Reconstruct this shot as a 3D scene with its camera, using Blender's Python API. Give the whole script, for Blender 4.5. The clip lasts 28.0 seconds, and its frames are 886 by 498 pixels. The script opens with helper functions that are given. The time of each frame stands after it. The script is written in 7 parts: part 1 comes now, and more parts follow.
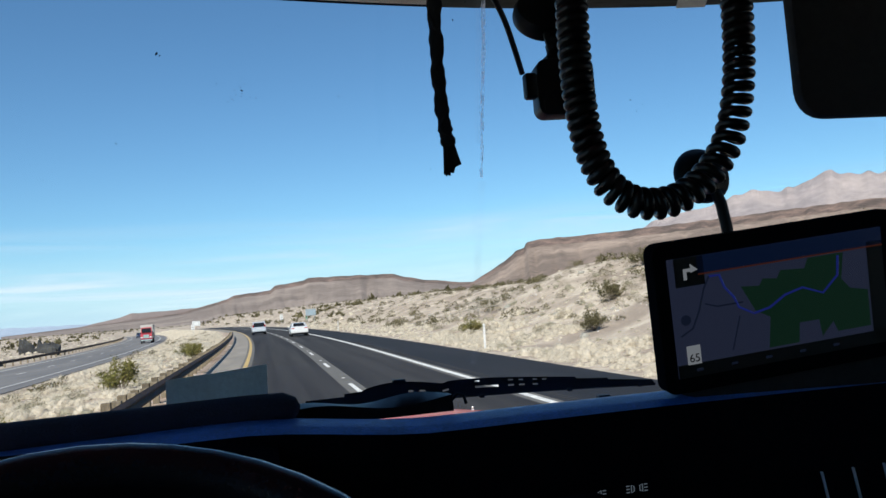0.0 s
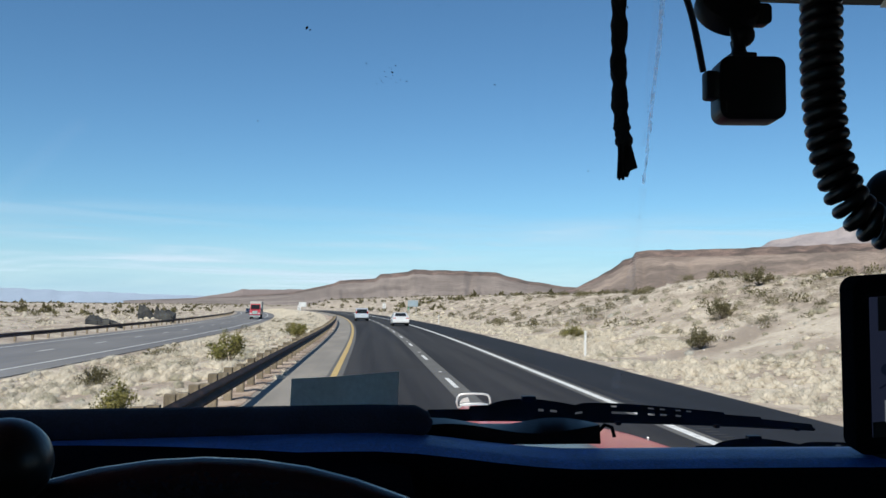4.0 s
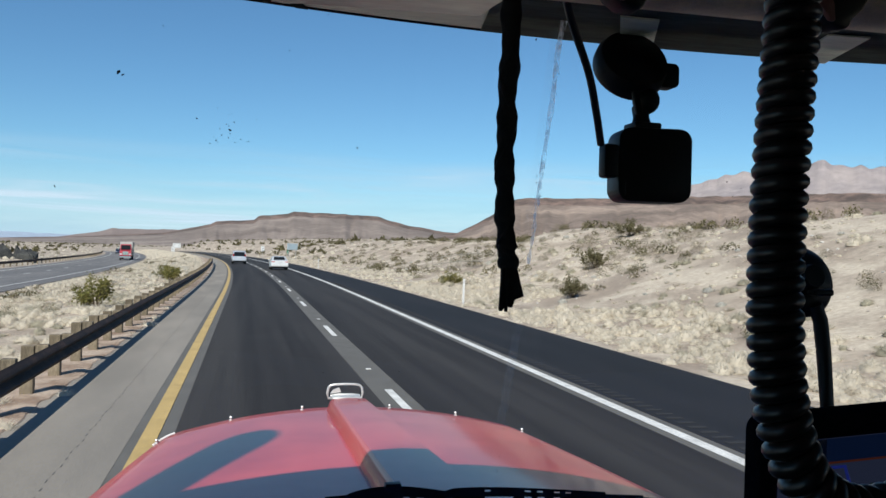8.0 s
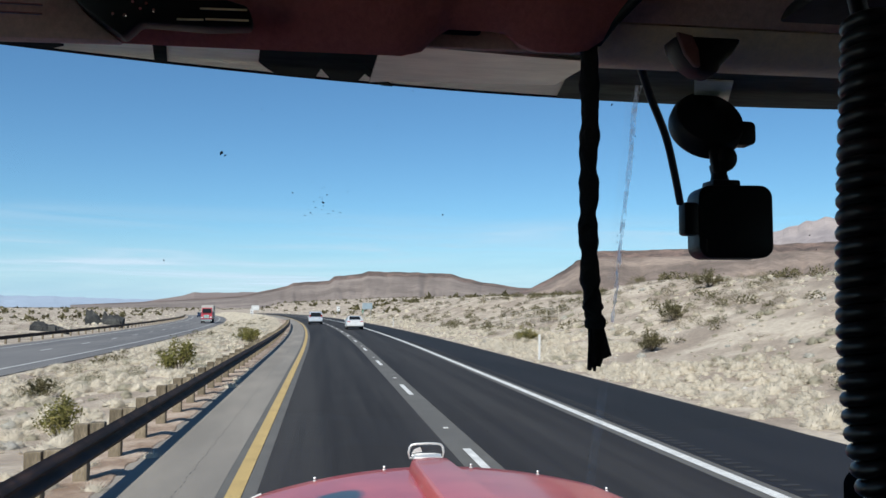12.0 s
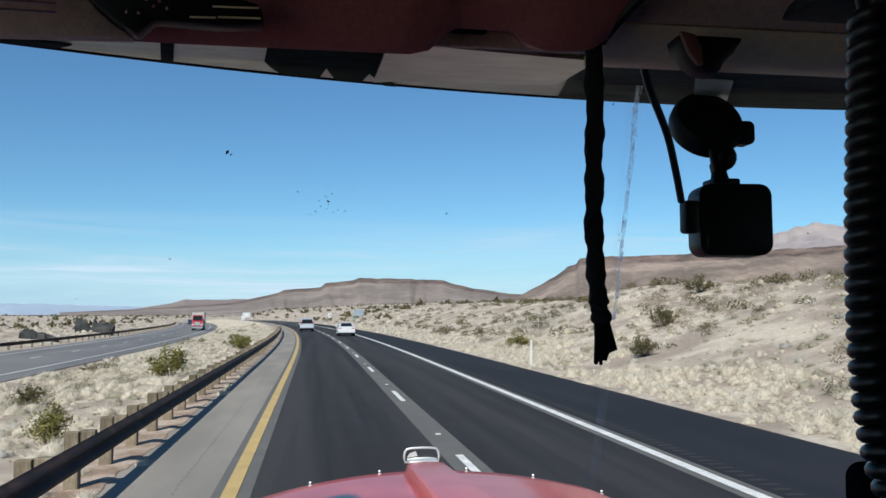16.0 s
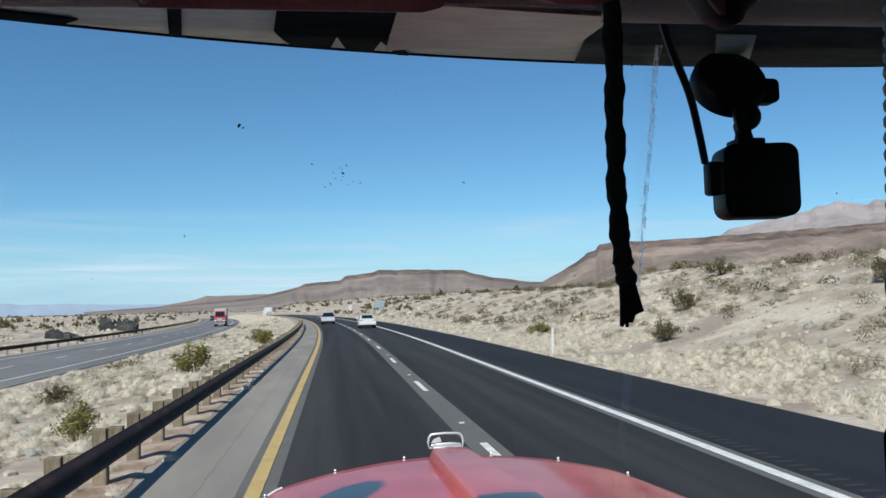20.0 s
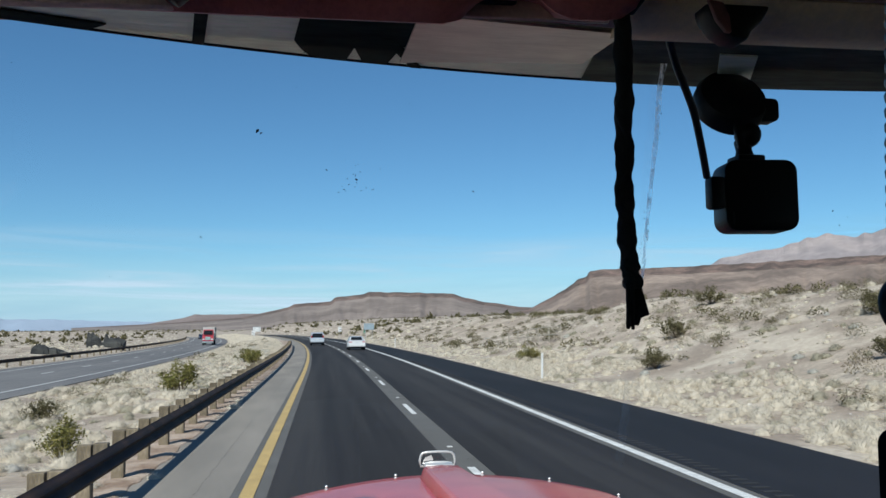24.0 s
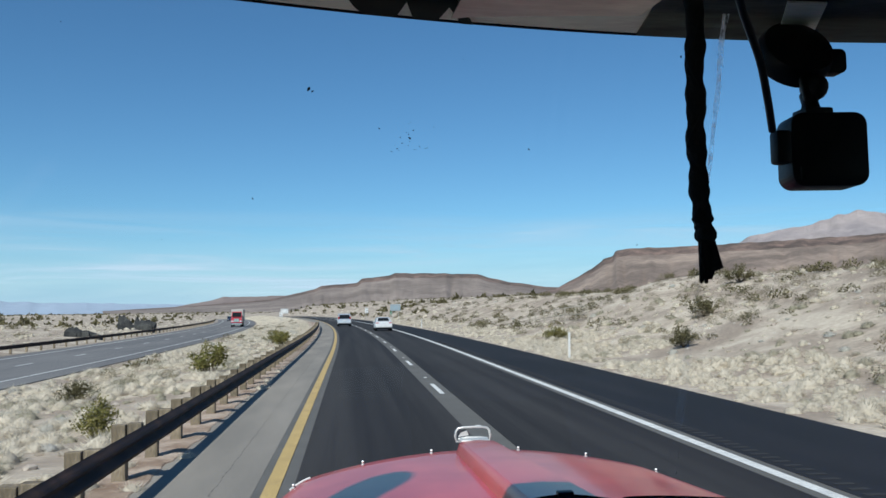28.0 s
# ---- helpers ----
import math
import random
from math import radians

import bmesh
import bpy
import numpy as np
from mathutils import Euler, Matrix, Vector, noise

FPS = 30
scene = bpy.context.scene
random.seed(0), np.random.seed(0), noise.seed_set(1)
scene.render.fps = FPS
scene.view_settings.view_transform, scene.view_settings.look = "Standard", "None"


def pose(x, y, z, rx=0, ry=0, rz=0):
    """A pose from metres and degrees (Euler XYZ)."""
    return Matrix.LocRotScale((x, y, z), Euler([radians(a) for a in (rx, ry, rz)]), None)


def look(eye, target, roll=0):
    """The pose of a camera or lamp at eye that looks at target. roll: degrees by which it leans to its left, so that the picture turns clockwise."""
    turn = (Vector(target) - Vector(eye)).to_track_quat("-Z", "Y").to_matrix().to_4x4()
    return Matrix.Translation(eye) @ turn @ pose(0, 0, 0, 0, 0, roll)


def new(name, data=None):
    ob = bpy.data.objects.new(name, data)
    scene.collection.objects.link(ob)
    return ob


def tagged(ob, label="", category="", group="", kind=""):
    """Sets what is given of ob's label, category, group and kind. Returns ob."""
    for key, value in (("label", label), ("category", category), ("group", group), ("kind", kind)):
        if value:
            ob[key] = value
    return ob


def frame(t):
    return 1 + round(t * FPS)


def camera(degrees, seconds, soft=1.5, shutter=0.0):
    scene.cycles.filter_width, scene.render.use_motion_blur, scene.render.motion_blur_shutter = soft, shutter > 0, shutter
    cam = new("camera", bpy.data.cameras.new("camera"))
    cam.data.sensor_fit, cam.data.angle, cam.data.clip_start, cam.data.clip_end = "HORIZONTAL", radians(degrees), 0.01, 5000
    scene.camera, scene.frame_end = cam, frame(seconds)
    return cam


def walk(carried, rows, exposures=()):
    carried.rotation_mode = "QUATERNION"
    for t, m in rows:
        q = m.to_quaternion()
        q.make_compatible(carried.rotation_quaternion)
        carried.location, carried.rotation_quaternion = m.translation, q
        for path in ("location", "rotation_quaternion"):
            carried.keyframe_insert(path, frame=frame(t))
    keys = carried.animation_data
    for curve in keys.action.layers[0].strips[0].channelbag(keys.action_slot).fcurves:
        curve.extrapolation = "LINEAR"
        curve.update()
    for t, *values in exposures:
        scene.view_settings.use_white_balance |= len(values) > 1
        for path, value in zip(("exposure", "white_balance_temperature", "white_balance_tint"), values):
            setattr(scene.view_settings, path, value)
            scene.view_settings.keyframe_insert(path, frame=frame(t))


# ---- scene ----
cam = camera(55.6, 28.0)
PATH = [
    (0, (-0.303, -0.817, 2.210), (0.118, 1.130, 2.340), -4.6),
    (0.5, (-0.321, -0.797, 2.205), (0.076, 1.152, 2.370), -2.5),
    (1, (-0.308, -0.784, 2.200), (0.007, 1.177, 2.387), -1.8),
    (1.5, (-0.319, -0.757, 2.200), (-0.033, 1.205, 2.425), -1.8),
    (2, (-0.341, -0.767, 2.195), (-0.097, 1.202, 2.415), -1.4),
    (2.5, (-0.334, -0.758, 2.199), (-0.128, 1.215, 2.420), -1.0),
    (4.5, (-0.327, -0.71, 2.253), (-0.144, 1.281, 2.304), 1.1),
    (5, (-0.295, -0.634, 2.32), (0.017, 1.341, 2.285), 2.2),
    (5.5, (-0.296, -0.597, 2.36), (0.114, 1.36, 2.31), 1.7),
    (6, (-0.299, -0.592, 2.347), (0.14, 1.359, 2.299), 1.4),
    (6.5, (-0.32, -0.595, 2.34), (0.141, 1.35, 2.29), 1.0),
    (7, (-0.32, -0.597, 2.339), (0.143, 1.349, 2.294), 1.5),
    (7.5, (-0.313, -0.616, 2.346), (0.16, 1.327, 2.318), 1.9),
    (8, (-0.297, -0.617, 2.352), (0.157, 1.331, 2.36), 1.5),
    (8.5, (-0.298, -0.625, 2.347), (0.134, 1.328, 2.374), 1.1),
    (9, (-0.292, -0.626, 2.351), (0.122, 1.33, 2.399), 0.9),
    (9.5, (-0.292, -0.629, 2.349), (0.123, 1.327, 2.412), 0.7),
    (10, (-0.294, -0.624, 2.343), (0.122, 1.331, 2.428), 0.5),
    (10.5, (-0.3, -0.625, 2.345), (0.117, 1.328, 2.456), 0.5),
    (11, (-0.291, -0.627, 2.344), (0.129, 1.325, 2.453), 0.2),
    (11.5, (-0.32, -0.621, 2.351), (0.045, 1.342, 2.467), 0.1),
    (12, (-0.311, -0.638, 2.356), (-0.03, 1.338, 2.496), 0.1),
    (12.5, (-0.288, -0.64, 2.35), (-0.008, 1.334, 2.5), -0.4),
    (14.5, (-0.332, -0.639, 2.358), (-0.014, 1.33, 2.509), 0.6),
    (15, (-0.32, -0.639, 2.347), (0.005, 1.329, 2.498), 0.9),
    (15.5, (-0.311, -0.639, 2.348), (0.012, 1.329, 2.501), 0.4),
    (16, (-0.322, -0.642, 2.349), (-0.021, 1.329, 2.504), -0.1),
    (16.5, (-0.299, -0.654, 2.349), (-0.011, 1.318, 2.518), -0.5),
    (17, (-0.297, -0.662, 2.354), (-0.002, 1.307, 2.536), -1.3),
    (17.5, (-0.284, -0.663, 2.353), (0.052, 1.301, 2.524), -1.0),
    (18, (-0.287, -0.649, 2.343), (0.061, 1.315, 2.499), -1.3),
    (18.5, (-0.309, -0.64, 2.335), (0.011, 1.329, 2.482), -1.8),
    (19, (-0.321, -0.62, 2.34), (-0.04, 1.355, 2.475), -1.4),
    (19.5, (-0.319, -0.626, 2.341), (-0.052, 1.352, 2.469), -1.3),
    (20, (-0.32, -0.627, 2.334), (-0.063, 1.352, 2.466), -1.6),
    (20.5, (-0.361, -0.634, 2.35), (-0.129, 1.348, 2.492), -1.1),
    (22.5, (-0.363, -0.627, 2.334), (-0.192, 1.36, 2.488), 0.7),
    (23, (-0.334, -0.638, 2.326), (-0.145, 1.348, 2.477), 0.4),
    (23.5, (-0.318, -0.633, 2.325), (-0.076, 1.346, 2.495), -0.0),
    (24, (-0.337, -0.643, 2.319), (-0.059, 1.328, 2.506), -0.4),
    (24.5, (-0.346, -0.638, 2.3), (-0.067, 1.332, 2.5), -0.8),
    (25, (-0.371, -0.627, 2.303), (-0.098, 1.344, 2.51), -0.6),
    (25.5, (-0.37, -0.615, 2.31), (-0.125, 1.359, 2.519), -0.2),
    (26, (-0.365, -0.634, 2.316), (-0.127, 1.342, 2.511), -0.3),
    (26.5, (-0.358, -0.639, 2.324), (-0.125, 1.337, 2.524), -1.2),
    (27, (-0.367, -0.635, 2.308), (-0.14, 1.343, 2.502), -1.6),
    (27.5, (-0.367, -0.617, 2.305), (-0.153, 1.364, 2.473), -1.2),
    (28, (-0.359, -0.623, 2.304), (-0.141, 1.36, 2.446), -0.8),
]
walk(cam, [(t, look(eye, target, roll)) for t, eye, target, roll in PATH],
     exposures=[(0, 0.70, 6150, 8), (1, 0.62, 6100, 8), (2, 0.56, 6100, 8), (5, 0.55, 6150, 8), (9, 0.52, 6050, 8), (17, 0.52, 5950, 7), (20, 0.46, 5900, 6), (23, 0.40, 5850, 5), (28, 0.38, 5750, 5)])

# ---- light ----
SUN = Vector((-0.45, -0.86, 0.98)).normalized()      # towards the sun: behind and left of the truck
world = bpy.data.worlds.new("desert_sky")
scene.world = world
world.use_nodes = True
wn = world.node_tree.nodes
wn.clear()
sky = wn.new("ShaderNodeTexSky")
sky.sky_type, sky.sun_disc = "NISHITA", False
sky.sun_elevation, sky.sun_rotation = math.asin(SUN.z), math.atan2(SUN.x, SUN.y)
sky.altitude, sky.air_density, sky.dust_density, sky.ozone_density = 700, 1.0, 0.0, 1.7
wbg, wout = wn.new("ShaderNodeBackground"), wn.new("ShaderNodeOutputWorld")
wbg.inputs["Strength"].default_value = 0.069
tint = wn.new("ShaderNodeMix")
tint.data_type, tint.blend_type = "RGBA", "MULTIPLY"
tint.inputs[0].default_value = 1.0
tint.inputs[7].default_value = (0.70, 0.96, 1.07, 1)      # tints the sky colour bluer
world.node_tree.links.new(sky.outputs[0], tint.inputs[6])
world.node_tree.links.new(tint.outputs[2], wbg.inputs[0])
world.node_tree.links.new(wbg.outputs[0], wout.inputs[0])

sun_lamp = bpy.data.lights.new("sun", "SUN")
sun_lamp.energy, sun_lamp.angle, sun_lamp.color = 4.7, radians(0.53), (1.0, 0.90, 0.78)
sun_ob = new("sun", sun_lamp)
sun_ob.matrix_world = look(SUN * 50, (0, 0, 0))
scene.view_settings.exposure = 0.0

# ---- materials ----


def material(name, base, rough=0.6, metal=0.0, var=0.0, scale=5.0, fine=60.0, bump=0.0, second=None, mix=(0.42, 0.62),
             speck=None, speck_scale=40.0, speck_cut=0.3, island=0.0, each=0.0, coat=0.0, stretch=(1, 1, 1), spec=0.5, leaf=0.0):
    """A surface with a coarse and a fine variation, an optional second colour in patches, specks and relief."""
    m = bpy.data.materials.new(name)
    m.use_nodes = True
    nt = m.node_tree
    bsdf = nt.nodes["Principled BSDF"]
    bsdf.inputs["Roughness"].default_value, bsdf.inputs["Metallic"].default_value = rough, metal
    bsdf.inputs["Coat Weight"].default_value = coat
    bsdf.inputs["Specular IOR Level"].default_value = spec
    bsdf.inputs["Coat Roughness"].default_value = 0.08

    def node(kind, **values):
        n = nt.nodes.new(kind)
        for key, value in values.items():
            n.inputs[key].default_value = value
        return n

    link = nt.links.new
    tex = nt.nodes.new("ShaderNodeTexCoord")
    mapping = node("ShaderNodeMapping", Scale=stretch)
    link(tex.outputs["Object"], mapping.inputs[0])
    big = node("ShaderNodeTexNoise", Scale=scale, Detail=6.0, Roughness=0.6)
    small = node("ShaderNodeTexNoise", Scale=fine, Detail=4.0, Roughness=0.7)
    link(mapping.outputs[0], big.inputs["Vector"])
    link(mapping.outputs[0], small.inputs["Vector"])
    colour = node("ShaderNodeRGB").outputs[0]
    colour.default_value = (*base, 1)

    def blend(kind, factor, a, b):
        n = nt.nodes.new("ShaderNodeMix")
        n.data_type, n.blend_type = "RGBA", kind
        if isinstance(factor, float):
            n.inputs[0].default_value = factor
        else:
            link(factor, n.inputs[0])
        for value, socket in ((a, n.inputs[6]), (b, n.inputs[7])):
            if isinstance(value, tuple):
                socket.default_value = (*value, 1)
            else:
                link(value, socket)
        return n.outputs[2]

    def spread(value, low, high, out_low, out_high):
        n = node("ShaderNodeMapRange", **{"From Min": low, "From Max": high, "To Min": out_low, "To Max": out_high})
        link(value, n.inputs[0])
        return n.outputs[0]

    def grey(value):
        n = nt.nodes.new("ShaderNodeCombineColor")
        for socket in n.inputs[:3]:
            link(value, socket)
        return n.outputs[0]

    if second:
        colour = blend("MIX", spread(big.outputs[0], mix[0], mix[1], 0, 1), colour, second)
    if speck:
        vor = node("ShaderNodeTexVoronoi", Scale=speck_scale)
        link(mapping.outputs[0], vor.inputs["Vector"])
        colour = blend("MIX", spread(vor.outputs["Distance"], speck_cut, speck_cut * 0.6, 0, 1), colour, speck)
    if var:
        colour = blend("MULTIPLY", 1.0, colour, grey(spread(small.outputs[0], 0.3, 0.7, 1 - var, 1 + var)))
        colour = blend("MULTIPLY", 1.0, colour, grey(spread(big.outputs[0], 0.3, 0.7, 1 - var * 0.8, 1 + var * 0.8)))
    if island:
        geo = nt.nodes.new("ShaderNodeNewGeometry")
        colour = blend("MULTIPLY", 1.0, colour, grey(spread(geo.outputs["Random Per Island"], 0, 1, 1 - island, 1 + island)))
    if each:
        info = nt.nodes.new("ShaderNodeObjectInfo")
        colour = blend("MULTIPLY", 1.0, colour, grey(spread(info.outputs["Random"], 0, 1, 1 - each, 1 + each)))
    link(colour, bsdf.inputs["Base Color"])
    if bump:
        relief = node("ShaderNodeBump", Strength=bump, Distance=0.02)
        link(small.outputs[0], relief.inputs["Height"])
        link(relief.outputs[0], bsdf.inputs["Normal"])
    if leaf:
        thin, both = nt.nodes.new("ShaderNodeBsdfTranslucent"), nt.nodes.new("ShaderNodeMixShader")
        both.inputs[0].default_value = leaf
        link(colour, thin.inputs[0])
        link(bsdf.outputs[0], both.inputs[1])
        link(thin.outputs[0], both.inputs[2])
        link(both.outputs[0], nt.nodes["Material Output"].inputs[0])
    return m


def see_through(name, tint, amount, rough=0.0):
    """A thin sheet that lets most light through, with a little gloss."""
    m = bpy.data.materials.new(name)
    m.use_nodes = True
    nt = m.node_tree
    nt.nodes.clear()
    out, mixer = nt.nodes.new("ShaderNodeOutputMaterial"), nt.nodes.new("ShaderNodeMixShader")
    clear, gloss, fres = nt.nodes.new("ShaderNodeBsdfTransparent"), nt.nodes.new("ShaderNodeBsdfGlossy"), nt.nodes.new("ShaderNodeFresnel")
    clear.inputs[0].default_value = (*tint, 1)
    gloss.inputs["Roughness"].default_value = rough
    fres.inputs[0].default_value = 1.0 + amount
    nt.links.new(fres.outputs[0], mixer.inputs[0])
    nt.links.new(clear.outputs[0], mixer.inputs[1])
    nt.links.new(gloss.outputs[0], mixer.inputs[2])
    nt.links.new(mixer.outputs[0], out.inputs[0])
    return m


def film_on_glass(name, colour, low, high, scale, stretch):
    """A thin patchy film of dirt on the glass."""
    m = bpy.data.materials.new(name)
    m.use_nodes = True
    nt = m.node_tree
    nt.nodes.clear()
    out, mixer = nt.nodes.new("ShaderNodeOutputMaterial"), nt.nodes.new("ShaderNodeMixShader")
    clear, matt = nt.nodes.new("ShaderNodeBsdfTransparent"), nt.nodes.new("ShaderNodeBsdfDiffuse")
    glow = nt.nodes.new("ShaderNodeBsdfTranslucent")
    both = nt.nodes.new("ShaderNodeAddShader")
    tex, mapping, noisy = nt.nodes.new("ShaderNodeTexCoord"), nt.nodes.new("ShaderNodeMapping"), nt.nodes.new("ShaderNodeTexNoise")
    ramp = nt.nodes.new("ShaderNodeMapRange")
    mapping.inputs["Scale"].default_value = stretch
    noisy.inputs["Scale"].default_value, noisy.inputs["Detail"].default_value = scale, 5
    for socket, value in zip(ramp.inputs[1:5], (0.35, 0.75, low, high)):
        socket.default_value = value
    matt.inputs[0].default_value = glow.inputs[0].default_value = (*colour, 1)
    nt.links.new(tex.outputs["Object"], mapping.inputs[0])
    nt.links.new(mapping.outputs[0], noisy.inputs["Vector"])
    nt.links.new(noisy.outputs[0], ramp.inputs[0])
    nt.links.new(ramp.outputs[0], mixer.inputs[0])
    nt.links.new(matt.outputs[0], both.inputs[0])
    nt.links.new(glow.outputs[0], both.inputs[1])
    nt.links.new(clear.outputs[0], mixer.inputs[1])
    nt.links.new(both.outputs[0], mixer.inputs[2])
    nt.links.new(mixer.outputs[0], out.inputs[0])
    return m


def glowing(name, colour, strength):
    m = bpy.data.materials.new(name)
    m.use_nodes = True
    bsdf = m.node_tree.nodes["Principled BSDF"]
    bsdf.inputs["Base Color"].default_value = (colour[0] * 0.04, colour[1] * 0.04, colour[2] * 0.04, 1)
    bsdf.inputs["Roughness"].default_value = 0.25
    bsdf.inputs["Emission Color"].default_value = (*colour, 1)
    bsdf.inputs["Emission Strength"].default_value = strength
    return m


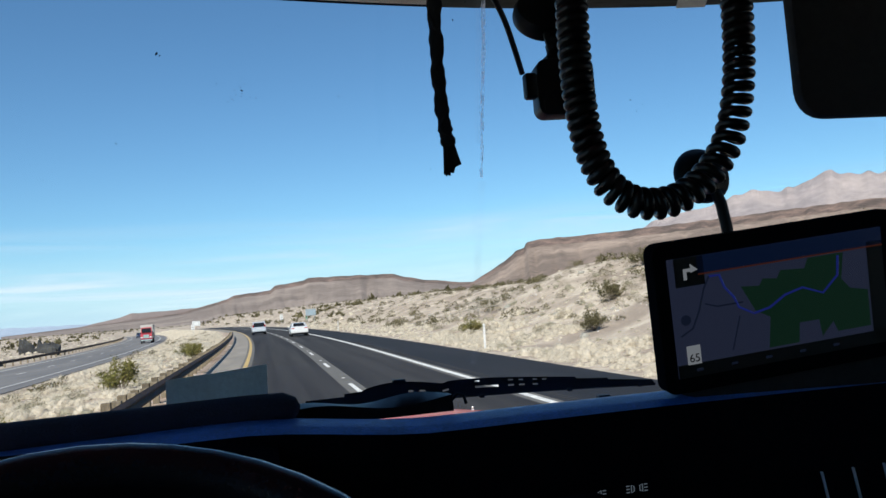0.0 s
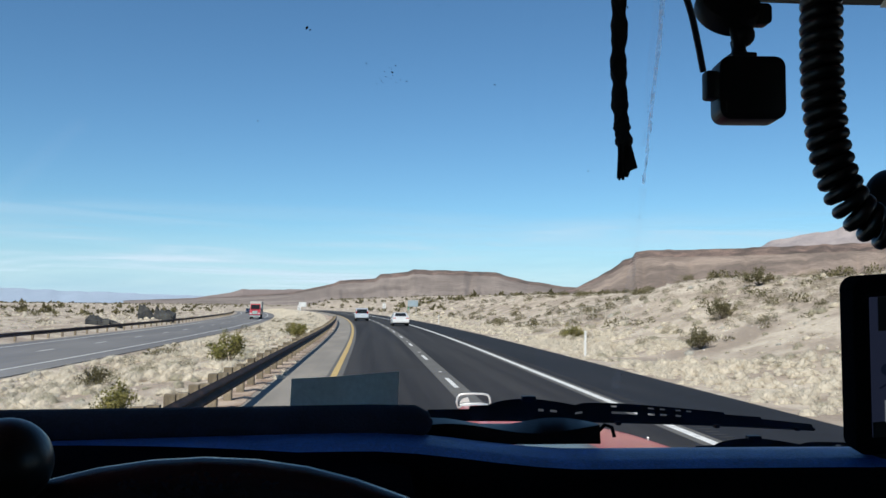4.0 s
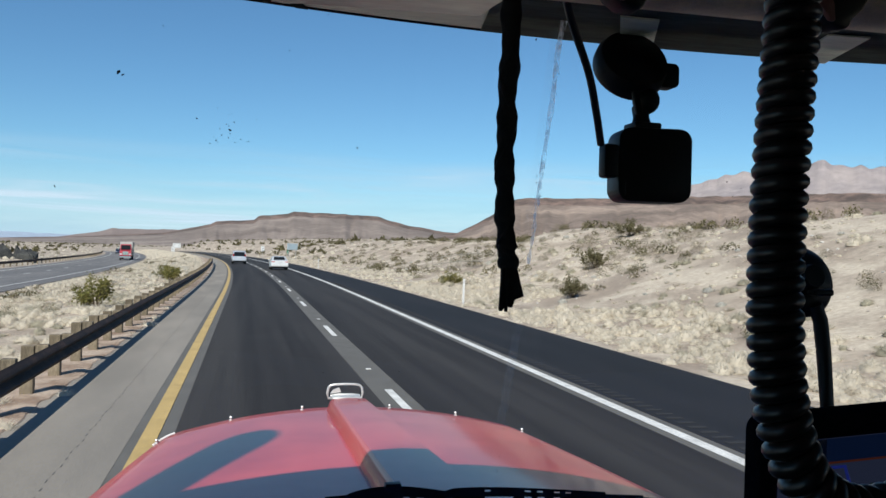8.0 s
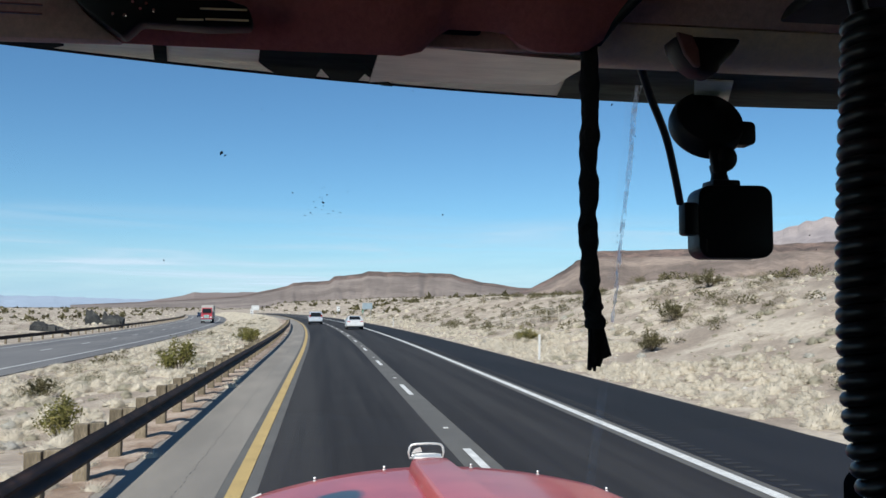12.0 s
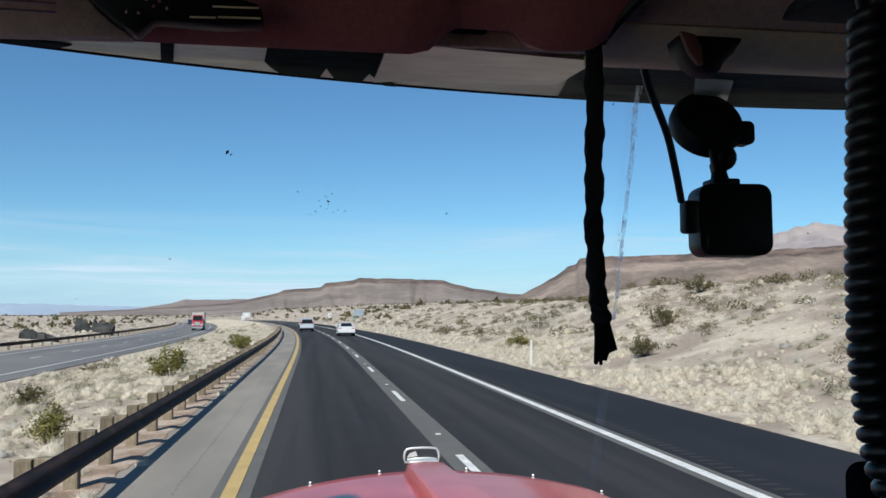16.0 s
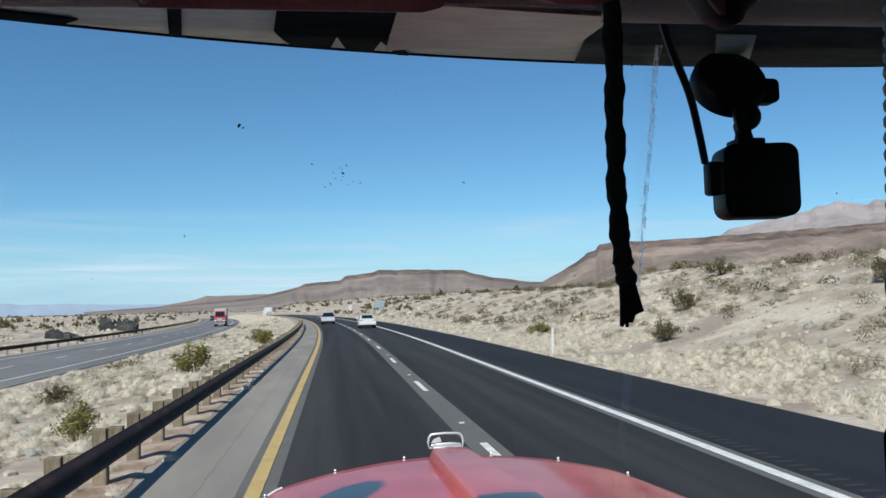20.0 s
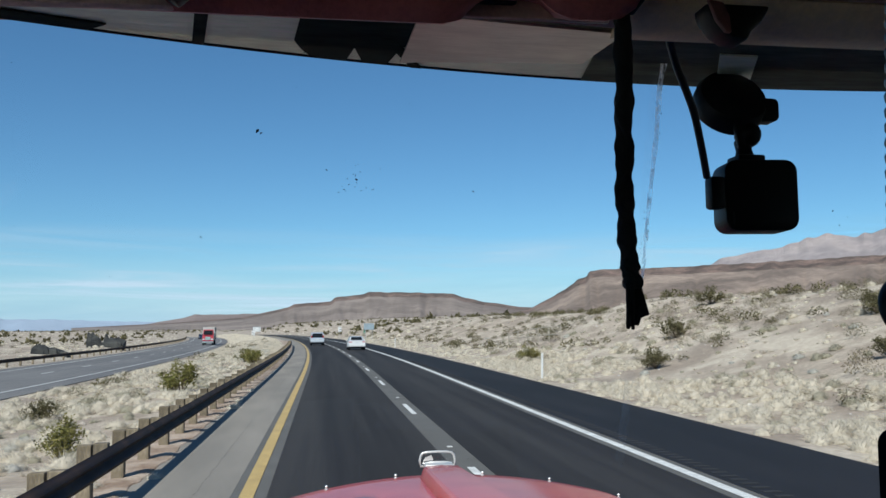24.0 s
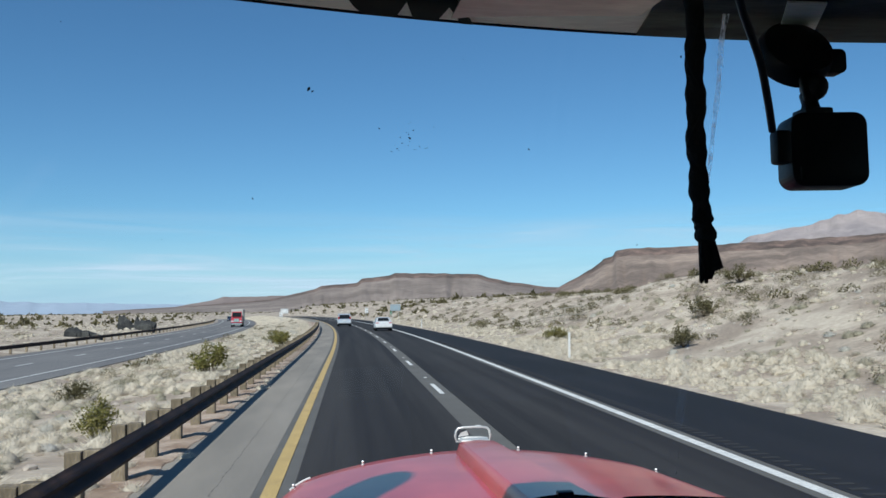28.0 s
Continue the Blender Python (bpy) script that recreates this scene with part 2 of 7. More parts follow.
M = {
    "soil": material("desert_soil", (0.285, 0.232, 0.180), 0.95, 0, 0.26, 0.33, 5.5, 1.0, second=(0.378, 0.327, 0.258), mix=(0.42, 0.60), speck=(0.40, 0.36, 0.30), speck_scale=5.0, speck_cut=0.16),
    "edge_dirt": material("brown_edge_dirt", (0.235, 0.160, 0.108), 0.95, 0, 0.3, 1.3, 22, 0.8, second=(0.330, 0.262, 0.205), mix=(0.40, 0.58), speck=(0.38, 0.33, 0.27), speck_scale=14.0, speck_cut=0.16),
    "asphalt": material("dark_asphalt", (0.0173, 0.0166, 0.0179), 0.95, 0, 0.20, 0.9, 55, 0.25, second=(0.0301, 0.0288, 0.0288), stretch=(1, 0.02, 1), mix=(0.4, 0.6), spec=0.25),
    "asphalt_fresh": material("black_asphalt", (0.0108, 0.0115, 0.0137), 0.85, 0, 0.2, 0.6, 55, 0.25, second=(0.0144, 0.0144, 0.0166), spec=0.25, stretch=(1, 0.12, 1)),
    "asphalt_grey": material("worn_grey_asphalt", (0.186, 0.170, 0.147), 0.9, 0, 0.14, 0.7, 40, 0.3, second=(0.212, 0.192, 0.164), stretch=(1, 0.2, 1)),
    "asphalt_band": material("grey_joint_band", (0.0936, 0.09, 0.0828), 0.9, 0, 0.2, 0.9, 40, 0.3),
    "asphalt_rumble": material("worn_rumble_asphalt", (0.017, 0.017, 0.018), 0.9, 0, 0.2, 0.9, 40, 0.3),
    "asphalt_far": material("faded_grey_asphalt", (0.1116, 0.108, 0.108), 0.9, 0, 0.15, 0.3, 30, 0.2, second=(0.1368, 0.1332, 0.1296), stretch=(1, 0.15, 1)),
    "white_paint": material("road_paint_white", (0.5616, 0.5616, 0.54), 0.7, 0, 0.28, 3, 35, 0.1),
    "yellow_paint": material("road_paint_yellow", (0.4032, 0.288, 0.108), 0.7, 0, 0.2, 2, 30, 0.1),
    "rust_steel": material("weathered_rail_steel", (0.0216, 0.0137, 0.0122), 0.75, 0.1, 0.35, 2.5, 30, 0.15, second=(0.0432, 0.0245, 0.0173), spec=0.25),
    "post_wood": material("weathered_post_wood", (0.125, 0.099, 0.064), 0.9, 0, 0.35, 6, 50, 0.5, second=(0.185, 0.150, 0.102), each=0.25, stretch=(1, 1, 0.25)),
    "straw": material("dry_grass", (0.585, 0.505, 0.405), 0.95, 0, 0.10, 0.3, 6, 0, second=(0.6048, 0.5328, 0.4104), island=0.10, spec=0.1, leaf=0.5),
    "brush_pale": material("pale_dry_brush", (0.655, 0.594, 0.482), 0.95, 0, 0.12, 0.2, 9, 0.4, second=(0.64, 0.578, 0.47), island=0.08, spec=0.1, leaf=0.42),
    "brush_grey": material("grey_dry_brush", (0.42, 0.385, 0.295), 0.95, 0, 0.14, 0.3, 9, 0.4, second=(0.385, 0.36, 0.27), island=0.10, spec=0.1, leaf=0.45),
    "shrub": material("olive_shrub_leaves", (0.118, 0.106, 0.054), 0.85, 0, 0.15, 0.7, 9, 0, second=(0.165, 0.143, 0.076), island=0.3, spec=0.1, leaf=0.3),
    "shrub_brown": material("brown_twiggy_shrub", (0.23, 0.19, 0.125), 0.9, 0, 0.15, 0.7, 9, 0, second=(0.28, 0.235, 0.16), island=0.25, spec=0.1, leaf=0.35),
    "shrub_green": material("creosote_leaves", (0.165, 0.158, 0.050), 0.8, 0, 0.15, 0.9, 9, 0, second=(0.24, 0.21, 0.075), island=0.3, spec=0.1, leaf=0.3),
    "stem": material("grey_brown_stems", (0.1152, 0.0864, 0.0576), 0.9, 0, 0.2, 8, 60, 0.2),
    "stone_white": material("white_desert_stone", (0.5184, 0.4896, 0.4464), 0.95, 0, 0.15, 1.5, 15, 0.3, island=0.15),
    "brush_white": material("silvery_dry_brush", (0.5328, 0.5112, 0.4608), 0.95, 0, 0.12, 0.3, 9, 0.4, second=(0.4752, 0.4608, 0.4032), island=0.10, spec=0.1, leaf=0.45),
    "stone": material("pale_desert_stone", (0.36, 0.3168, 0.2664), 0.95, 0, 0.2, 1.5, 15, 0.3, second=(0.2592, 0.216, 0.18), island=0.2),
    "dark_rock": material("dark_grey_outcrop", (0.0216, 0.023, 0.0245), 0.95, 0, 0.5, 0.7, 5, 0.6, second=(0.0432, 0.0432, 0.0396)),
    "mesa": material("reddish_mesa_rock", (0.162, 0.124, 0.099), 0.95, 0, 0.28, 0.009, 0.06, 0, second=(0.232, 0.180, 0.142), stretch=(1, 1, 1.2)),
    # mesa rock greyed, with distance haze mixed into the colour
    "mesa_far": material("haze_tinted_mesa_rock", (0.166, 0.134, 0.113), 0.95, 0, 0.22, 0.007, 0.05, 0, second=(0.210, 0.174, 0.148), stretch=(1, 1, 1.2)),
    "mesa_cap": material("dark_mesa_caprock", (0.082, 0.060, 0.048), 0.95, 0, 0.3, 0.02, 0.10, 0, second=(0.1584, 0.108, 0.0864), stretch=(1, 1, 0.5)),
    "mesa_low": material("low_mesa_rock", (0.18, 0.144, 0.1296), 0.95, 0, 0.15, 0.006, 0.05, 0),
    # range colour lightened to carry distance haze
    "range": material("haze_tinted_pinkish_range", (0.2448, 0.216, 0.216), 0.95, 0, 0.16, 0.004, 0.02, 0, second=(0.288, 0.2484, 0.234)),
    # blue of the distant air is painted into this rock colour
    "range_blue": material("haze_tinted_blue_range", (0.2592, 0.3168, 0.396), 0.95, 0, 0.06, 0.003, 0.02, 0),
    "hood_red": material("faded_red_truck_paint", (0.315, 0.032, 0.036), 0.5, 0, 0.15, 3, 160, 0.03, second=(0.385, 0.052, 0.050), coat=0.45, spec=0.3),
    "chrome": material("chrome", (0.82, 0.83, 0.85), 0.12, 1.0, 0.03, 8, 60),
    "bright_metal": material("bright_cast_metal", (0.6192, 0.6192, 0.6048), 0.38, 0.55, 0.05, 8, 60),
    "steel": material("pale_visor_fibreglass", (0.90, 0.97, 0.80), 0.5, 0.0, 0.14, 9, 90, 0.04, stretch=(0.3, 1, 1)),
    # shade on the visor, put into separate plate colours
    "visor_shade": material("visor_shade_plate", (0.045, 0.052, 0.046), 0.6, 0.0, 0.25, 7, 60, 0.04, spec=0.0, stretch=(0.3, 1, 1)),
    "visor_dim_end": material("greenish_visor_shade", (0.155, 0.170, 0.140), 0.6, 0.0, 0.3, 7, 60, 0.04, spec=0.0, stretch=(0.3, 1, 1)),
    "visor_half_shade": material("visor_soft_shade", (0.46, 0.46, 0.39), 0.30, 1.0, 0.25, 7, 60, 0.04, stretch=(0.3, 1, 1)),
    "vent_metal": material("bright_vent_slat", (0.80, 0.90, 0.98), 0.5, 0.2, 0.1, 9, 90),
    "black_plastic": material("black_plastic", (0.007, 0.007, 0.009), 0.48, 0, 0.2, 12, 220, 0.06, spec=0.3),
    # blue sky sheen painted into the dash top, shade into the black face
    "dash": material("sky_sheen_dash_vinyl", (0.05, 0.18, 0.60), 0.40, 0, 0.30, 30, 420, 0.25, spec=0.5),
    "dash_face": material("black_shaded_dash_vinyl", (0.007, 0.008, 0.011), 0.55, 0, 0.22, 10, 320, 0.2, spec=0.0),
    "wheel_rim": material("black_wheel_rim_leather", (0.010, 0.012, 0.018), 0.25, 0, 0.2, 12, 260, 0.08, spec=0.5),
    "black_rubber": material("black_rubber", (0.010, 0.010, 0.011), 0.48, 0, 0.2, 20, 150, 0.05),
    "black_cloth": material("black_braided_cloth", (0.010, 0.010, 0.012), 0.95, 0, 0.35, 60, 600, 0.5),
    # black cushion cloth with its bluish highlights put into the base colour
    "sheen_cloth": material("black_cloth_blue_sheen", (0.012, 0.017, 0.045), 0.8, 0, 0.3, 30, 400, 0.4),
    "cord": material("black_coiled_cord_rubber", (0.012, 0.012, 0.013), 0.35, 0, 0.2, 30, 200, 0.03),
    "liner": material("maroon_headliner_vinyl", (0.48, 0.155, 0.15), 0.7, 0, 0.15, 7, 260, 0.12, second=(0.39, 0.13, 0.125)),
    # reddish light on the clips, put into a colour of its own
    "clip_red_light": material("red_lit_clip_face", (0.15, 0.062, 0.058), 0.6, 0, 0.2, 9, 200, 0.05),
    "liner_grey": material("greyish_maroon_vinyl", (0.60, 0.44, 0.39), 0.65, 0, 0.15, 7, 260, 0.12),
    "trim": material("grey_brown_header_trim", (0.85, 0.68, 0.44), 0.5, 0, 0.10, 6, 200, 0.1),
    # lining of unseen panels, lightened so they bounce light onto the overhead
    "cab_lining": material("bounce_cab_lining", (0.30, 0.215, 0.195), 0.85, 0, 0.2, 4, 90, 0.1),
    "cab_dark": material("dark_cab_lining", (0.03, 0.028, 0.03), 0.9, 0, 0.2, 4, 90, 0.1),
    "paper": material("grey_folded_paper", (0.62, 0.69, 0.69), 0.9, 0, 0.1, 25, 200, 0.05, leaf=0.45),
    "windscreen": see_through("windscreen_glass", (0.97, 0.985, 0.99), 0.25),
    "smear": film_on_glass("windscreen_smear", (0.88, 0.90, 0.94), 0.04, 1.0, 300, (1, 1, 0.35)),
    "smear_soft": film_on_glass("windscreen_soft_smear", (0.7, 0.75, 0.8), 0.0, 0.12, 40, (1, 1, 0.2)),
    "bug": material("dark_bug_splat", (0.03, 0.035, 0.03), 0.9, 0, 0.3, 300, 900),
    "car_white": material("white_car_paint", (0.5616, 0.5616, 0.5544), 0.25, 0, 0.03, 3, 30, coat=0.8),
    "car_silver": material("silver_car_paint", (0.50, 0.52, 0.55), 0.28, 0.35, 0.05, 3, 30, coat=0.8),
    "car_dark": material("dark_blue_car_paint", (0.0216, 0.0324, 0.0576), 0.25, 0.2, 0.05, 3, 30, coat=0.8),
    "car_glass": material("dark_car_glass", (0.012, 0.014, 0.016), 0.12, 0, 0.02, 3, 20, spec=0.2),
    "tail_light": material("red_tail_light", (0.324, 0.0108, 0.0086), 0.15, 0, 0.05, 8, 60),
    "lamp_clear": material("clear_headlight", (0.7, 0.72, 0.74), 0.1, 0.3, 0.03, 8, 60),
    "tyre": material("tyre_rubber", (0.016, 0.016, 0.017), 0.85, 0, 0.2, 9, 80, 0.2),
    "lorry_red": material("red_lorry_paint", (0.3024, 0.0202, 0.0288), 0.3, 0, 0.06, 2, 30, coat=0.5),
    "box_white": material("dusty_white_box_panel", (0.4032, 0.3888, 0.36), 0.6, 0, 0.08, 1.5, 20),
    "sign_white": material("white_sign_sheet", (0.576, 0.5832, 0.576), 0.5, 0, 0.04, 3, 40),
    "sign_black": material("black_sign_ink", (0.02, 0.02, 0.02), 0.6, 0, 0.04, 3, 40),
    "sign_back": material("galvanised_sign_back", (0.288, 0.36, 0.4032), 0.5, 0.3, 0.08, 3, 40),
    "sign_green": material("green_sign_sheet", (0.0144, 0.1728, 0.0936), 0.5, 0, 0.04, 3, 40),
    "galvanised": material("galvanised_post", (0.38, 0.39, 0.39), 0.5, 0.6, 0.12, 6, 60),
    "marker_white": material("white_marker_post", (0.5616, 0.5616, 0.5472), 0.6, 0, 0.08, 5, 40),
    "fence_white": material("sun_bleached_pipe_gate", (0.34, 0.305, 0.245), 0.6, 0, 0.1, 5, 40),
    "screen": glowing("map_screen", (0.22, 0.27, 0.52), 0.034),
    "map_green": glowing("map_green", (0.035, 0.12, 0.07), 0.05999),
    "map_blue": glowing("map_route_blue", (0.05, 0.08, 0.62), 0.0852),
    "map_line": glowing("map_road_line", (0.03, 0.045, 0.10), 0.0923),
    "map_bar": glowing("map_top_bar", (0.02, 0.05, 0.17), 0.05999),
    "map_white": glowing("map_white", (0.5, 0.52, 0.55), 0.1704),
    "map_red": glowing("map_orange_rule", (0.35, 0.08, 0.03), 0.05999),
    # printed symbols, given a faint glow so they show on the black face
    "icon": glowing("glowing_icon_print", (0.5, 0.6, 0.7), 0.08),
}

# ---- building helpers ----


def mesh_of(bm, name):
    me = bpy.data.meshes.new(name)
    bm.normal_update()
    bm.to_mesh(me)
    bm.free()
    return me


def part(name, bm, mat, parent=None, label="", smooth=None):
    """Links a bmesh (or mesh) as ONE object, under parent where one is given."""
    me = mesh_of(bm, name) if isinstance(bm, bmesh.types.BMesh) else bm
    if not me.materials:
        me.materials.append(M[mat])
    if smooth is not None:
        me.shade_smooth()
        if smooth:
            me.set_sharp_from_angle(angle=radians(smooth))
    ob = new(name, me)
    ob.parent = parent
    if label:
        ob["label"] = label
    return ob


def thing(name, label, category, at=(0, 0, 0), group="", kind="", turn=0):
    ob = new(name)
    ob.empty_display_size = 0.1
    ob.matrix_world = pose(*at, 0, 0, turn)
    return tagged(ob, label, category, group, kind)


def box(sx, sy, sz, at=(0, 0, 0), bevel=0.0, turn=(0, 0, 0), steps=2, bm=None):
    """A box of that size centred at a place, with rounded edges."""
    own = bmesh.new()
    bmesh.ops.create_cube(own, size=1, matrix=Matrix.Diagonal((sx, sy, sz, 1)))
    if bevel:
        bmesh.ops.bevel(own, geom=own.edges[:], offset=bevel, segments=steps, profile=0.5, affect="EDGES", clamp_overlap=True)
    bmesh.ops.transform(own, matrix=pose(*at, *turn), verts=own.verts)
    if bm is None:
        return own
    me = bpy.data.meshes.new("piece")
    own.to_mesh(me)
    own.free()
    bm.from_mesh(me)
    bpy.data.meshes.remove(me)
    return bm


def tube(points, radius, sides=10, closed=False, bm=None, flat=1.0):
    """A round bar along points; radius is one number or one for each point; flat squeezes it along its second side."""
    bm = bm or bmesh.new()
    pts = [Vector(p) for p in points]
    n = len(pts)
    radii = radius if isinstance(radius, (list, tuple)) else [radius] * n
    rings, side = [], None
    for i, p in enumerate(pts):
        if closed:
            d = pts[(i + 1) % n] - pts[i - 1]
        else:
            d = pts[min(i + 1, n - 1)] - pts[max(i - 1, 0)]
        d.normalize()
        if side is None:
            side = d.cross(Vector((0, 0, 1)) if abs(d.z) < 0.9 else Vector((1, 0, 0))).normalized()
        else:
            side = (side - d * side.dot(d)).normalized()
        up = d.cross(side)
        rings.append([bm.verts.new(p + (side * math.cos(a) + up * math.sin(a) * flat) * radii[i])
                      for a in (2 * math.pi * k / sides for k in range(sides))])
    for i in range(n if closed else n - 1):
        a, b = rings[i], rings[(i + 1) % n]
        for k in range(sides):
            bm.faces.new((a[k], a[(k + 1) % sides], b[(k + 1) % sides], b[k]))
    if not closed:
        bm.faces.new(rings[0][::-1])
        bm.faces.new(rings[-1])
    return bm


def lathe(profile, sides=24, at=(0, 0, 0), turn=(0, 0, 0)):
    """A turned body about its own z from (radius, height) pairs."""
    bm = bmesh.new()
    rings = [[bm.verts.new((r * math.cos(2 * math.pi * k / sides), r * math.sin(2 * math.pi * k / sides), z)) for k in range(sides)]
             for r, z in profile]
    for a, b in zip(rings, rings[1:]):
        for k in range(sides):
            bm.faces.new((a[k], a[(k + 1) % sides], b[(k + 1) % sides], b[k]))
    bm.faces.new(rings[0][::-1])
    bm.faces.new(rings[-1])
    bmesh.ops.transform(bm, matrix=pose(*at, *turn), verts=bm.verts)
    return bm


def plate(outline, thick, axis="y", bevel=0.0):
    """A flat plate: outline in two coordinates, pushed out along axis ('y': outline is x, z; 'x': y, z; 'z': x, y)."""
    bm = bmesh.new()
    put = {"y": lambda a, b: (a, 0, b), "x": lambda a, b: (0, a, b), "z": lambda a, b: (a, b, 0)}[axis]
    face = bm.faces.new([bm.verts.new(put(a, b)) for a, b in outline])
    push = {"y": (0, thick, 0), "x": (thick, 0, 0), "z": (0, 0, thick)}[axis]
    out = bmesh.ops.extrude_face_region(bm, geom=[face])
    bmesh.ops.translate(bm, verts=[v for v in out["geom"] if isinstance(v, bmesh.types.BMVert)], vec=push)
    bmesh.ops.recalc_face_normals(bm, faces=bm.faces)
    if bevel:
        bmesh.ops.bevel(bm, geom=bm.edges[:], offset=bevel, segments=2, profile=0.5, affect="EDGES", clamp_overlap=True)
    return bm


def rounded(w, h, r, n=5):
    """The outline of a rounded rectangle about the origin."""
    pts = []
    for cx, cy, a0 in ((w / 2 - r, h / 2 - r, 0), (-w / 2 + r, h / 2 - r, 90), (-w / 2 + r, -h / 2 + r, 180), (w / 2 - r, -h / 2 + r, 270)):
        pts += [(cx + r * math.cos(radians(a0 + 90 * k / n)), cy + r * math.sin(radians(a0 + 90 * k / n))) for k in range(n + 1)]
    return pts


def moved(bm, m):
    bmesh.ops.transform(bm, matrix=m, verts=bm.verts)
    return bm


def sheet(rows):
    """A skin through rows of points."""
    bm = bmesh.new()
    vs = [[bm.verts.new(p) for p in row] for row in rows]
    for a, b in zip(vs, vs[1:]):
        for k in range(len(a) - 1):
            bm.faces.new((a[k], a[k + 1], b[k + 1], b[k]))
    bmesh.ops.recalc_face_normals(bm, faces=bm.faces)
    return bm


def solid(bm, thick):
    bmesh.ops.solidify(bm, geom=bm.faces[:], thickness=thick)
    return bm


def raw_mesh(name, verts, faces_flat, size):
    """A mesh straight from arrays; every face has `size` corners."""
    me = bpy.data.meshes.new(name)
    n = len(faces_flat) // size
    me.vertices.add(len(verts))
    me.vertices.foreach_set("co", np.ascontiguousarray(verts, np.float32).ravel())
    me.loops.add(n * size)
    me.loops.foreach_set("vertex_index", np.ascontiguousarray(faces_flat, np.int32))
    me.polygons.add(n)
    me.polygons.foreach_set("loop_start", np.arange(0, n * size, size, dtype=np.int32))
    me.update(calc_edges=True)
    me.validate()
    return me

# ---- the lie of the land ----


def lattice(ix, iy, seed):
    h = np.sin(ix * 127.1 + iy * 311.7 + seed * 74.7) * 43758.5453
    return h - np.floor(h)


def soft_noise(x, y, seed=0):
    """Smooth noise between 0 and 1, with features of size one."""
    x, y = np.asarray(x, float), np.asarray(y, float)
    ix, iy = np.floor(x), np.floor(y)
    fx, fy = x - ix, y - iy
    fx, fy = fx * fx * (3 - 2 * fx), fy * fy * (3 - 2 * fy)
    a, b = lattice(ix, iy, seed), lattice(ix + 1, iy, seed)
    c, d = lattice(ix, iy + 1, seed), lattice(ix + 1, iy + 1, seed)
    return (a * (1 - fx) + b * fx) * (1 - fy) + (c * (1 - fx) + d * fx) * fy


def ramp(v, lo, hi):
    s = np.clip((np.asarray(v, float) - lo) / (hi - lo), 0, 1)
    return s * s * (3 - 2 * s)


def bend(y):
    """How far the highway has swung to the left at y."""
    y = np.asarray(y, float)
    near = -np.clip(y - 40, 0, 360) ** 2 / 3600
    return near - 0.2 * 150 * (1 - np.exp(-np.clip(y - 400, 0, None) / 150))


def land(d, y):
    """The ground's height at d metres right of the truck's line along the road."""
    d, y = np.asarray(d, float), np.asarray(y, float)
    lumps = (soft_noise(d / 1.7, y / 1.7, 3) - 0.5) * 0.22 + (soft_noise(d / 6, y / 6, 4) - 0.5) * 0.5
    right = ramp(d, 9.2, 13)
    bank = ramp(d, 10.5, 30) * (1.6 + 2.7 * ramp(soft_noise(d / 60 + 3, y / 40 + 0.55, 7), 0.25, 0.75))
    bank += ramp(d, 28, 150) * 5.0 * soft_noise(d / 90, y / 80, 8) + ramp(d, 60, 700) * 16
    bank = bank + 1.4 * np.exp(-((d - 33) / 9.5) ** 2 - ((y - 33) / 15) ** 2) + 1.2 * np.exp(-((d - 24) / 8) ** 2 - ((y - 62) / 12) ** 2)
    hill = right * (0.25 * lumps + bank + ramp(d, 14, 30) * lumps * 0.7)
    median = ramp(-d, 3.9, 5.2) * ramp(d, -15.7, -13.6)
    left = ramp(-d, 29.0, 32.5)
    fall = -0.98 * ramp(-d, 5.0, 15.4)
    low = median * (lumps * 0.7 - 0.15) + left * (lumps * 1.2 + 0.5 + 2.4 * soft_noise(d / 70, y / 70, 9) * ramp(-d, 36, 90)) + fall
    far = ramp(y, 260, 1500) * 8 * ramp(d, -60, 60)
    return hill + low + far - 0.07 + 0.045 * ramp(-d, 3.6, 3.8) * (1 - ramp(-d, 14.6, 15.5))


def ground_at(x, y):
    return float(land(x - float(bend(y)), y))


def build_ground():
    u = np.linspace(-1, 1, 331)
    d = np.sinh(u * 6.4) / np.sinh(6.4) * 4200
    d = np.sort(np.concatenate([d[(d < -34) | (d > 72)], np.linspace(-34, 72, 240)]))
    d = d[np.concatenate([[True], np.diff(d) > 0.15])]
    y = np.concatenate([np.linspace(-14, 60, 130), 60 * (4600 / 60) ** (np.linspace(0, 1, 170)[1:])])
    dd, yy = np.meshgrid(d, y)
    z = land(dd, yy)
    verts = np.stack([dd + bend(yy), yy, z], -1).reshape(-1, 3)
    w = len(d)
    i = (np.arange(len(y) - 1)[:, None] * w + np.arange(w - 1)[None, :]).ravel()
    faces = np.stack([i, i + 1, i + w + 1, i + w], -1).ravel()
    me = raw_mesh("ground", verts, faces, 4)
    ob = part("ground", me, "soil", smooth=False)
    me.shade_smooth()
    tagged(ob, "pale tan desert soil with gravel and low rises", "ground", kind="structure")


build_ground()

# ---- roads ----


def strip(d0, d1, z, y0, y1, thick, step=2.0):
    """A ribbon of paving that follows the bend."""
    n = max(2, int((y1 - y0) / step))
    rows = []
    for k in range(n + 1):
        y = y0 + (y1 - y0) * k / n
        c = float(bend(y))
        rows.append([(c + d0, y, z - thick), (c + d0, y, z), (c + d1, y, z), (c + d1, y, z - thick)])
    return sheet(rows)


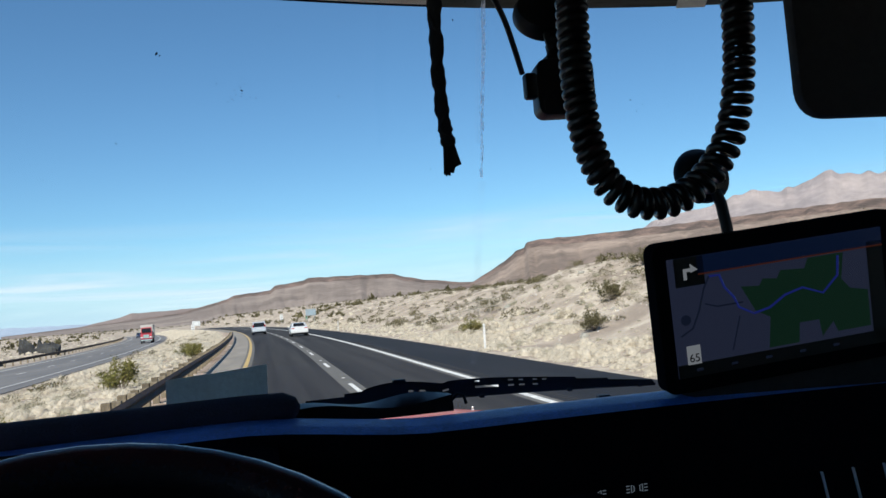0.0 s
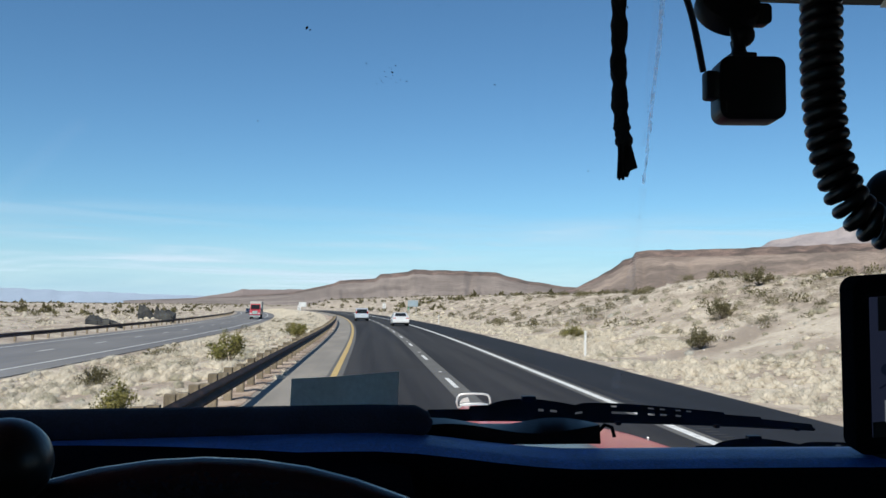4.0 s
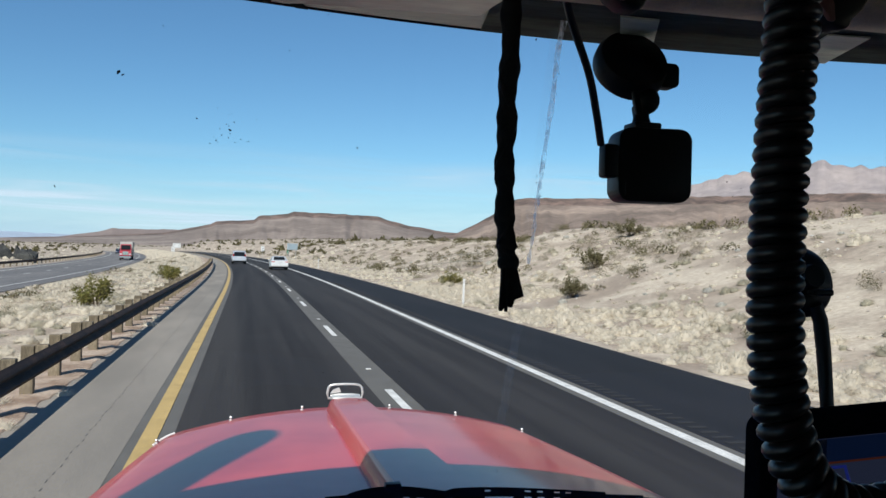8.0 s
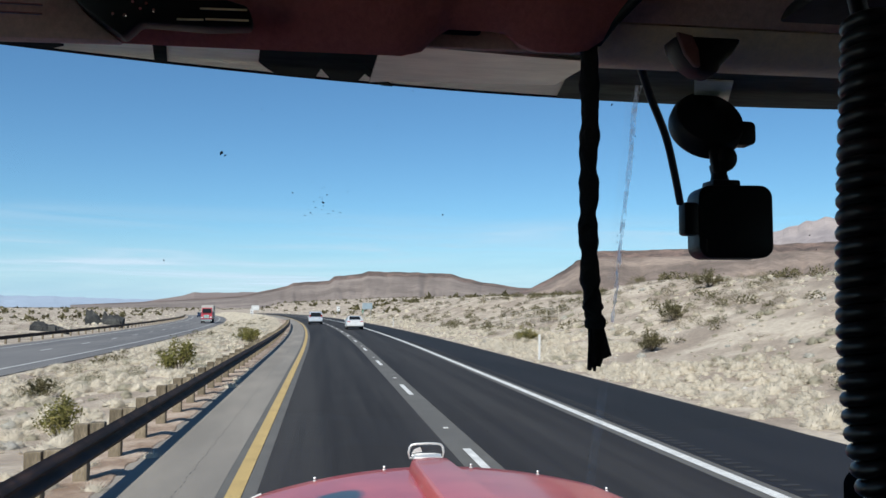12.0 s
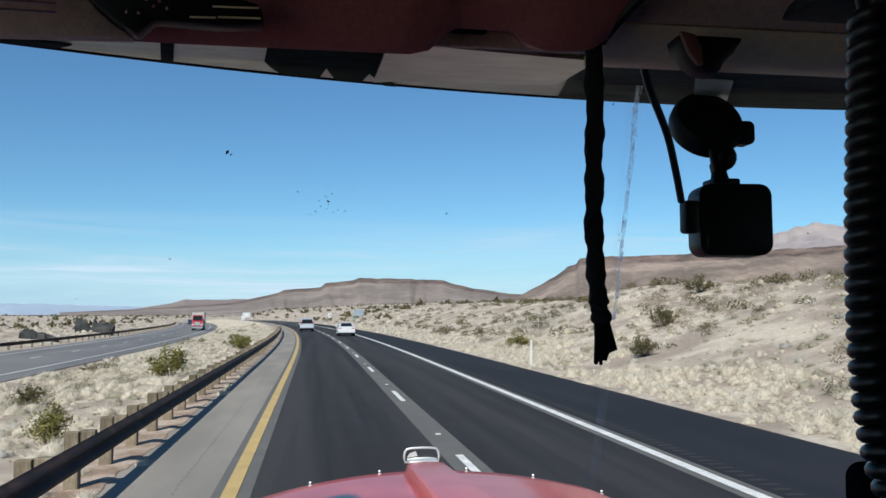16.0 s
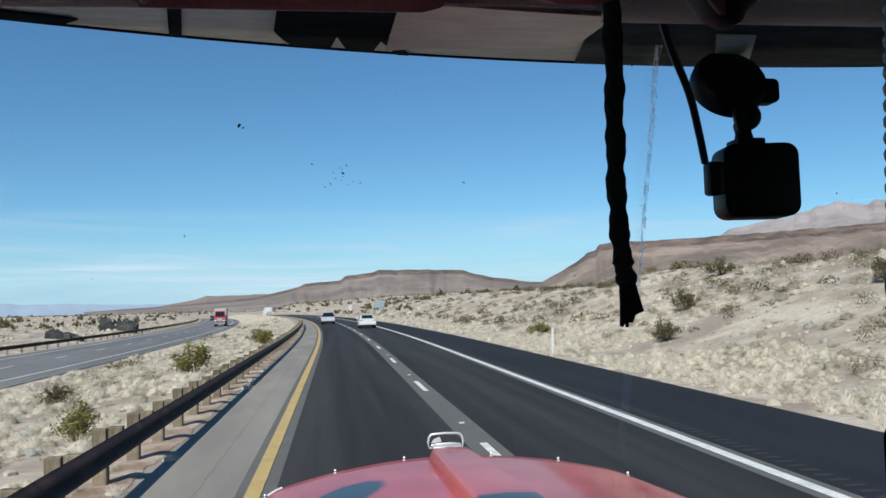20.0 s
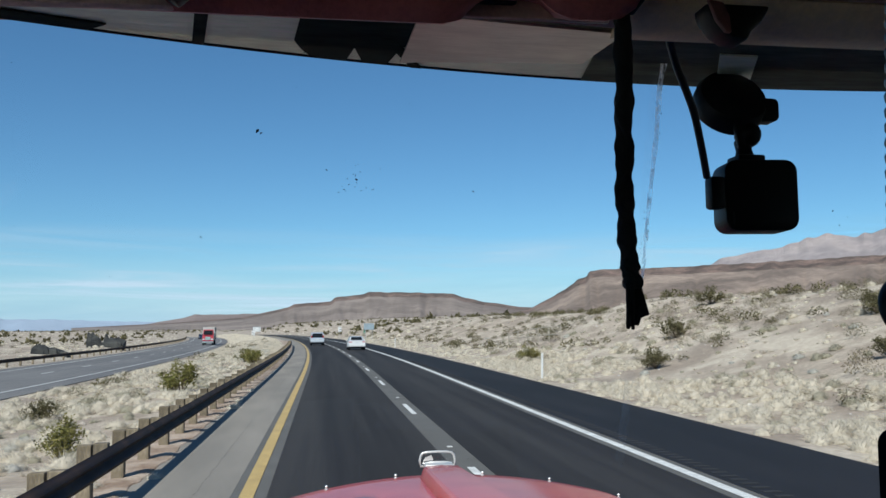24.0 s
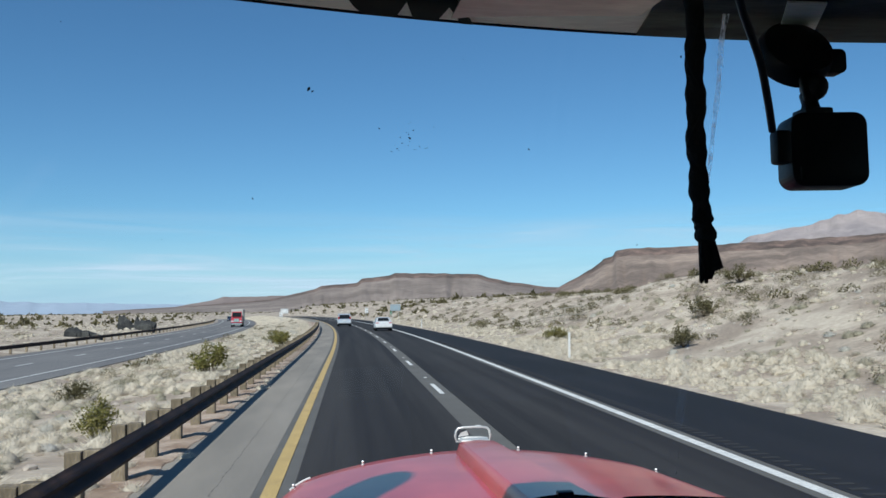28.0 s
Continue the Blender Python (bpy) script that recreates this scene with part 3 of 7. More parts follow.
def build_road():
    road = thing("road", "two-lane desert highway with dark asphalt lanes and grey shoulder", "road", kind="structure")
    part("shoulder", strip(-3.30, -1.62, 0.0, -14, 620, 0.10), "asphalt_grey", road, "sunlit worn grey shoulder")
    part("edge_seam", strip(-1.62, -1.12, -0.004, -14, 620, 0.10), "asphalt_band", road)
    part("lane", strip(-1.12, 1.80, 0.004, -14, 620, 0.10), "asphalt", road, "dark asphalt driving lane")
    part("joint_band", strip(1.80, 2.36, -0.003, -14, 620, 0.10), "asphalt_band", road, "lighter grey band under the lane dashes")
    part("lane", strip(2.36, 5.14, 0.004, -14, 620, 0.10), "asphalt", road, "dark asphalt driving lane")
    part("edge_seam", strip(5.14, 5.64, 0.0, -14, 620, 0.10), "asphalt_band", road)
    part("shoulder", strip(5.64, 8.7, 0.006, -14, 620, 0.10), "asphalt_fresh", road, "fresh black asphalt shoulder")
    part("yellow_line", strip(-1.50, -1.30, 0.007, -14, 620, 0.006), "yellow_paint", road, "worn yellow edge line")
    part("white_line", strip(5.30, 5.48, 0.009, -14, 620, 0.006), "white_paint", road, "white edge line")
    y = -1.5
    while y < 420:
        part("lane_dash", strip(2.03, 2.16, 0.007, y, y + 3.05, 0.006, 1.0), "white_paint", road)
        y += 11.9
    y = 4.0
    while y < 90:
        c = float(bend(y))
        part("road_stud", box(0.10, 0.10, 0.018, (c + 2.1, y, 0.008), 0.006), "white_paint", road)
        y += 11.9
    rumble = bmesh.new()
    for k in range(180):
        y = 2 + k * 0.32
        c = float(bend(y))
        box(0.26, 0.10, 0.008, (c + 5.88, y, 0.009), bm=rumble)
    tagged(part("rumble_strip", rumble, "asphalt_rumble", road), kind="stuff")
    cracks = bmesh.new()
    for k in range(170):
        y = 2 + k * 0.30
        c = float(bend(y))
        box(0.010, 0.11, 0.003, (c - 2.15 + 0.012 * math.sin(k * 1.7), y, 0.003), bm=cracks)
    tagged(part("seam_dots", cracks, "asphalt_band", road), kind="stuff")

    other = thing("opposite_road", "faded grey asphalt carriageway across the median", "road", kind="structure")
    part("carriageway", strip(-27.7, -15.9, -1.0, -14, 640, 0.12), "asphalt_far", other)
    part("white_line", strip(-17.7, -17.56, -0.992, -14, 640, 0.006), "white_paint", other)
    part("yellow_line", strip(-26.1, -25.96, -0.992, -14, 640, 0.006), "white_paint", other)
    y = 20.0
    while y < 400:
        part("lane_dash", strip(-21.9, -21.75, -0.992, y, y + 3.05, 0.006, 1.0), "white_paint", other)
        y += 12.2
    dirt = strip(8.7, 9.3, -0.035, -14, 620, 0.10)
    tagged(part("gravel_verge", dirt, "soil"), "pale gravel verge beside the black shoulder", "verge", kind="structure")
    # ragged brown dirt washed over the edge of the grey shoulder, under the rail
    rows = []
    for k in range(900):
        y = -12 + 0.2 * k
        c = float(bend(y))
        edge = -3.11 + 0.10 * (float(soft_noise(y * 1.1, 3.0, 5)) - 0.5) + 0.09 * (float(soft_noise(y * 4.0, 7.0, 6)) - 0.5)
        rows.append([(c - 4.6, y, -0.10), (c - 3.75, y, 0.006), (c + edge - 0.12, y, 0.020), (c + edge - 0.03, y, 0.016), (c + edge, y, -0.01)])
    tagged(part("dirt_edge", sheet(rows), "edge_dirt"), "brown dirt and gravel washed under the guard rail", "verge", kind="structure")


build_road()

# ---- guard rails ----


def rail_profile():
    """The folded section of a W-beam, from its foot to its top: offset towards traffic, height."""
    pts = []
    for k in range(17):
        a = k / 16
        pts.append((0.04 * (1 - math.cos(a * 4 * math.pi)), (a - 0.5) * 0.34))
    return pts


def build_guardrail(d, y0, y1, spacing, face, height, label, z0=0.0):
    rail = thing("guardrail", label, "guard rail")
    prof = rail_profile()
    y = y0
    while y < y1:
        rows = []
        for k in range(5):
            yy = y + (spacing * 2) * k / 4 + (0.03 if k == 4 else 0)
            c = float(bend(yy))
            rows.append([(c + d + face * (0.02 + o), yy, z0 + height + h) for o, h in prof])
        beam = solid(sheet(rows), 0.008)
        part("rail_beam", beam, "rust_steel", rail, "rust-dark folded steel beam", smooth=40)
        y += spacing * 2
    rng = random.Random(int(-d * 10))
    y = y0 + 0.3
    post_me = mesh_of(box(0.19, 0.16, 1.05, (0, 0, 0), 0.012), "post")
    block_me = mesh_of(box(0.19, 0.15, 0.34, (0, 0, 0), 0.012), "block")
    while y < y1:
        c = float(bend(y))
        tilt = rng.uniform(-1.5, 1.5)
        lift = rng.uniform(-0.03, 0.03)
        p = part("post", post_me, "post_wood", rail)
        p.matrix_world = pose(c + d - face * 0.30, y, z0 + height - 0.36 + lift, tilt, tilt, rng.uniform(-3, 3))
        b = part("block", block_me, "post_wood", rail)
        b.matrix_world = pose(c + d - face * 0.095, y, z0 + height + 0.015 + lift, 0, 0, rng.uniform(-2, 2))
        y += spacing
    return rail


build_guardrail(-3.24, -4, 118, 1.905, 1, 0.58, "rust-dark steel guard rail on weathered wooden posts beside the grey shoulder")
build_guardrail(-28.7, 14, 330, 3.81, 1, 0.58, "dark steel guard rail along the far carriageway", -1.0)

# ---- mesas, ranges and clouds in the distance ----


def ridge(name, mat, profile, r0, r1, label, category, rough=0.12, cap=None, seed=1, back=400, gullies=14.0, cliff=0.85, steps=420):
    """A ridge seen from the road: profile gives elevation in degrees by bearing; r0 to r1 is its slope from foot to top."""
    az = np.linspace(profile[0][0], profile[-1][0], steps)
    el = np.interp(az, [p[0] for p in profile], [p[1] for p in profile])
    el = el + (soft_noise(az * 1.9, az * 0, seed) - 0.5) * rough * el + (soft_noise(az * 4.3, az * 0, seed + 1) - 0.5) * rough * 0.35 * np.minimum(el, 1)
    top = np.tan(np.radians(el)) * r1 + 2.3
    v = np.concatenate([np.linspace(0, 1, 30), [1.03, 1.3, 2.0]])
    rows = []
    for k, s in enumerate(v):
        wob = (soft_noise(az * gullies / 6, az * 0 + s * 1.5, seed + 2) - 0.5)
        fine = (soft_noise(az * gullies / 2, az * 0 + s * 9, seed + 3) - 0.5)
        rill = (soft_noise(az * gullies * 1.6, az * 0 + s * 14, seed + 4) - 0.5)
        if s <= 1:
            rise = np.where(s < 0.9, (s / 0.9) ** 1.35 * cliff, cliff + (s - 0.9) / 0.1 * (1 - cliff))
            r = r0 + (r1 - r0) * s + (wob * 0.20 + fine * 0.06 + rill * 0.03) * (r1 - r0) * (1 - 0.9 * s)
            z = top * rise * (1 + (wob * 0.18 + fine * 0.10) * (1 - s))
            z = z - 6 * (1 - s)
        else:
            r = r1 + (s - 1) * back
            z = top * (1.0 - 0.25 * (s - 1.03) * 0.4)
        a = np.radians(az)
        rows.append(np.stack([r * np.sin(a), r * np.cos(a), z], -1))
    verts = np.concatenate(rows)
    w = len(az)
    i = (np.arange(len(v) - 1)[:, None] * w + np.arange(w - 1)[None, :]).ravel()
    me = raw_mesh(name, verts, np.stack([i, i + 1, i + w + 1, i + w], -1).ravel(), 4)
    ob = part(name, me, mat)
    tagged(ob, label, category, kind="structure")
    if cap:
        me.materials.append(M[cap])
        index = np.zeros(len(me.polygons), np.int32)
        row = np.arange(len(me.polygons)) // (w - 1)
        index[row >= 26] = 1
        me.polygons.foreach_set("material_index", index)
    soft = (np.arange(len(me.polygons)) // (w - 1)) < 27
    me.polygons.foreach_set("use_smooth", soft)
    return ob


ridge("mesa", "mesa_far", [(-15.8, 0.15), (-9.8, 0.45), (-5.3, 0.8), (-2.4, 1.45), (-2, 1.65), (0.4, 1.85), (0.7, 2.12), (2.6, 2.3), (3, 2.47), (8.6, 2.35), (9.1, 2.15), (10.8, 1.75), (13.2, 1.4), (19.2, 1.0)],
      1500, 2500, "flat-topped reddish-brown mesa greyed for haze, with dark caprock", "mesa", 0.02, "mesa_cap", 3)
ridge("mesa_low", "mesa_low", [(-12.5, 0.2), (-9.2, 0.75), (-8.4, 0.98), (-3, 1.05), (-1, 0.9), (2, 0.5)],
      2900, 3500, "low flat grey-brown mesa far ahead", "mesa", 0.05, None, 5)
ridge("mesa_near", "mesa", [(6.3, 0.05), (10.8, 0.6), (13.8, 1.2), (15.5, 2.1), (16.9, 2.95), (17.1, 3.2), (17.7, 3.35), (17.9, 3.72), (18.6, 3.82), (23.3, 3.88), (31.3, 4.1), (39.3, 4.3), (51.3, 4.0), (61.3, 3.6)],
      1000, 1750, "long reddish-brown mesa with banded cliffs and gullies", "mesa", 0.018, "mesa_cap", 8)
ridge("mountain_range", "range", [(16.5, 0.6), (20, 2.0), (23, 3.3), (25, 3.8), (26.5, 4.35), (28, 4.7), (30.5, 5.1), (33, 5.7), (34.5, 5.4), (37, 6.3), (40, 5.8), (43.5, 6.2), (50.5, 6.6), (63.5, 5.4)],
      3000, 4300, "pinkish-grey desert mountains on the horizon, haze in their colour", "mountain range", 0.05, None, 12, 100, 9, 0.86)
# far hills wear their haze as a pale blue base colour
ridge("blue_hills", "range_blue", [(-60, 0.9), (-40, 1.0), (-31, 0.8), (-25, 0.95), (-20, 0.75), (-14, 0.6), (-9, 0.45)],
      4000, 4500, "mountains coloured pale blue for haze, far across the plain", "mountain range", 0.10, None, 17, 100, 8, 0.86)


def build_clouds():
    """Thin high streaks and a painted, glowing haze low over the horizon, behind all hills."""
    m = bpy.data.materials.new("cloud_and_horizon_haze")
    m.use_nodes = True
    nt = m.node_tree
    nt.nodes.clear()
    out, mixer = nt.nodes.new("ShaderNodeOutputMaterial"), nt.nodes.new("ShaderNodeMixShader")
    clear, glow = nt.nodes.new("ShaderNodeBsdfTransparent"), nt.nodes.new("ShaderNodeEmission")
    tex, mapping = nt.nodes.new("ShaderNodeTexCoord"), nt.nodes.new("ShaderNodeMapping")
    n1, n2 = nt.nodes.new("ShaderNodeTexNoise"), nt.nodes.new("ShaderNodeTexNoise")
    mapping.inputs["Rotation"].default_value = (0, radians(2.5), 0)
    mapping.inputs["Scale"].default_value = (0.00075, 0.00075, 0.011)
    n1.inputs["Scale"].default_value, n1.inputs["Detail"].default_value, n1.inputs["Distortion"].default_value = 1.0, 7, 0.6
    n2.inputs["Scale"].default_value, n2.inputs["Detail"].default_value = 0.35, 3
    r1, r2 = nt.nodes.new("ShaderNodeMapRange"), nt.nodes.new("ShaderNodeMapRange")
    for r, values in ((r1, (0.35, 0.66, 0, 1.0)), (r2, (0.25, 0.55, 0.15, 1))):
        for socket, value in zip(r.inputs[1:5], values):
            socket.default_value = value
    sep = nt.nodes.new("ShaderNodeSeparateXYZ")
    lo, hi = nt.nodes.new("ShaderNodeMapRange"), nt.nodes.new("ShaderNodeMapRange")
    for r, values in ((lo, (0, 120, 0.55, 1)), (hi, (330, 560, 1, 0))):
        for socket, value in zip(r.inputs[1:5], values):
            socket.default_value = value
    nt.links.new(tex.outputs["Object"], mapping.inputs[0])
    nt.links.new(tex.outputs["Object"], sep.inputs[0])
    for n in (n1, n2):
        nt.links.new(mapping.outputs[0], n.inputs["Vector"])
    nt.links.new(n1.outputs[0], r1.inputs[0])
    nt.links.new(n2.outputs[0], r2.inputs[0])
    nt.links.new(sep.outputs[2], lo.inputs[0])
    nt.links.new(sep.outputs[2], hi.inputs[0])
    value = r1.outputs[0]
    for other in (r2, lo, hi):
        mul = nt.nodes.new("ShaderNodeMath")
        mul.operation = "MULTIPLY"
        nt.links.new(value, mul.inputs[0])
        nt.links.new(other.outputs[0], mul.inputs[1])
        value = mul.outputs[0]
    # pale horizon haze, painted as a glow that fades upwards
    haze, most = nt.nodes.new("ShaderNodeMapRange"), nt.nodes.new("ShaderNodeMath")
    for socket, number in zip(haze.inputs[1:5], (0, 470, 0.93, 0)):
        socket.default_value = number
    nt.links.new(sep.outputs[2], haze.inputs[0])
    most.operation = "MAXIMUM"
    nt.links.new(value, most.inputs[0])
    nt.links.new(haze.outputs[0], most.inputs[1])
    pick = nt.nodes.new("ShaderNodeMix")
    pick.data_type = "RGBA"
    pick.inputs[6].default_value, pick.inputs[7].default_value = (0.47, 0.65, 0.80, 1), (0.70, 0.82, 0.90, 1)
    nt.links.new(value, pick.inputs[0])
    nt.links.new(pick.outputs[2], glow.inputs[0])
    value = most.outputs[0]
    glow.inputs[1].default_value = 0.71
    nt.links.new(value, mixer.inputs[0])
    nt.links.new(clear.outputs[0], mixer.inputs[1])
    nt.links.new(glow.outputs[0], mixer.inputs[2])
    nt.links.new(mixer.outputs[0], out.inputs[0])
    rows = [[(4650 * math.sin(radians(a)), 4650 * math.cos(radians(a)), z) for a in range(-60, 61, 3)] for z in (-20, 200, 400, 600)]
    me = mesh_of(sheet(rows), "backdrop")
    me.materials.append(m)
    ob = part("backdrop", me, "soil")
    ob.visible_shadow = False
    tagged(ob, "thin white streaks of high cloud and painted glowing haze low over the horizon", "cloud", kind="structure")


build_clouds()

# ---- desert plants and stones ----


def tuft_shape(rng, blades, spread, height, width, lean=1.0, clump=False):
    """Corner points of many thin blades (clump: small leaf faces filling a mound)."""
    tri = []
    for _ in range(blades):
        a, b = rng.uniform(0, 2 * math.pi), rng.uniform(0, 2 * math.pi)
        if clump:
            e = math.asin(rng.uniform(-0.05, 1))
            r = rng.uniform(0.3, 1.0) ** 0.6
            c = np.array([math.cos(a) * math.cos(e) * spread * r, math.sin(a) * math.cos(e) * spread * r, height * (0.12 + 0.88 * math.sin(e)) * r])
            u = np.array([math.cos(b), math.sin(b), rng.uniform(-0.4, 0.6)]) * width
            w = np.array([-math.sin(b) * 0.6, math.cos(b) * 0.6, rng.uniform(0.3, 1.2)]) * width
            tri += [c - u * 0.5, c + u * 0.5, c + w * rng.uniform(0.7, 1.3)]
        else:
            r = spread * 0.35 * math.sqrt(rng.random())
            base = np.array([math.cos(a) * r, math.sin(a) * r, -0.03])
            out = spread * rng.uniform(0.25, 1.0) * lean
            h = height * rng.uniform(0.55, 1.0) * math.sqrt(max(0.15, 1 - (out / spread) ** 2 * 0.75))
            tip = base + np.array([math.cos(a + rng.uniform(-0.6, 0.6)) * out, math.sin(a + rng.uniform(-0.6, 0.6)) * out, h])
            side = np.array([math.cos(b), math.sin(b), 0]) * width
            tri += [base - side, base + side, tip]
    return np.array(tri)


def mound_shape(rng, radius, height, rings, sides, fuzz, width, core=1.0):
    """A rounded bush: a soft uneven dome of packed twigs, with fine short tips standing out all over it. Points and triangles."""
    pts, tri = [], []
    lobes = [(rng.uniform(0, 2 * math.pi), rng.uniform(0.10, 0.34)) for _ in range(5)]

    def skin(a, e):
        s = 1 + sum(w * math.cos((n + 1) * (a - p) + 2.2 * e * (n % 2)) * math.cos(e) for n, (p, w) in enumerate(lobes)) * 0.42
        return s * 0.70

    for i in range(rings):
        e = math.pi / 2 * i / rings
        for k in range(sides):
            a = 2 * math.pi * (k + 0.5 * (i % 2)) / sides
            s = skin(a, e) * (1 + rng.uniform(-0.06, 0.06))
            lift = math.sin(e) ** 1.25 * height * (0.9 + rng.uniform(-0.06, 0.06))
            pts.append((math.cos(a) * math.cos(e) * radius * s * core, math.sin(a) * math.cos(e) * radius * s * core, lift * core - 0.03))
    pts.append((0, 0, height * 0.9 * core))
    for i in range(rings - 1):
        for k in range(sides):
            n = (k + 1) % sides
            a, b2, c, d = i * sides + k, i * sides + n, (i + 1) * sides + k, (i + 1) * sides + n
            tri += [(a, b2, d), (a, d, c)]
    for k in range(sides):
        tri.append(((rings - 1) * sides + k, (rings - 1) * sides + (k + 1) % sides, len(pts) - 1))
    for _ in range(fuzz):
        a, e = rng.uniform(0, 2 * math.pi), math.asin(rng.uniform(0.02, 1))
        r = skin(a, e)
        low, high = 0.70 * r, r * rng.uniform(0.95, 1.52)
        way = (math.cos(a) * math.cos(e) * radius, math.sin(a) * math.cos(e) * radius, math.sin(e) ** 1.25 * height)
        b = rng.uniform(0, 2 * math.pi)
        base = [v * low for v in way]
        tip = [way[0] * high + rng.uniform(-0.03, 0.03), way[1] * high + rng.uniform(-0.03, 0.03), way[2] * high + rng.uniform(0, 0.04)]
        tri.append((len(pts), len(pts) + 1, len(pts) + 2))
        pts += [(base[0] - math.cos(b) * width, base[1] - math.sin(b) * width, base[2]), (base[0] + math.cos(b) * width, base[1] + math.sin(b) * width, base[2]), tuple(tip)]
    return np.array(pts), np.array(tri)


def scatter(name, shapes, places, sizes, mat, label, category, seed):
    """Many alike plants or stones as one mesh."""
    rng = np.random.default_rng(seed)
    chunks, faces, count = [], [], 0
    pick = rng.integers(0, len(shapes), len(places))
    turn = rng.uniform(0, 2 * math.pi, len(places))
    tall = rng.uniform(0.75, 1.25, len(places))
    for s, shape in enumerate(shapes):
        pts, tri = shape if isinstance(shape, tuple) else (shape, np.arange(len(shape)).reshape(-1, 3))
        sel = np.nonzero(pick == s)[0]
        c, sn = np.cos(turn[sel])[:, None], np.sin(turn[sel])[:, None]
        x = pts[None, :, 0] * c - pts[None, :, 1] * sn
        y = pts[None, :, 0] * sn + pts[None, :, 1] * c
        z = pts[None, :, 2] * tall[sel][:, None] + x * 0
        v = np.stack([x, y, z], -1) * sizes[sel][:, None, None] + places[sel][:, None, :]
        chunks.append(v.reshape(-1, 3))
        faces.append((tri[None] + (np.arange(len(sel)) * len(pts))[:, None, None] + count).reshape(-1))
        count += len(sel) * len(pts)
    me = raw_mesh(name, np.concatenate(chunks), np.concatenate(faces), 3)
    ob = part(name, me, mat)
    return tagged(ob, label, category, kind="stuff")


def spots(seed, n, d0, d1, y0, y1, power=1.0, thin=None, patch=14.0):
    """Places on the ground between two lines along the road, in patches."""
    rng = np.random.default_rng(seed)
    d = rng.uniform(d0, d1, n * 3)
    y = y0 + (y1 - y0) * rng.random(n * 3) ** power
    keep = soft_noise(d / patch, y / patch, seed) + rng.uniform(-0.25, 0.25, n * 3) > 0.45
    d, y = d[keep][:n], y[keep][:n]
    return np.stack([d + bend(y), y, land(d, y)], -1)


rng_shape = random.Random(11)
GRASS_NEAR = [tuft_shape(rng_shape, 120, 0.42, 0.36, 0.006) for _ in range(5)]
GRASS_MID = [tuft_shape(rng_shape, 34, 0.5, 0.42, 0.03) for _ in range(5)]
PUFF_NEAR = [mound_shape(rng_shape, 0.50, 0.30, 3, 8, 250, 0.0070, 0.78) for _ in range(9)]
PUFF_MID = [mound_shape(rng_shape, 0.52, 0.28, 3, 6, 44, 0.018, 0.7) for _ in range(7)]
PUFF_FAR = [mound_shape(rng_shape, 0.55, 0.27, 3, 7, 8, 0.05) for _ in range(5)]
SHRUB_NEAR = [tuft_shape(rng_shape, 430, 0.6, 0.72, 0.044, clump=True) for _ in range(4)]
SHRUB_MID = [tuft_shape(rng_shape, 95, 0.6, 0.62, 0.115, clump=True) for _ in range(4)]
SHRUB_FAR = [tuft_shape(rng_shape, 14, 0.6, 0.65, 0.5, clump=True) for _ in range(4)]


def stone_shape(rng):
    bm = bmesh.new()
    bmesh.ops.create_icosphere(bm, subdivisions=1, radius=1)
    for v in bm.verts:
        v.co = v.co * rng.uniform(0.7, 1.15)
        v.co.z = v.co.z * 0.62 + 0.1
    pts = [np.array(v.co) for f in bm.faces for v in f.verts]
    bm.free()
    return np.array(pts)


STONES = [stone_shape(rng_shape) for _ in range(6)]


def grow(name, shapes, groups, lo, hi, mat, label, category, seed, bias=1.8):
    rng = np.random.default_rng(seed)
    places = np.concatenate([spots(seed * 31 + k, *g) for k, g in enumerate(groups)])
    scatter(name, shapes, places, lo + (hi - lo) * rng.random(len(places)) ** bias, mat, label, category, seed)


grow("dry_grass", GRASS_NEAR, [(110, 9.6, 22, 2, 44), (150, -15.2, -4.5, 3, 48)], 0.4, 0.8, "straw", "pale straw-coloured dry grass tufts beside the road", "grass", 1)
grow("dry_grass", GRASS_MID, [(420, 9.6, 60, 40, 150), (400, -15.2, -4.6, 40, 170), (400, -80, -30, 20, 170)], 0.5, 0.9, "straw", "pale straw-coloured dry grass tufts farther along the road", "grass", 2)
grow("dry_brush", PUFF_NEAR, [(760, 9.5, 15, 3, 60, 1.0, None, 5.0), (420, 14, 44, 6, 54, 1.0, None, 3.0), (900, -15.3, -4.6, 4, 52, 1.0, None, 4.0)], 0.36, 1.25, "brush_pale", "rounded pale tan dry brush on the verges", "brush", 3)
grow("dry_brush", PUFF_NEAR, [(330, 10, 44, 4, 60, 1.0, None, 4.0), (260, -15.3, -4.9, 6, 52)], 0.4, 1.1, "brush_grey", "rounded grey-green dry brush among the grass", "brush", 14)
grow("dry_brush", PUFF_MID, [(700, 9.5, 16, 46, 190, 1.0, None, 5.0), (260, 18, 95, 46, 190), (2600, -15.3, -4.6, 48, 200), (1300, -90, -30, 20, 200)], 0.5, 1.35, "brush_pale", "rounded pale tan dry brush across the slopes", "brush", 4)
grow("dry_brush", PUFF_MID, [(600, 10, 95, 46, 190), (400, -15.3, -4.9, 48, 200), (500, -90, -30, 20, 200)], 0.5, 1.2, "brush_grey", "rounded grey-green dry brush across the slopes", "brush", 15)
grow("dry_brush", PUFF_FAR, [(1500, 10, 260, 150, 620, 1.5), (3000, -300, -30.5, 120, 700, 1.5), (2200, -15.2, -4.7, 160, 420)], 0.6, 1.5, "brush_pale", "pale dry brush on the far slopes", "brush", 5)
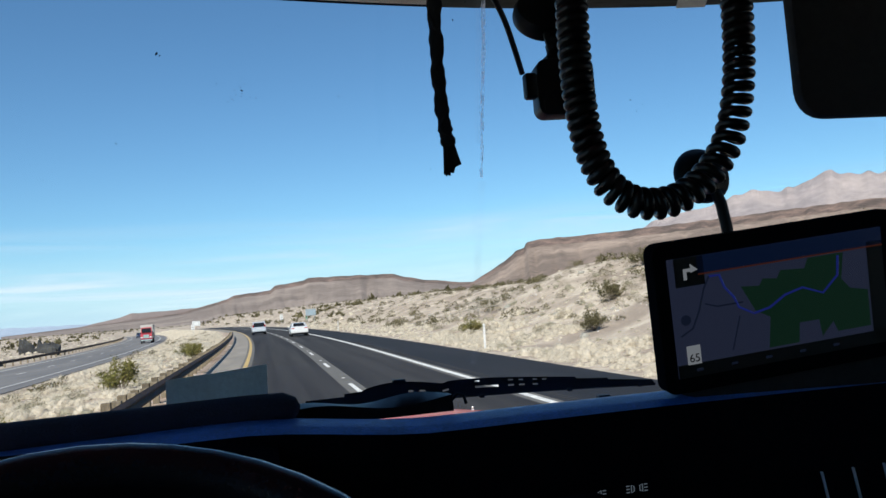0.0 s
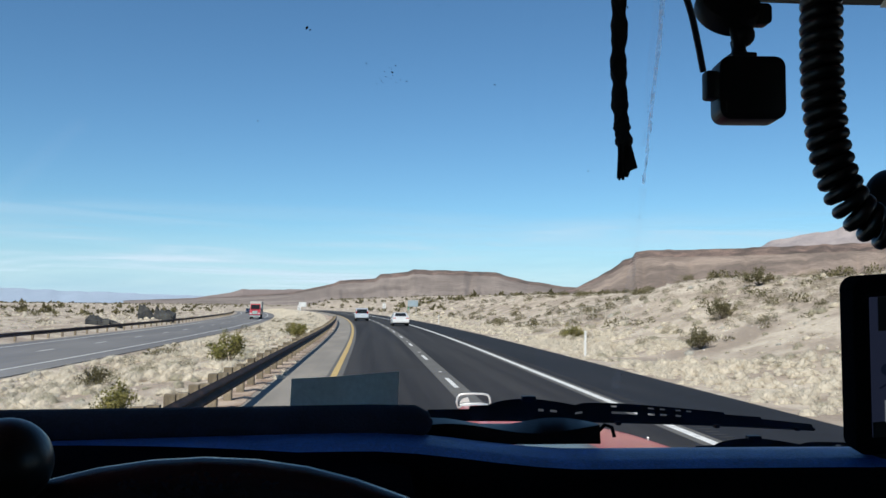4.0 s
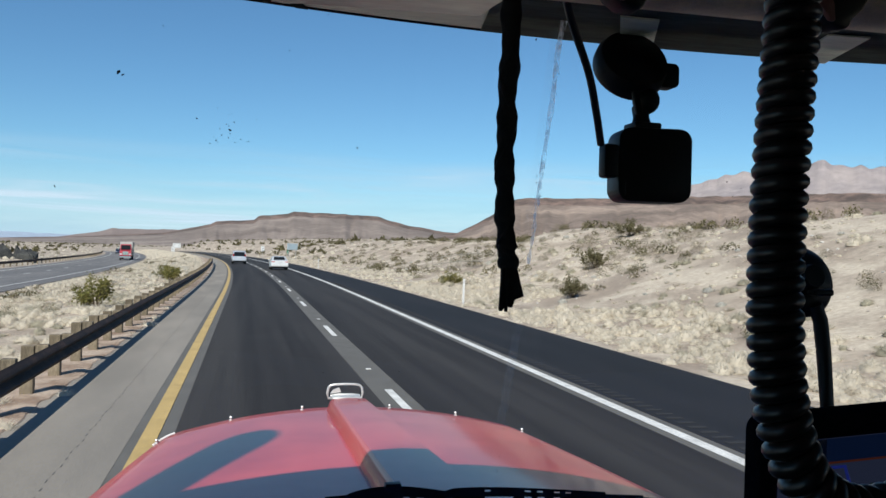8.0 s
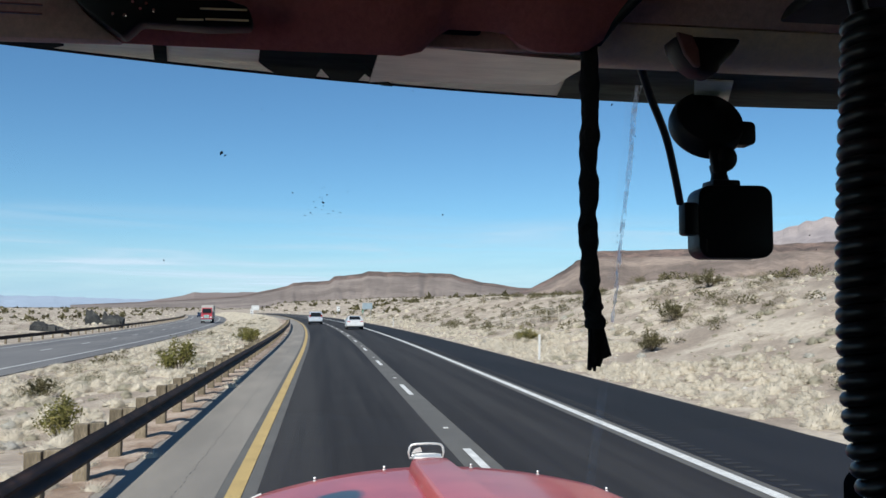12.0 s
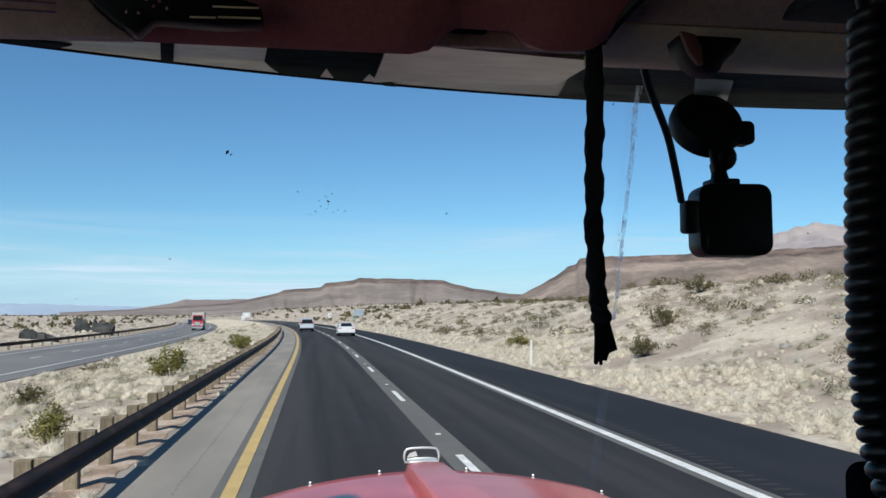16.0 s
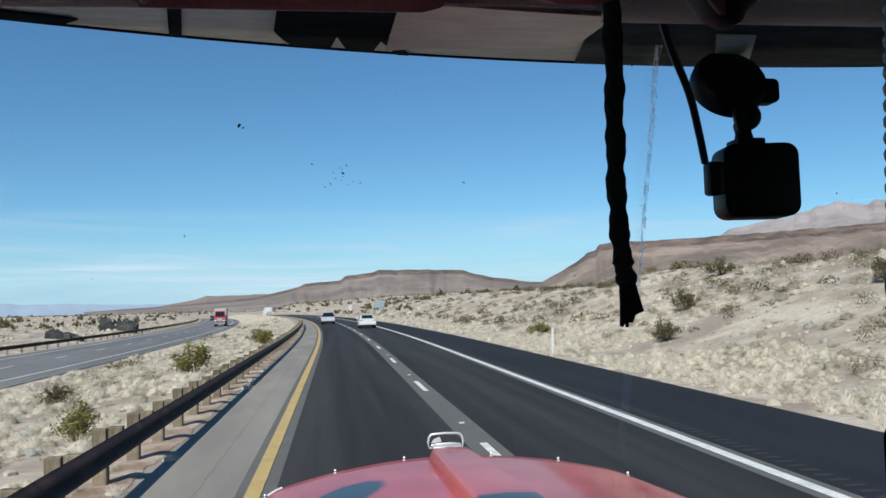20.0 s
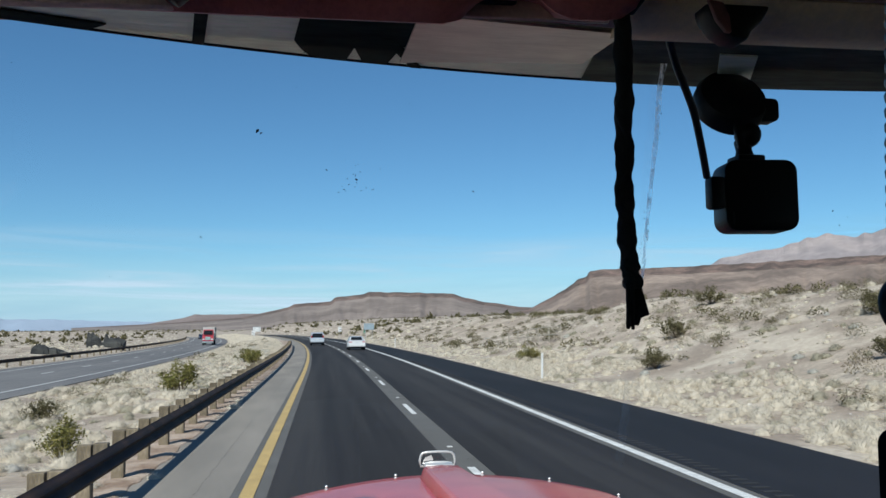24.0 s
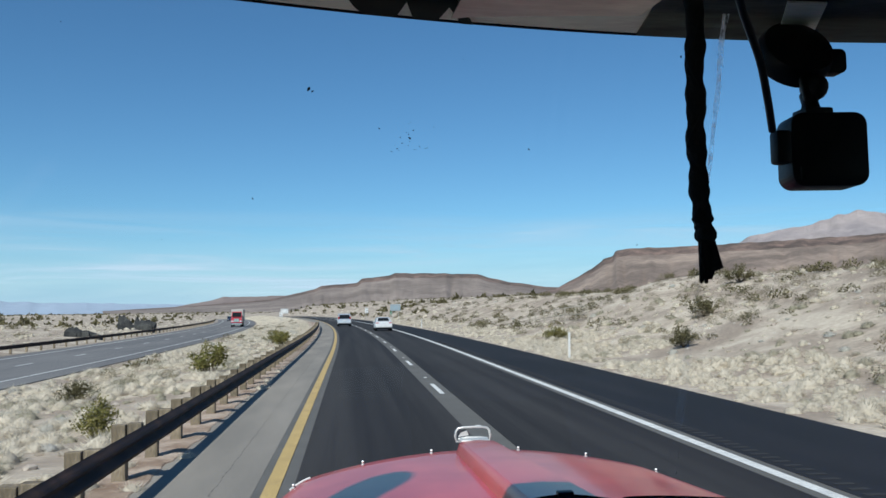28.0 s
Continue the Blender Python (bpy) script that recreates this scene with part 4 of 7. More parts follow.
grow("desert_shrubs", SHRUB_NEAR, [(300, 13, 52, 12, 66, 1.0, None, 4.0), (22, -15, -6, 12, 60)], 0.38, 0.95, "shrub", "olive-brown desert shrubs on the slope", "shrub", 6)
grow("desert_shrubs", SHRUB_MID, [(1300, 13, 140, 60, 240, 1.0, None, 5.0), (300, -110, -35, 30, 220), (40, -15, -6, 50, 200)], 0.5, 1.3, "shrub", "olive-brown desert shrubs across the rises", "shrub", 7)
grow("desert_shrubs", SHRUB_FAR, [(5200, 14, 700, 160, 1300, 1.4), (4200, -900, -36, 120, 1500, 1.4)], 0.8, 2.1, "shrub", "dark desert shrubs dotted over the far plain", "shrub", 8)
grow("dry_brush", PUFF_NEAR, [(60, 10, 44, 5, 60), (30, -15.2, -5.5, 8, 50)], 0.4, 1.0, "brush_white", "silvery rounded dry brush on the bank", "brush", 21)
grow("dry_brush", PUFF_MID, [(160, 11, 100, 55, 200), (120, -15.2, -5, 50, 160)], 0.6, 1.4, "brush_white", "silvery rounded dry brush across the slopes", "brush", 22)
grow("stones", STONES, [(900, 10, 44, 4, 70), (500, 14, 95, 60, 170)], 0.02, 0.10, "stone_white", "white stones scattered over the stony slope", "stones", 23, 3.0)
grow("dry_brush", PUFF_NEAR, [(520, 9.0, 12.0, 3, 60, 1.0, None, 1.6)], 0.3, 0.85, "brush_pale", "soft pale dry brush lining the black shoulder", "brush", 25)
grow("dry_brush", PUFF_NEAR, [(330, -4.9, -3.75, 3, 80, 1.0, None, 2.5)], 0.25, 0.75, "brush_pale", "low dry weeds along the foot of the guard rail", "brush", 26)
grow("dry_brush", PUFF_NEAR, [(16, -3.25, -2.98, 9, 80)], 0.42, 0.8, "brush_pale", "pale tumbleweed clumps caught under the guard rail", "brush", 41)
grow("desert_shrubs", SHRUB_MID, [(640, 15, 80, 34, 150, 1.0, None, 2.0)], 0.5, 1.05, "shrub", "small olive shrubs spread evenly over the slope", "shrub", 27)
grow("dry_brush", PUFF_MID, [(1700, 14, 60, 8, 90, 1.0, None, 2.5)], 0.18, 0.6, "brush_pale", "small pale tufts sprinkled over the stony slope", "brush", 34)
grow("dry_brush", PUFF_MID, [(700, 14, 60, 8, 90, 1.0, None, 2.5)], 0.18, 0.55, "brush_grey", "small grey-green tufts sprinkled over the stony slope", "brush", 35)
grow("desert_shrubs", SHRUB_NEAR, [(36, 14, 40, 14, 60)], 0.6, 1.2, "shrub_brown", "brown twiggy shrubs on the bank", "shrub", 33, 1.2)
grow("stones", STONES, [(1500, 9.3, 40, 3, 60), (350, -15, -4.4, 3, 50), (900, 12, 90, 50, 160)], 0.02, 0.15, "stone", "pale stones and rubble scattered over the bank", "stones", 9, 3.0)

# ---- the truck the camera rides in ----
truck = thing("truck", "red long-nosed truck with a faded hood and dark cab", "truck")


def hood_half(y):
    return 0.545 + (1.9 - y) * 0.235


def hood_top(x, y):
    """The hood's crown, with a raised ridge along its middle."""
    z = 1.889 + (1.85 - y) * 0.052 - 0.235 * x * x * (1 + 0.25 * (1.85 - y))
    edge = abs(x) / hood_half(y)
    z -= 0.10 * max(0.0, edge - 0.82) ** 2 / 0.0324 * 0.55
    return z


def hood_front(x):
    return 1.868 - 0.36 * x * x


def build_hood():
    rows = []
    for i in range(27):
        s = i / 26
        row = []
        for k in range(41):
            u = -1 + 2 * k / 40
            y = 0.17 + (hood_front(u * 0.55) - 0.17) * s
            x = u * hood_half(y)
            row.append((x, y, hood_top(x, y)))
        rows.append(row)
    nose = []
    for drop, out in ((0.012, 0.012), (0.05, 0.03), (0.16, 0.05), (0.7, 0.06)):
        nose.append([(x * (1 + drop * 0.05), y + out, z - drop) for x, y, z in rows[26]])
    bm = sheet(rows + nose)
    for sgn in (0, 40):
        side = [r[sgn] for r in rows]
        way = -1 if sgn == 0 else 1
        vs = [[bm.verts.new((x + way * o, y, z - dz)) for x, y, z in side] for o, dz in ((0.0, 0.0), (0.02, 0.05), (0.03, 0.5))]
        for a, b in zip(vs, vs[1:]):
            for k in range(len(a) - 1):
                bm.faces.new((a[k], a[k + 1], b[k + 1], b[k]))
    bmesh.ops.remove_doubles(bm, verts=bm.verts, dist=0.0005)
    bmesh.ops.recalc_face_normals(bm, faces=bm.faces)
    hood = part("hood", bm, "hood_red", truck, "faded red painted hood with road dust", smooth=50)

    rows = []
    for i in range(22):
        y = 0.17 + (1.80 - 0.17) * i / 21
        w = 0.054 + (1.8 - y) * 0.012
        h = 0.032 + (1.8 - y) * 0.004
        base = hood_top(0, y)
        rows.append([(-w - 0.012, y, base - 0.01), (-w, y, base + h * 0.8), (-w + 0.008, y, base + h), (0, y, base + h + 0.003),
                     (w - 0.008, y, base + h), (w, y, base + h * 0.8), (w + 0.012, y, base - 0.01)])
    rows.append([(x * 0.9, 1.845, z - 0.012) for x, y, z in rows[-1]])
    rows.append([(x * 0.75, 1.862, hood_top(0, 1.85) - 0.012) for x, y, z in rows[-1]])
    part("ridge", sheet(rows), "hood_red", hood, "raised centre ridge of the hood", smooth=35)

    for x in (-0.52, -0.329, -0.130, 0.126, 0.320, 0.51):
        y = hood_front(x) - 0.02
        stud = lathe([(0.005, 0), (0.005, 0.003), (0.003, 0.005), (0.003, 0.008), (0.0045, 0.010), (0.003, 0.013)], 12, (x, y, hood_top(x, y) - 0.001))
        part("stud", stud, "bright_metal", hood, "small bright stud on the hood's front edge", smooth=40)
    for way in (-1,):
        pts = []
        for k in range(7):
            x = way * (0.475 + 0.055 * k / 6)
            y = hood_front(x) - 0.012
            pts.append((x, y, hood_top(x, y) + 0.002))
        part("edge_trim", tube(pts, 0.0035, 8), "car_white", hood, "bright strip at the hood's corner", smooth=40)

    ornament = part("ornament", box(0.085, 0.05, 0.014, (0, 1.872, 1.913), 0.005), "bright_metal", hood, "bright looped hood ornament", smooth=40)
    loop = [(-0.050, 1.90, 1.908), (-0.053, 1.90, 1.924), (-0.050, 1.90, 1.939), (-0.044, 1.90, 1.9465), (-0.030, 1.90, 1.949), (0, 1.90, 1.950),
            (0.030, 1.90, 1.949), (0.044, 1.90, 1.9465), (0.050, 1.90, 1.939), (0.053, 1.90, 1.924), (0.050, 1.90, 1.908), (0, 1.90, 1.905)]
    part("loop", tube(loop, 0.0036, 10, closed=True), "bright_metal", ornament, "bright loop", smooth=60)
    glass = part("pane", moved(plate([(-0.046, 0.004), (0.046, 0.004), (0.048, 0.016), (0.045, 0.030), (0.037, 0.036), (-0.037, 0.036), (-0.045, 0.030), (-0.048, 0.016)], 0.002, "y"), pose(0, 1.902, 1.908)), "windscreen", ornament, "clear plate in the loop")
    glass.visible_shadow = False
    part("wing", moved(plate([(-0.044, 0.0), (-0.012, 0.004), (-0.018, 0.018), (-0.036, 0.012)], 0.003, "y"), pose(0, 1.898, 1.922)), "bright_metal", ornament, "small bright wing in the loop")
    part("bar", tube([(-0.044, 1.895, 1.916), (-0.02, 1.893, 1.920), (0.02, 1.893, 1.920), (0.044, 1.895, 1.916)], 0.0035, 8), "bright_metal", ornament, smooth=60)
    for sgn in (-1, 1):
        fender = []
        for i in range(14):
            y = 0.3 + 1.7 * i / 13
            e = hood_half(y)
            fender.append([(sgn * (e + 0.02), y, hood_top(e, y) - 0.30), (sgn * (e + 0.16), y, 1.46), (sgn * (e + 0.30), y, 1.40), (sgn * (e + 0.36), y, 1.30), (sgn * (e + 0.37), y, 0.7)])
        part("fender", solid(sheet(fender), 0.006), "hood_red", truck, "red front fender", smooth=50)


build_hood()


def glass_y(z):
    return 0.012 + (2.55 - z) * 0.262


def build_cab():
    # windscreen
    rows = [[(x, glass_y(z), z) for x in (-0.86, -0.4, 0.0, 0.4, 0.86)] for z in (2.04, 2.2, 2.4, 2.61)]
    pane = part("windscreen", solid(sheet(rows), 0.005), "windscreen", truck, "clear windscreen with dust specks and an old smear")
    pane.visible_shadow = False

    # dried smear and specks on the glass
    def on_glass(x, z, off=-0.004):
        return (x, glass_y(z) + off, z)

    line = [(-0.056, 2.545), (-0.059, 2.518), (-0.059, 2.477), (-0.061, 2.434), (-0.062, 2.40), (-0.0625, 2.376), (-0.064, 2.344)]
    rows = []
    for k in range(31):
        s = k / 30 * (len(line) - 1)
        i = min(int(s), len(line) - 2)
        x = line[i][0] + (line[i + 1][0] - line[i][0]) * (s - i)
        z = line[i][1] + (line[i + 1][1] - line[i][1]) * (s - i)
        w = 0.0026 - 0.0012 * k / 30 + 0.0004 * math.sin(k * 1.3) + 0.0004 * math.sin(k * 3.1)
        rows.append([on_glass(x - w, z), on_glass(x + w, z)])
    smear = part("smear", sheet(rows), "smear", pane, "dried pale drip streak")
    smear.visible_shadow = False
    rows = [[on_glass(-0.068 - 0.013 * k / 8, 2.34 - 0.20 * k / 8, -0.0045), on_glass(-0.060 - 0.013 * k / 8, 2.34 - 0.20 * k / 8, -0.0045)] for k in range(9)]
    part("smear", sheet(rows), "smear_soft", pane, "faint wiped streak").visible_shadow = False
    rows = [[on_glass(-0.071 + 0.004 * k / 8, 2.38 + 0.15 * k / 8, -0.0045), on_glass(-0.062 + 0.004 * k / 8, 2.38 + 0.15 * k / 8, -0.0045)] for k in range(9)]
    part("smear", sheet(rows), "smear_soft", pane, "faint wiped streak").visible_shadow = False

    flecks = random.Random(9)
    rng = random.Random(4)
    marks = [(-0.391, 2.476, 0.0022), (-0.388, 2.4745, 0.0014), (-0.436, 2.393, 0.0013), (-0.312, 2.440, 0.0016), (-0.318, 2.436, 0.0012), (-0.322, 2.432, 0.0010),
             (-0.309, 2.446, 0.0009), (-0.336, 2.447, 0.0013), (-0.311, 2.452, 0.0008), (-0.215, 2.432, 0.0010), (-0.36, 2.51, 0.0009), (-0.27, 2.50, 0.0008),
             (-0.078, 2.523, 0.0016), (-0.092, 2.505, 0.0014), (0.11, 2.42, 0.0011), (0.125, 2.415, 0.0009), (0.118, 2.408, 0.0008), (-0.12, 2.355, 0.0012)]
    for k in range(26):
        u = flecks.random() ** 0.8
        marks.append((-0.057 - 0.007 * u + flecks.choice((-1, 1)) * flecks.uniform(0.0005, 0.0036), 2.54 - 0.19 * u, flecks.uniform(0.0005, 0.0012)))
    for k in range(70):
        u = flecks.random()
        marks.append((-0.068 - 0.008 * u + flecks.choice((-0.0042, 0.0035)), 2.33 - 0.20 * u, flecks.uniform(0.0003, 0.0007)))
    for _ in range(16):
        marks.append((rng.gauss(-0.315, 0.010), rng.gauss(2.440, 0.009), rng.uniform(0.0004, 0.0009)))
    for _ in range(34):
        marks.append((rng.uniform(-0.62, 0.3), rng.uniform(2.15, 2.55), rng.uniform(0.0004, 0.0009)))
    for x, z, r in marks:
        bm = bmesh.new()
        ring = []
        lean, thin = rng.uniform(0, math.pi), rng.uniform(0.3, 0.75)
        for k in range(9):
            a = 2 * math.pi * k / 9
            rr = r * rng.uniform(0.35, 1.0)
            u, v = rr * math.cos(a), rr * thin * math.sin(a)
            ring.append(bm.verts.new(on_glass(x + u * math.cos(lean) - v * math.sin(lean), z + u * math.sin(lean) + v * math.cos(lean), -0.0035)))
        bm.faces.new(ring)
        part("bug_splat", bm, "bug", pane)

    # pale visor over the windscreen, outside; light and shade on it are built as plates
    def lip(x):
        return 0.104 - 0.27 * (x - 0.06) ** 2

    def under(x, y, drop=0.0):
        return (x, y, 2.551 - 0.10 * (lip(x) - y) - drop)

    def strip(x0, x1, name, mat, label="", front=0.0025, back=0.17, slant=0.0, drop=0.0, n=6):
        rows = []
        for s in range(7):
            row = []
            for k in range(n + 1):
                x = x0 + (x1 - x0) * k / n
                near = front(x) if callable(front) else front
                y = lip(x) - near - (back - near) * s / 6
                row.append(under(x + slant * (lip(x) - y), y, drop))
            rows.append(row)
        return part(name, solid(sheet(rows), 0.0015), mat, truck if drop == 0 else visor, label, smooth=60)

    visor = strip(-0.88, 0.88, "outer_visor", "steel", "pale dull visor outside the windscreen with light and shade built as patches", n=40)
    edge = [-0.88 + 1.76 * k / 40 for k in range(41)]
    part("visor_lip", tube([(x, lip(x) + 0.001, 2.550) for x in edge], 0.0020, 8), "black_plastic", visor, smooth=60)
    # thin plates below imitate shade and reflections on the visor
    strip(-0.88, -0.520, "end_plate", "visor_shade", "dark patch standing for shade at the visor's end", back=0.024, slant=0.9, drop=0.0022, n=10)
    strip(-0.444, -0.435, "bracket", "visor_shade", "dark bar standing for shade", slant=0.17, drop=0.0022)
    # dark plate standing for a shade patch, with its cut-outs
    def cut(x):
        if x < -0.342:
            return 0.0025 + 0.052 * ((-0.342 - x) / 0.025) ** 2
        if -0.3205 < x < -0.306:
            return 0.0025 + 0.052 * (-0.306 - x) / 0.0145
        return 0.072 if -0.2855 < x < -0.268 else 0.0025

    strip(-0.367, -0.2675, "mounting_plate", "visor_shade", "dark patch standing for shade, with cut corners", front=cut, slant=0.10, drop=0.0022, n=110)
    strip(-0.263, -0.253, "mounting_plate", "visor_shade", slant=-0.32, back=0.10, drop=0.0026)
    # darker curved sheet stands for soft shade
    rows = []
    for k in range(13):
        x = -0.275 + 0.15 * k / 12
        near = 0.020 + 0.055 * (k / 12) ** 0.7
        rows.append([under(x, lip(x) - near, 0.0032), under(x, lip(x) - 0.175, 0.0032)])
    part("stiffener", solid(sheet(rows), 0.002), "visor_half_shade", visor, "darker curved patch standing for soft shade", smooth=60)
    strip(-0.102, 0.88, "end_plate", "visor_dim_end", "dull greenish patch standing for shade", slant=-0.20, drop=0.0022, n=24)
    # pale plates stand for patches of light
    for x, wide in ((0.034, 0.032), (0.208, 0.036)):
        strip(x, x + wide, "pale_patch", "steel", "pale patch standing for light", back=0.14, slant=-0.46, drop=0.0048, n=3)

    # roof, sides, back and floor that close the cab; linings paled to bounce light
    part("roof", box(1.86, 1.75, 0.05, (0, -0.86, 2.97), 0.02), "hood_red", truck, "red cab roof")
    part("roof_brow", box(1.86, 0.10, 0.44, (0, 0.03, 2.79), 0.02), "hood_red", truck)
    for sgn in (-1, 1):
        part("door", box(0.05, 1.75, 0.95, (sgn * 0.92, -0.86, 1.62), 0.01), "cab_lining", truck, "greyish maroon inner door panel, unseen, paled to bounce light")
        part("door_frame", box(0.05, 1.75, 0.36, (sgn * 0.92, -0.86, 2.78), 0.01), "cab_lining", truck)
        part("pillar", moved(box(0.07, 0.08, 0.78, (0, 0, 0), 0.015), pose(sgn * 0.905, 0.03, 2.33, 14, 0, 0)), "cab_dark", truck, "dark windscreen pillar")
        part("rear_quarter", box(0.05, 0.80, 0.55, (sgn * 0.92, -1.34, 2.35), 0.01), "cab_lining", truck)
        side = part("side_glass", box(0.006, 0.95, 0.55, (sgn * 0.92, -0.48, 2.35)), "windscreen", truck)
        side.visible_shadow = False
    part("back_panel", box(1.86, 0.05, 1.9, (0, -1.74, 2.05), 0.01), "cab_lining", truck, "greyish maroon back panel of the cab, unseen, paled to bounce light")
    part("floor_pan", box(1.86, 1.9, 0.05, (0, -0.8, 1.12), 0.01), "cab_lining", truck)
    part("firewall", box(1.75, 0.05, 0.95, (0, 0.14, 1.55), 0.01), "cab_dark", truck)
    part("cowl", box(1.6, 0.14, 0.03, (0, 0.195, 2.000), 0.01, (4, 0, 0)), "black_plastic", truck, "black cowl below the windscreen")
    for sgn, top in ((-1, 4.06), (1, 4.06)):
        part("exhaust_stack", tube([(sgn * 1.25, -0.38, 0.8), (sgn * 1.25, -0.38, top - 0.12), (sgn * 1.25, -0.38, top - 0.04), (sgn * 1.25, -0.38, top)], [0.085, 0.085, 0.07, 0.045], 20), "chrome", truck, "upright chrome exhaust stack", smooth=50)
    part("ceiling_board", box(1.8, 1.1, 0.03, (0, -0.95, 2.72), 0.01), "liner", truck, "maroon vinyl headliner")


build_cab()


def build_running_gear():
    """Outer skin, frame, wheels and nose of the truck."""
    for sgn in (-1, 1):
        part("door_skin", box(0.02, 1.60, 0.92, (sgn * 0.957, -0.86, 1.62), 0.006), "hood_red", truck, "red outer door skin")
        part("step", box(0.30, 0.60, 0.05, (sgn * 0.86, -0.55, 0.62), 0.015), "chrome", truck, "bright entry step")
        part("fuel_tank", tube([(sgn * 0.88, -2.4, 0.78), (sgn * 0.88, -2.36, 0.78), (sgn * 0.88, -1.1, 0.78), (sgn * 0.88, -1.06, 0.78)], [0.22, 0.28, 0.28, 0.22], 24), "chrome", truck, "round polished fuel tank", smooth=40)
        part("frame_rail", box(0.09, 8.0, 0.26, (sgn * 0.42, -2.3, 0.86), 0.01), "black_plastic", truck)
        part("headlight", box(0.22, 0.10, 0.16, (sgn * 0.74, 1.95, 1.18), 0.04), "lamp_clear", truck, "clear headlight")
        part("mirror", box(0.05, 0.10, 0.42, (sgn * 1.22, 0.02, 2.35), 0.02), "chrome", truck, "tall side mirror")
        part("mirror_arm", tube([(sgn * 0.94, 0.0, 2.60), (sgn * 1.22, 0.02, 2.62), (sgn * 1.22, 0.02, 2.10), (sgn * 0.94, 0.0, 2.08)], 0.012, 8), "chrome", truck, smooth=60)
        for y, x in ((1.15, 0.88), (-3.6, 0.86), (-4.9, 0.86)):
            tyre = part("wheel", lathe([(0.30, -0.14), (0.49, -0.14), (0.52, -0.10), (0.52, 0.10), (0.49, 0.14), (0.30, 0.14)], 32, (sgn * x, y, 0.52), (0, 90, 0)), "tyre", truck, "black tyre", smooth=40)
            part("rim", lathe([(0.31, -0.12), (0.26, -0.13), (0.10, -0.06), (0.10, 0.06), (0.26, 0.13), (0.31, 0.12)], 24, (sgn * x, y, 0.52), (0, 90, 0)), "galvanised", tyre, smooth=40)
    part("grille", box(0.86, 0.06, 0.72, (0, 1.93, 1.44), 0.02), "chrome", truck, "bright radiator grille")
    part("bumper", box(1.95, 0.12, 0.36, (0, 2.08, 0.62), 0.04), "chrome", truck, "bright front bumper")
    part("sleeper", box(1.88, 1.30, 1.95, (0, -2.45, 2.0), 0.05), "hood_red", truck, "red sleeper box behind the cab")
    part("axle", tube([(-0.8, 1.15, 0.52), (0.8, 1.15, 0.52)], 0.06, 10), "black_plastic", truck)
    for k in range(5):
        part("roof_lamp", box(0.09, 0.05, 0.03, (-0.7 + 0.35 * k, -0.02, 3.02), 0.01), "tail_light", truck)


build_running_gear()


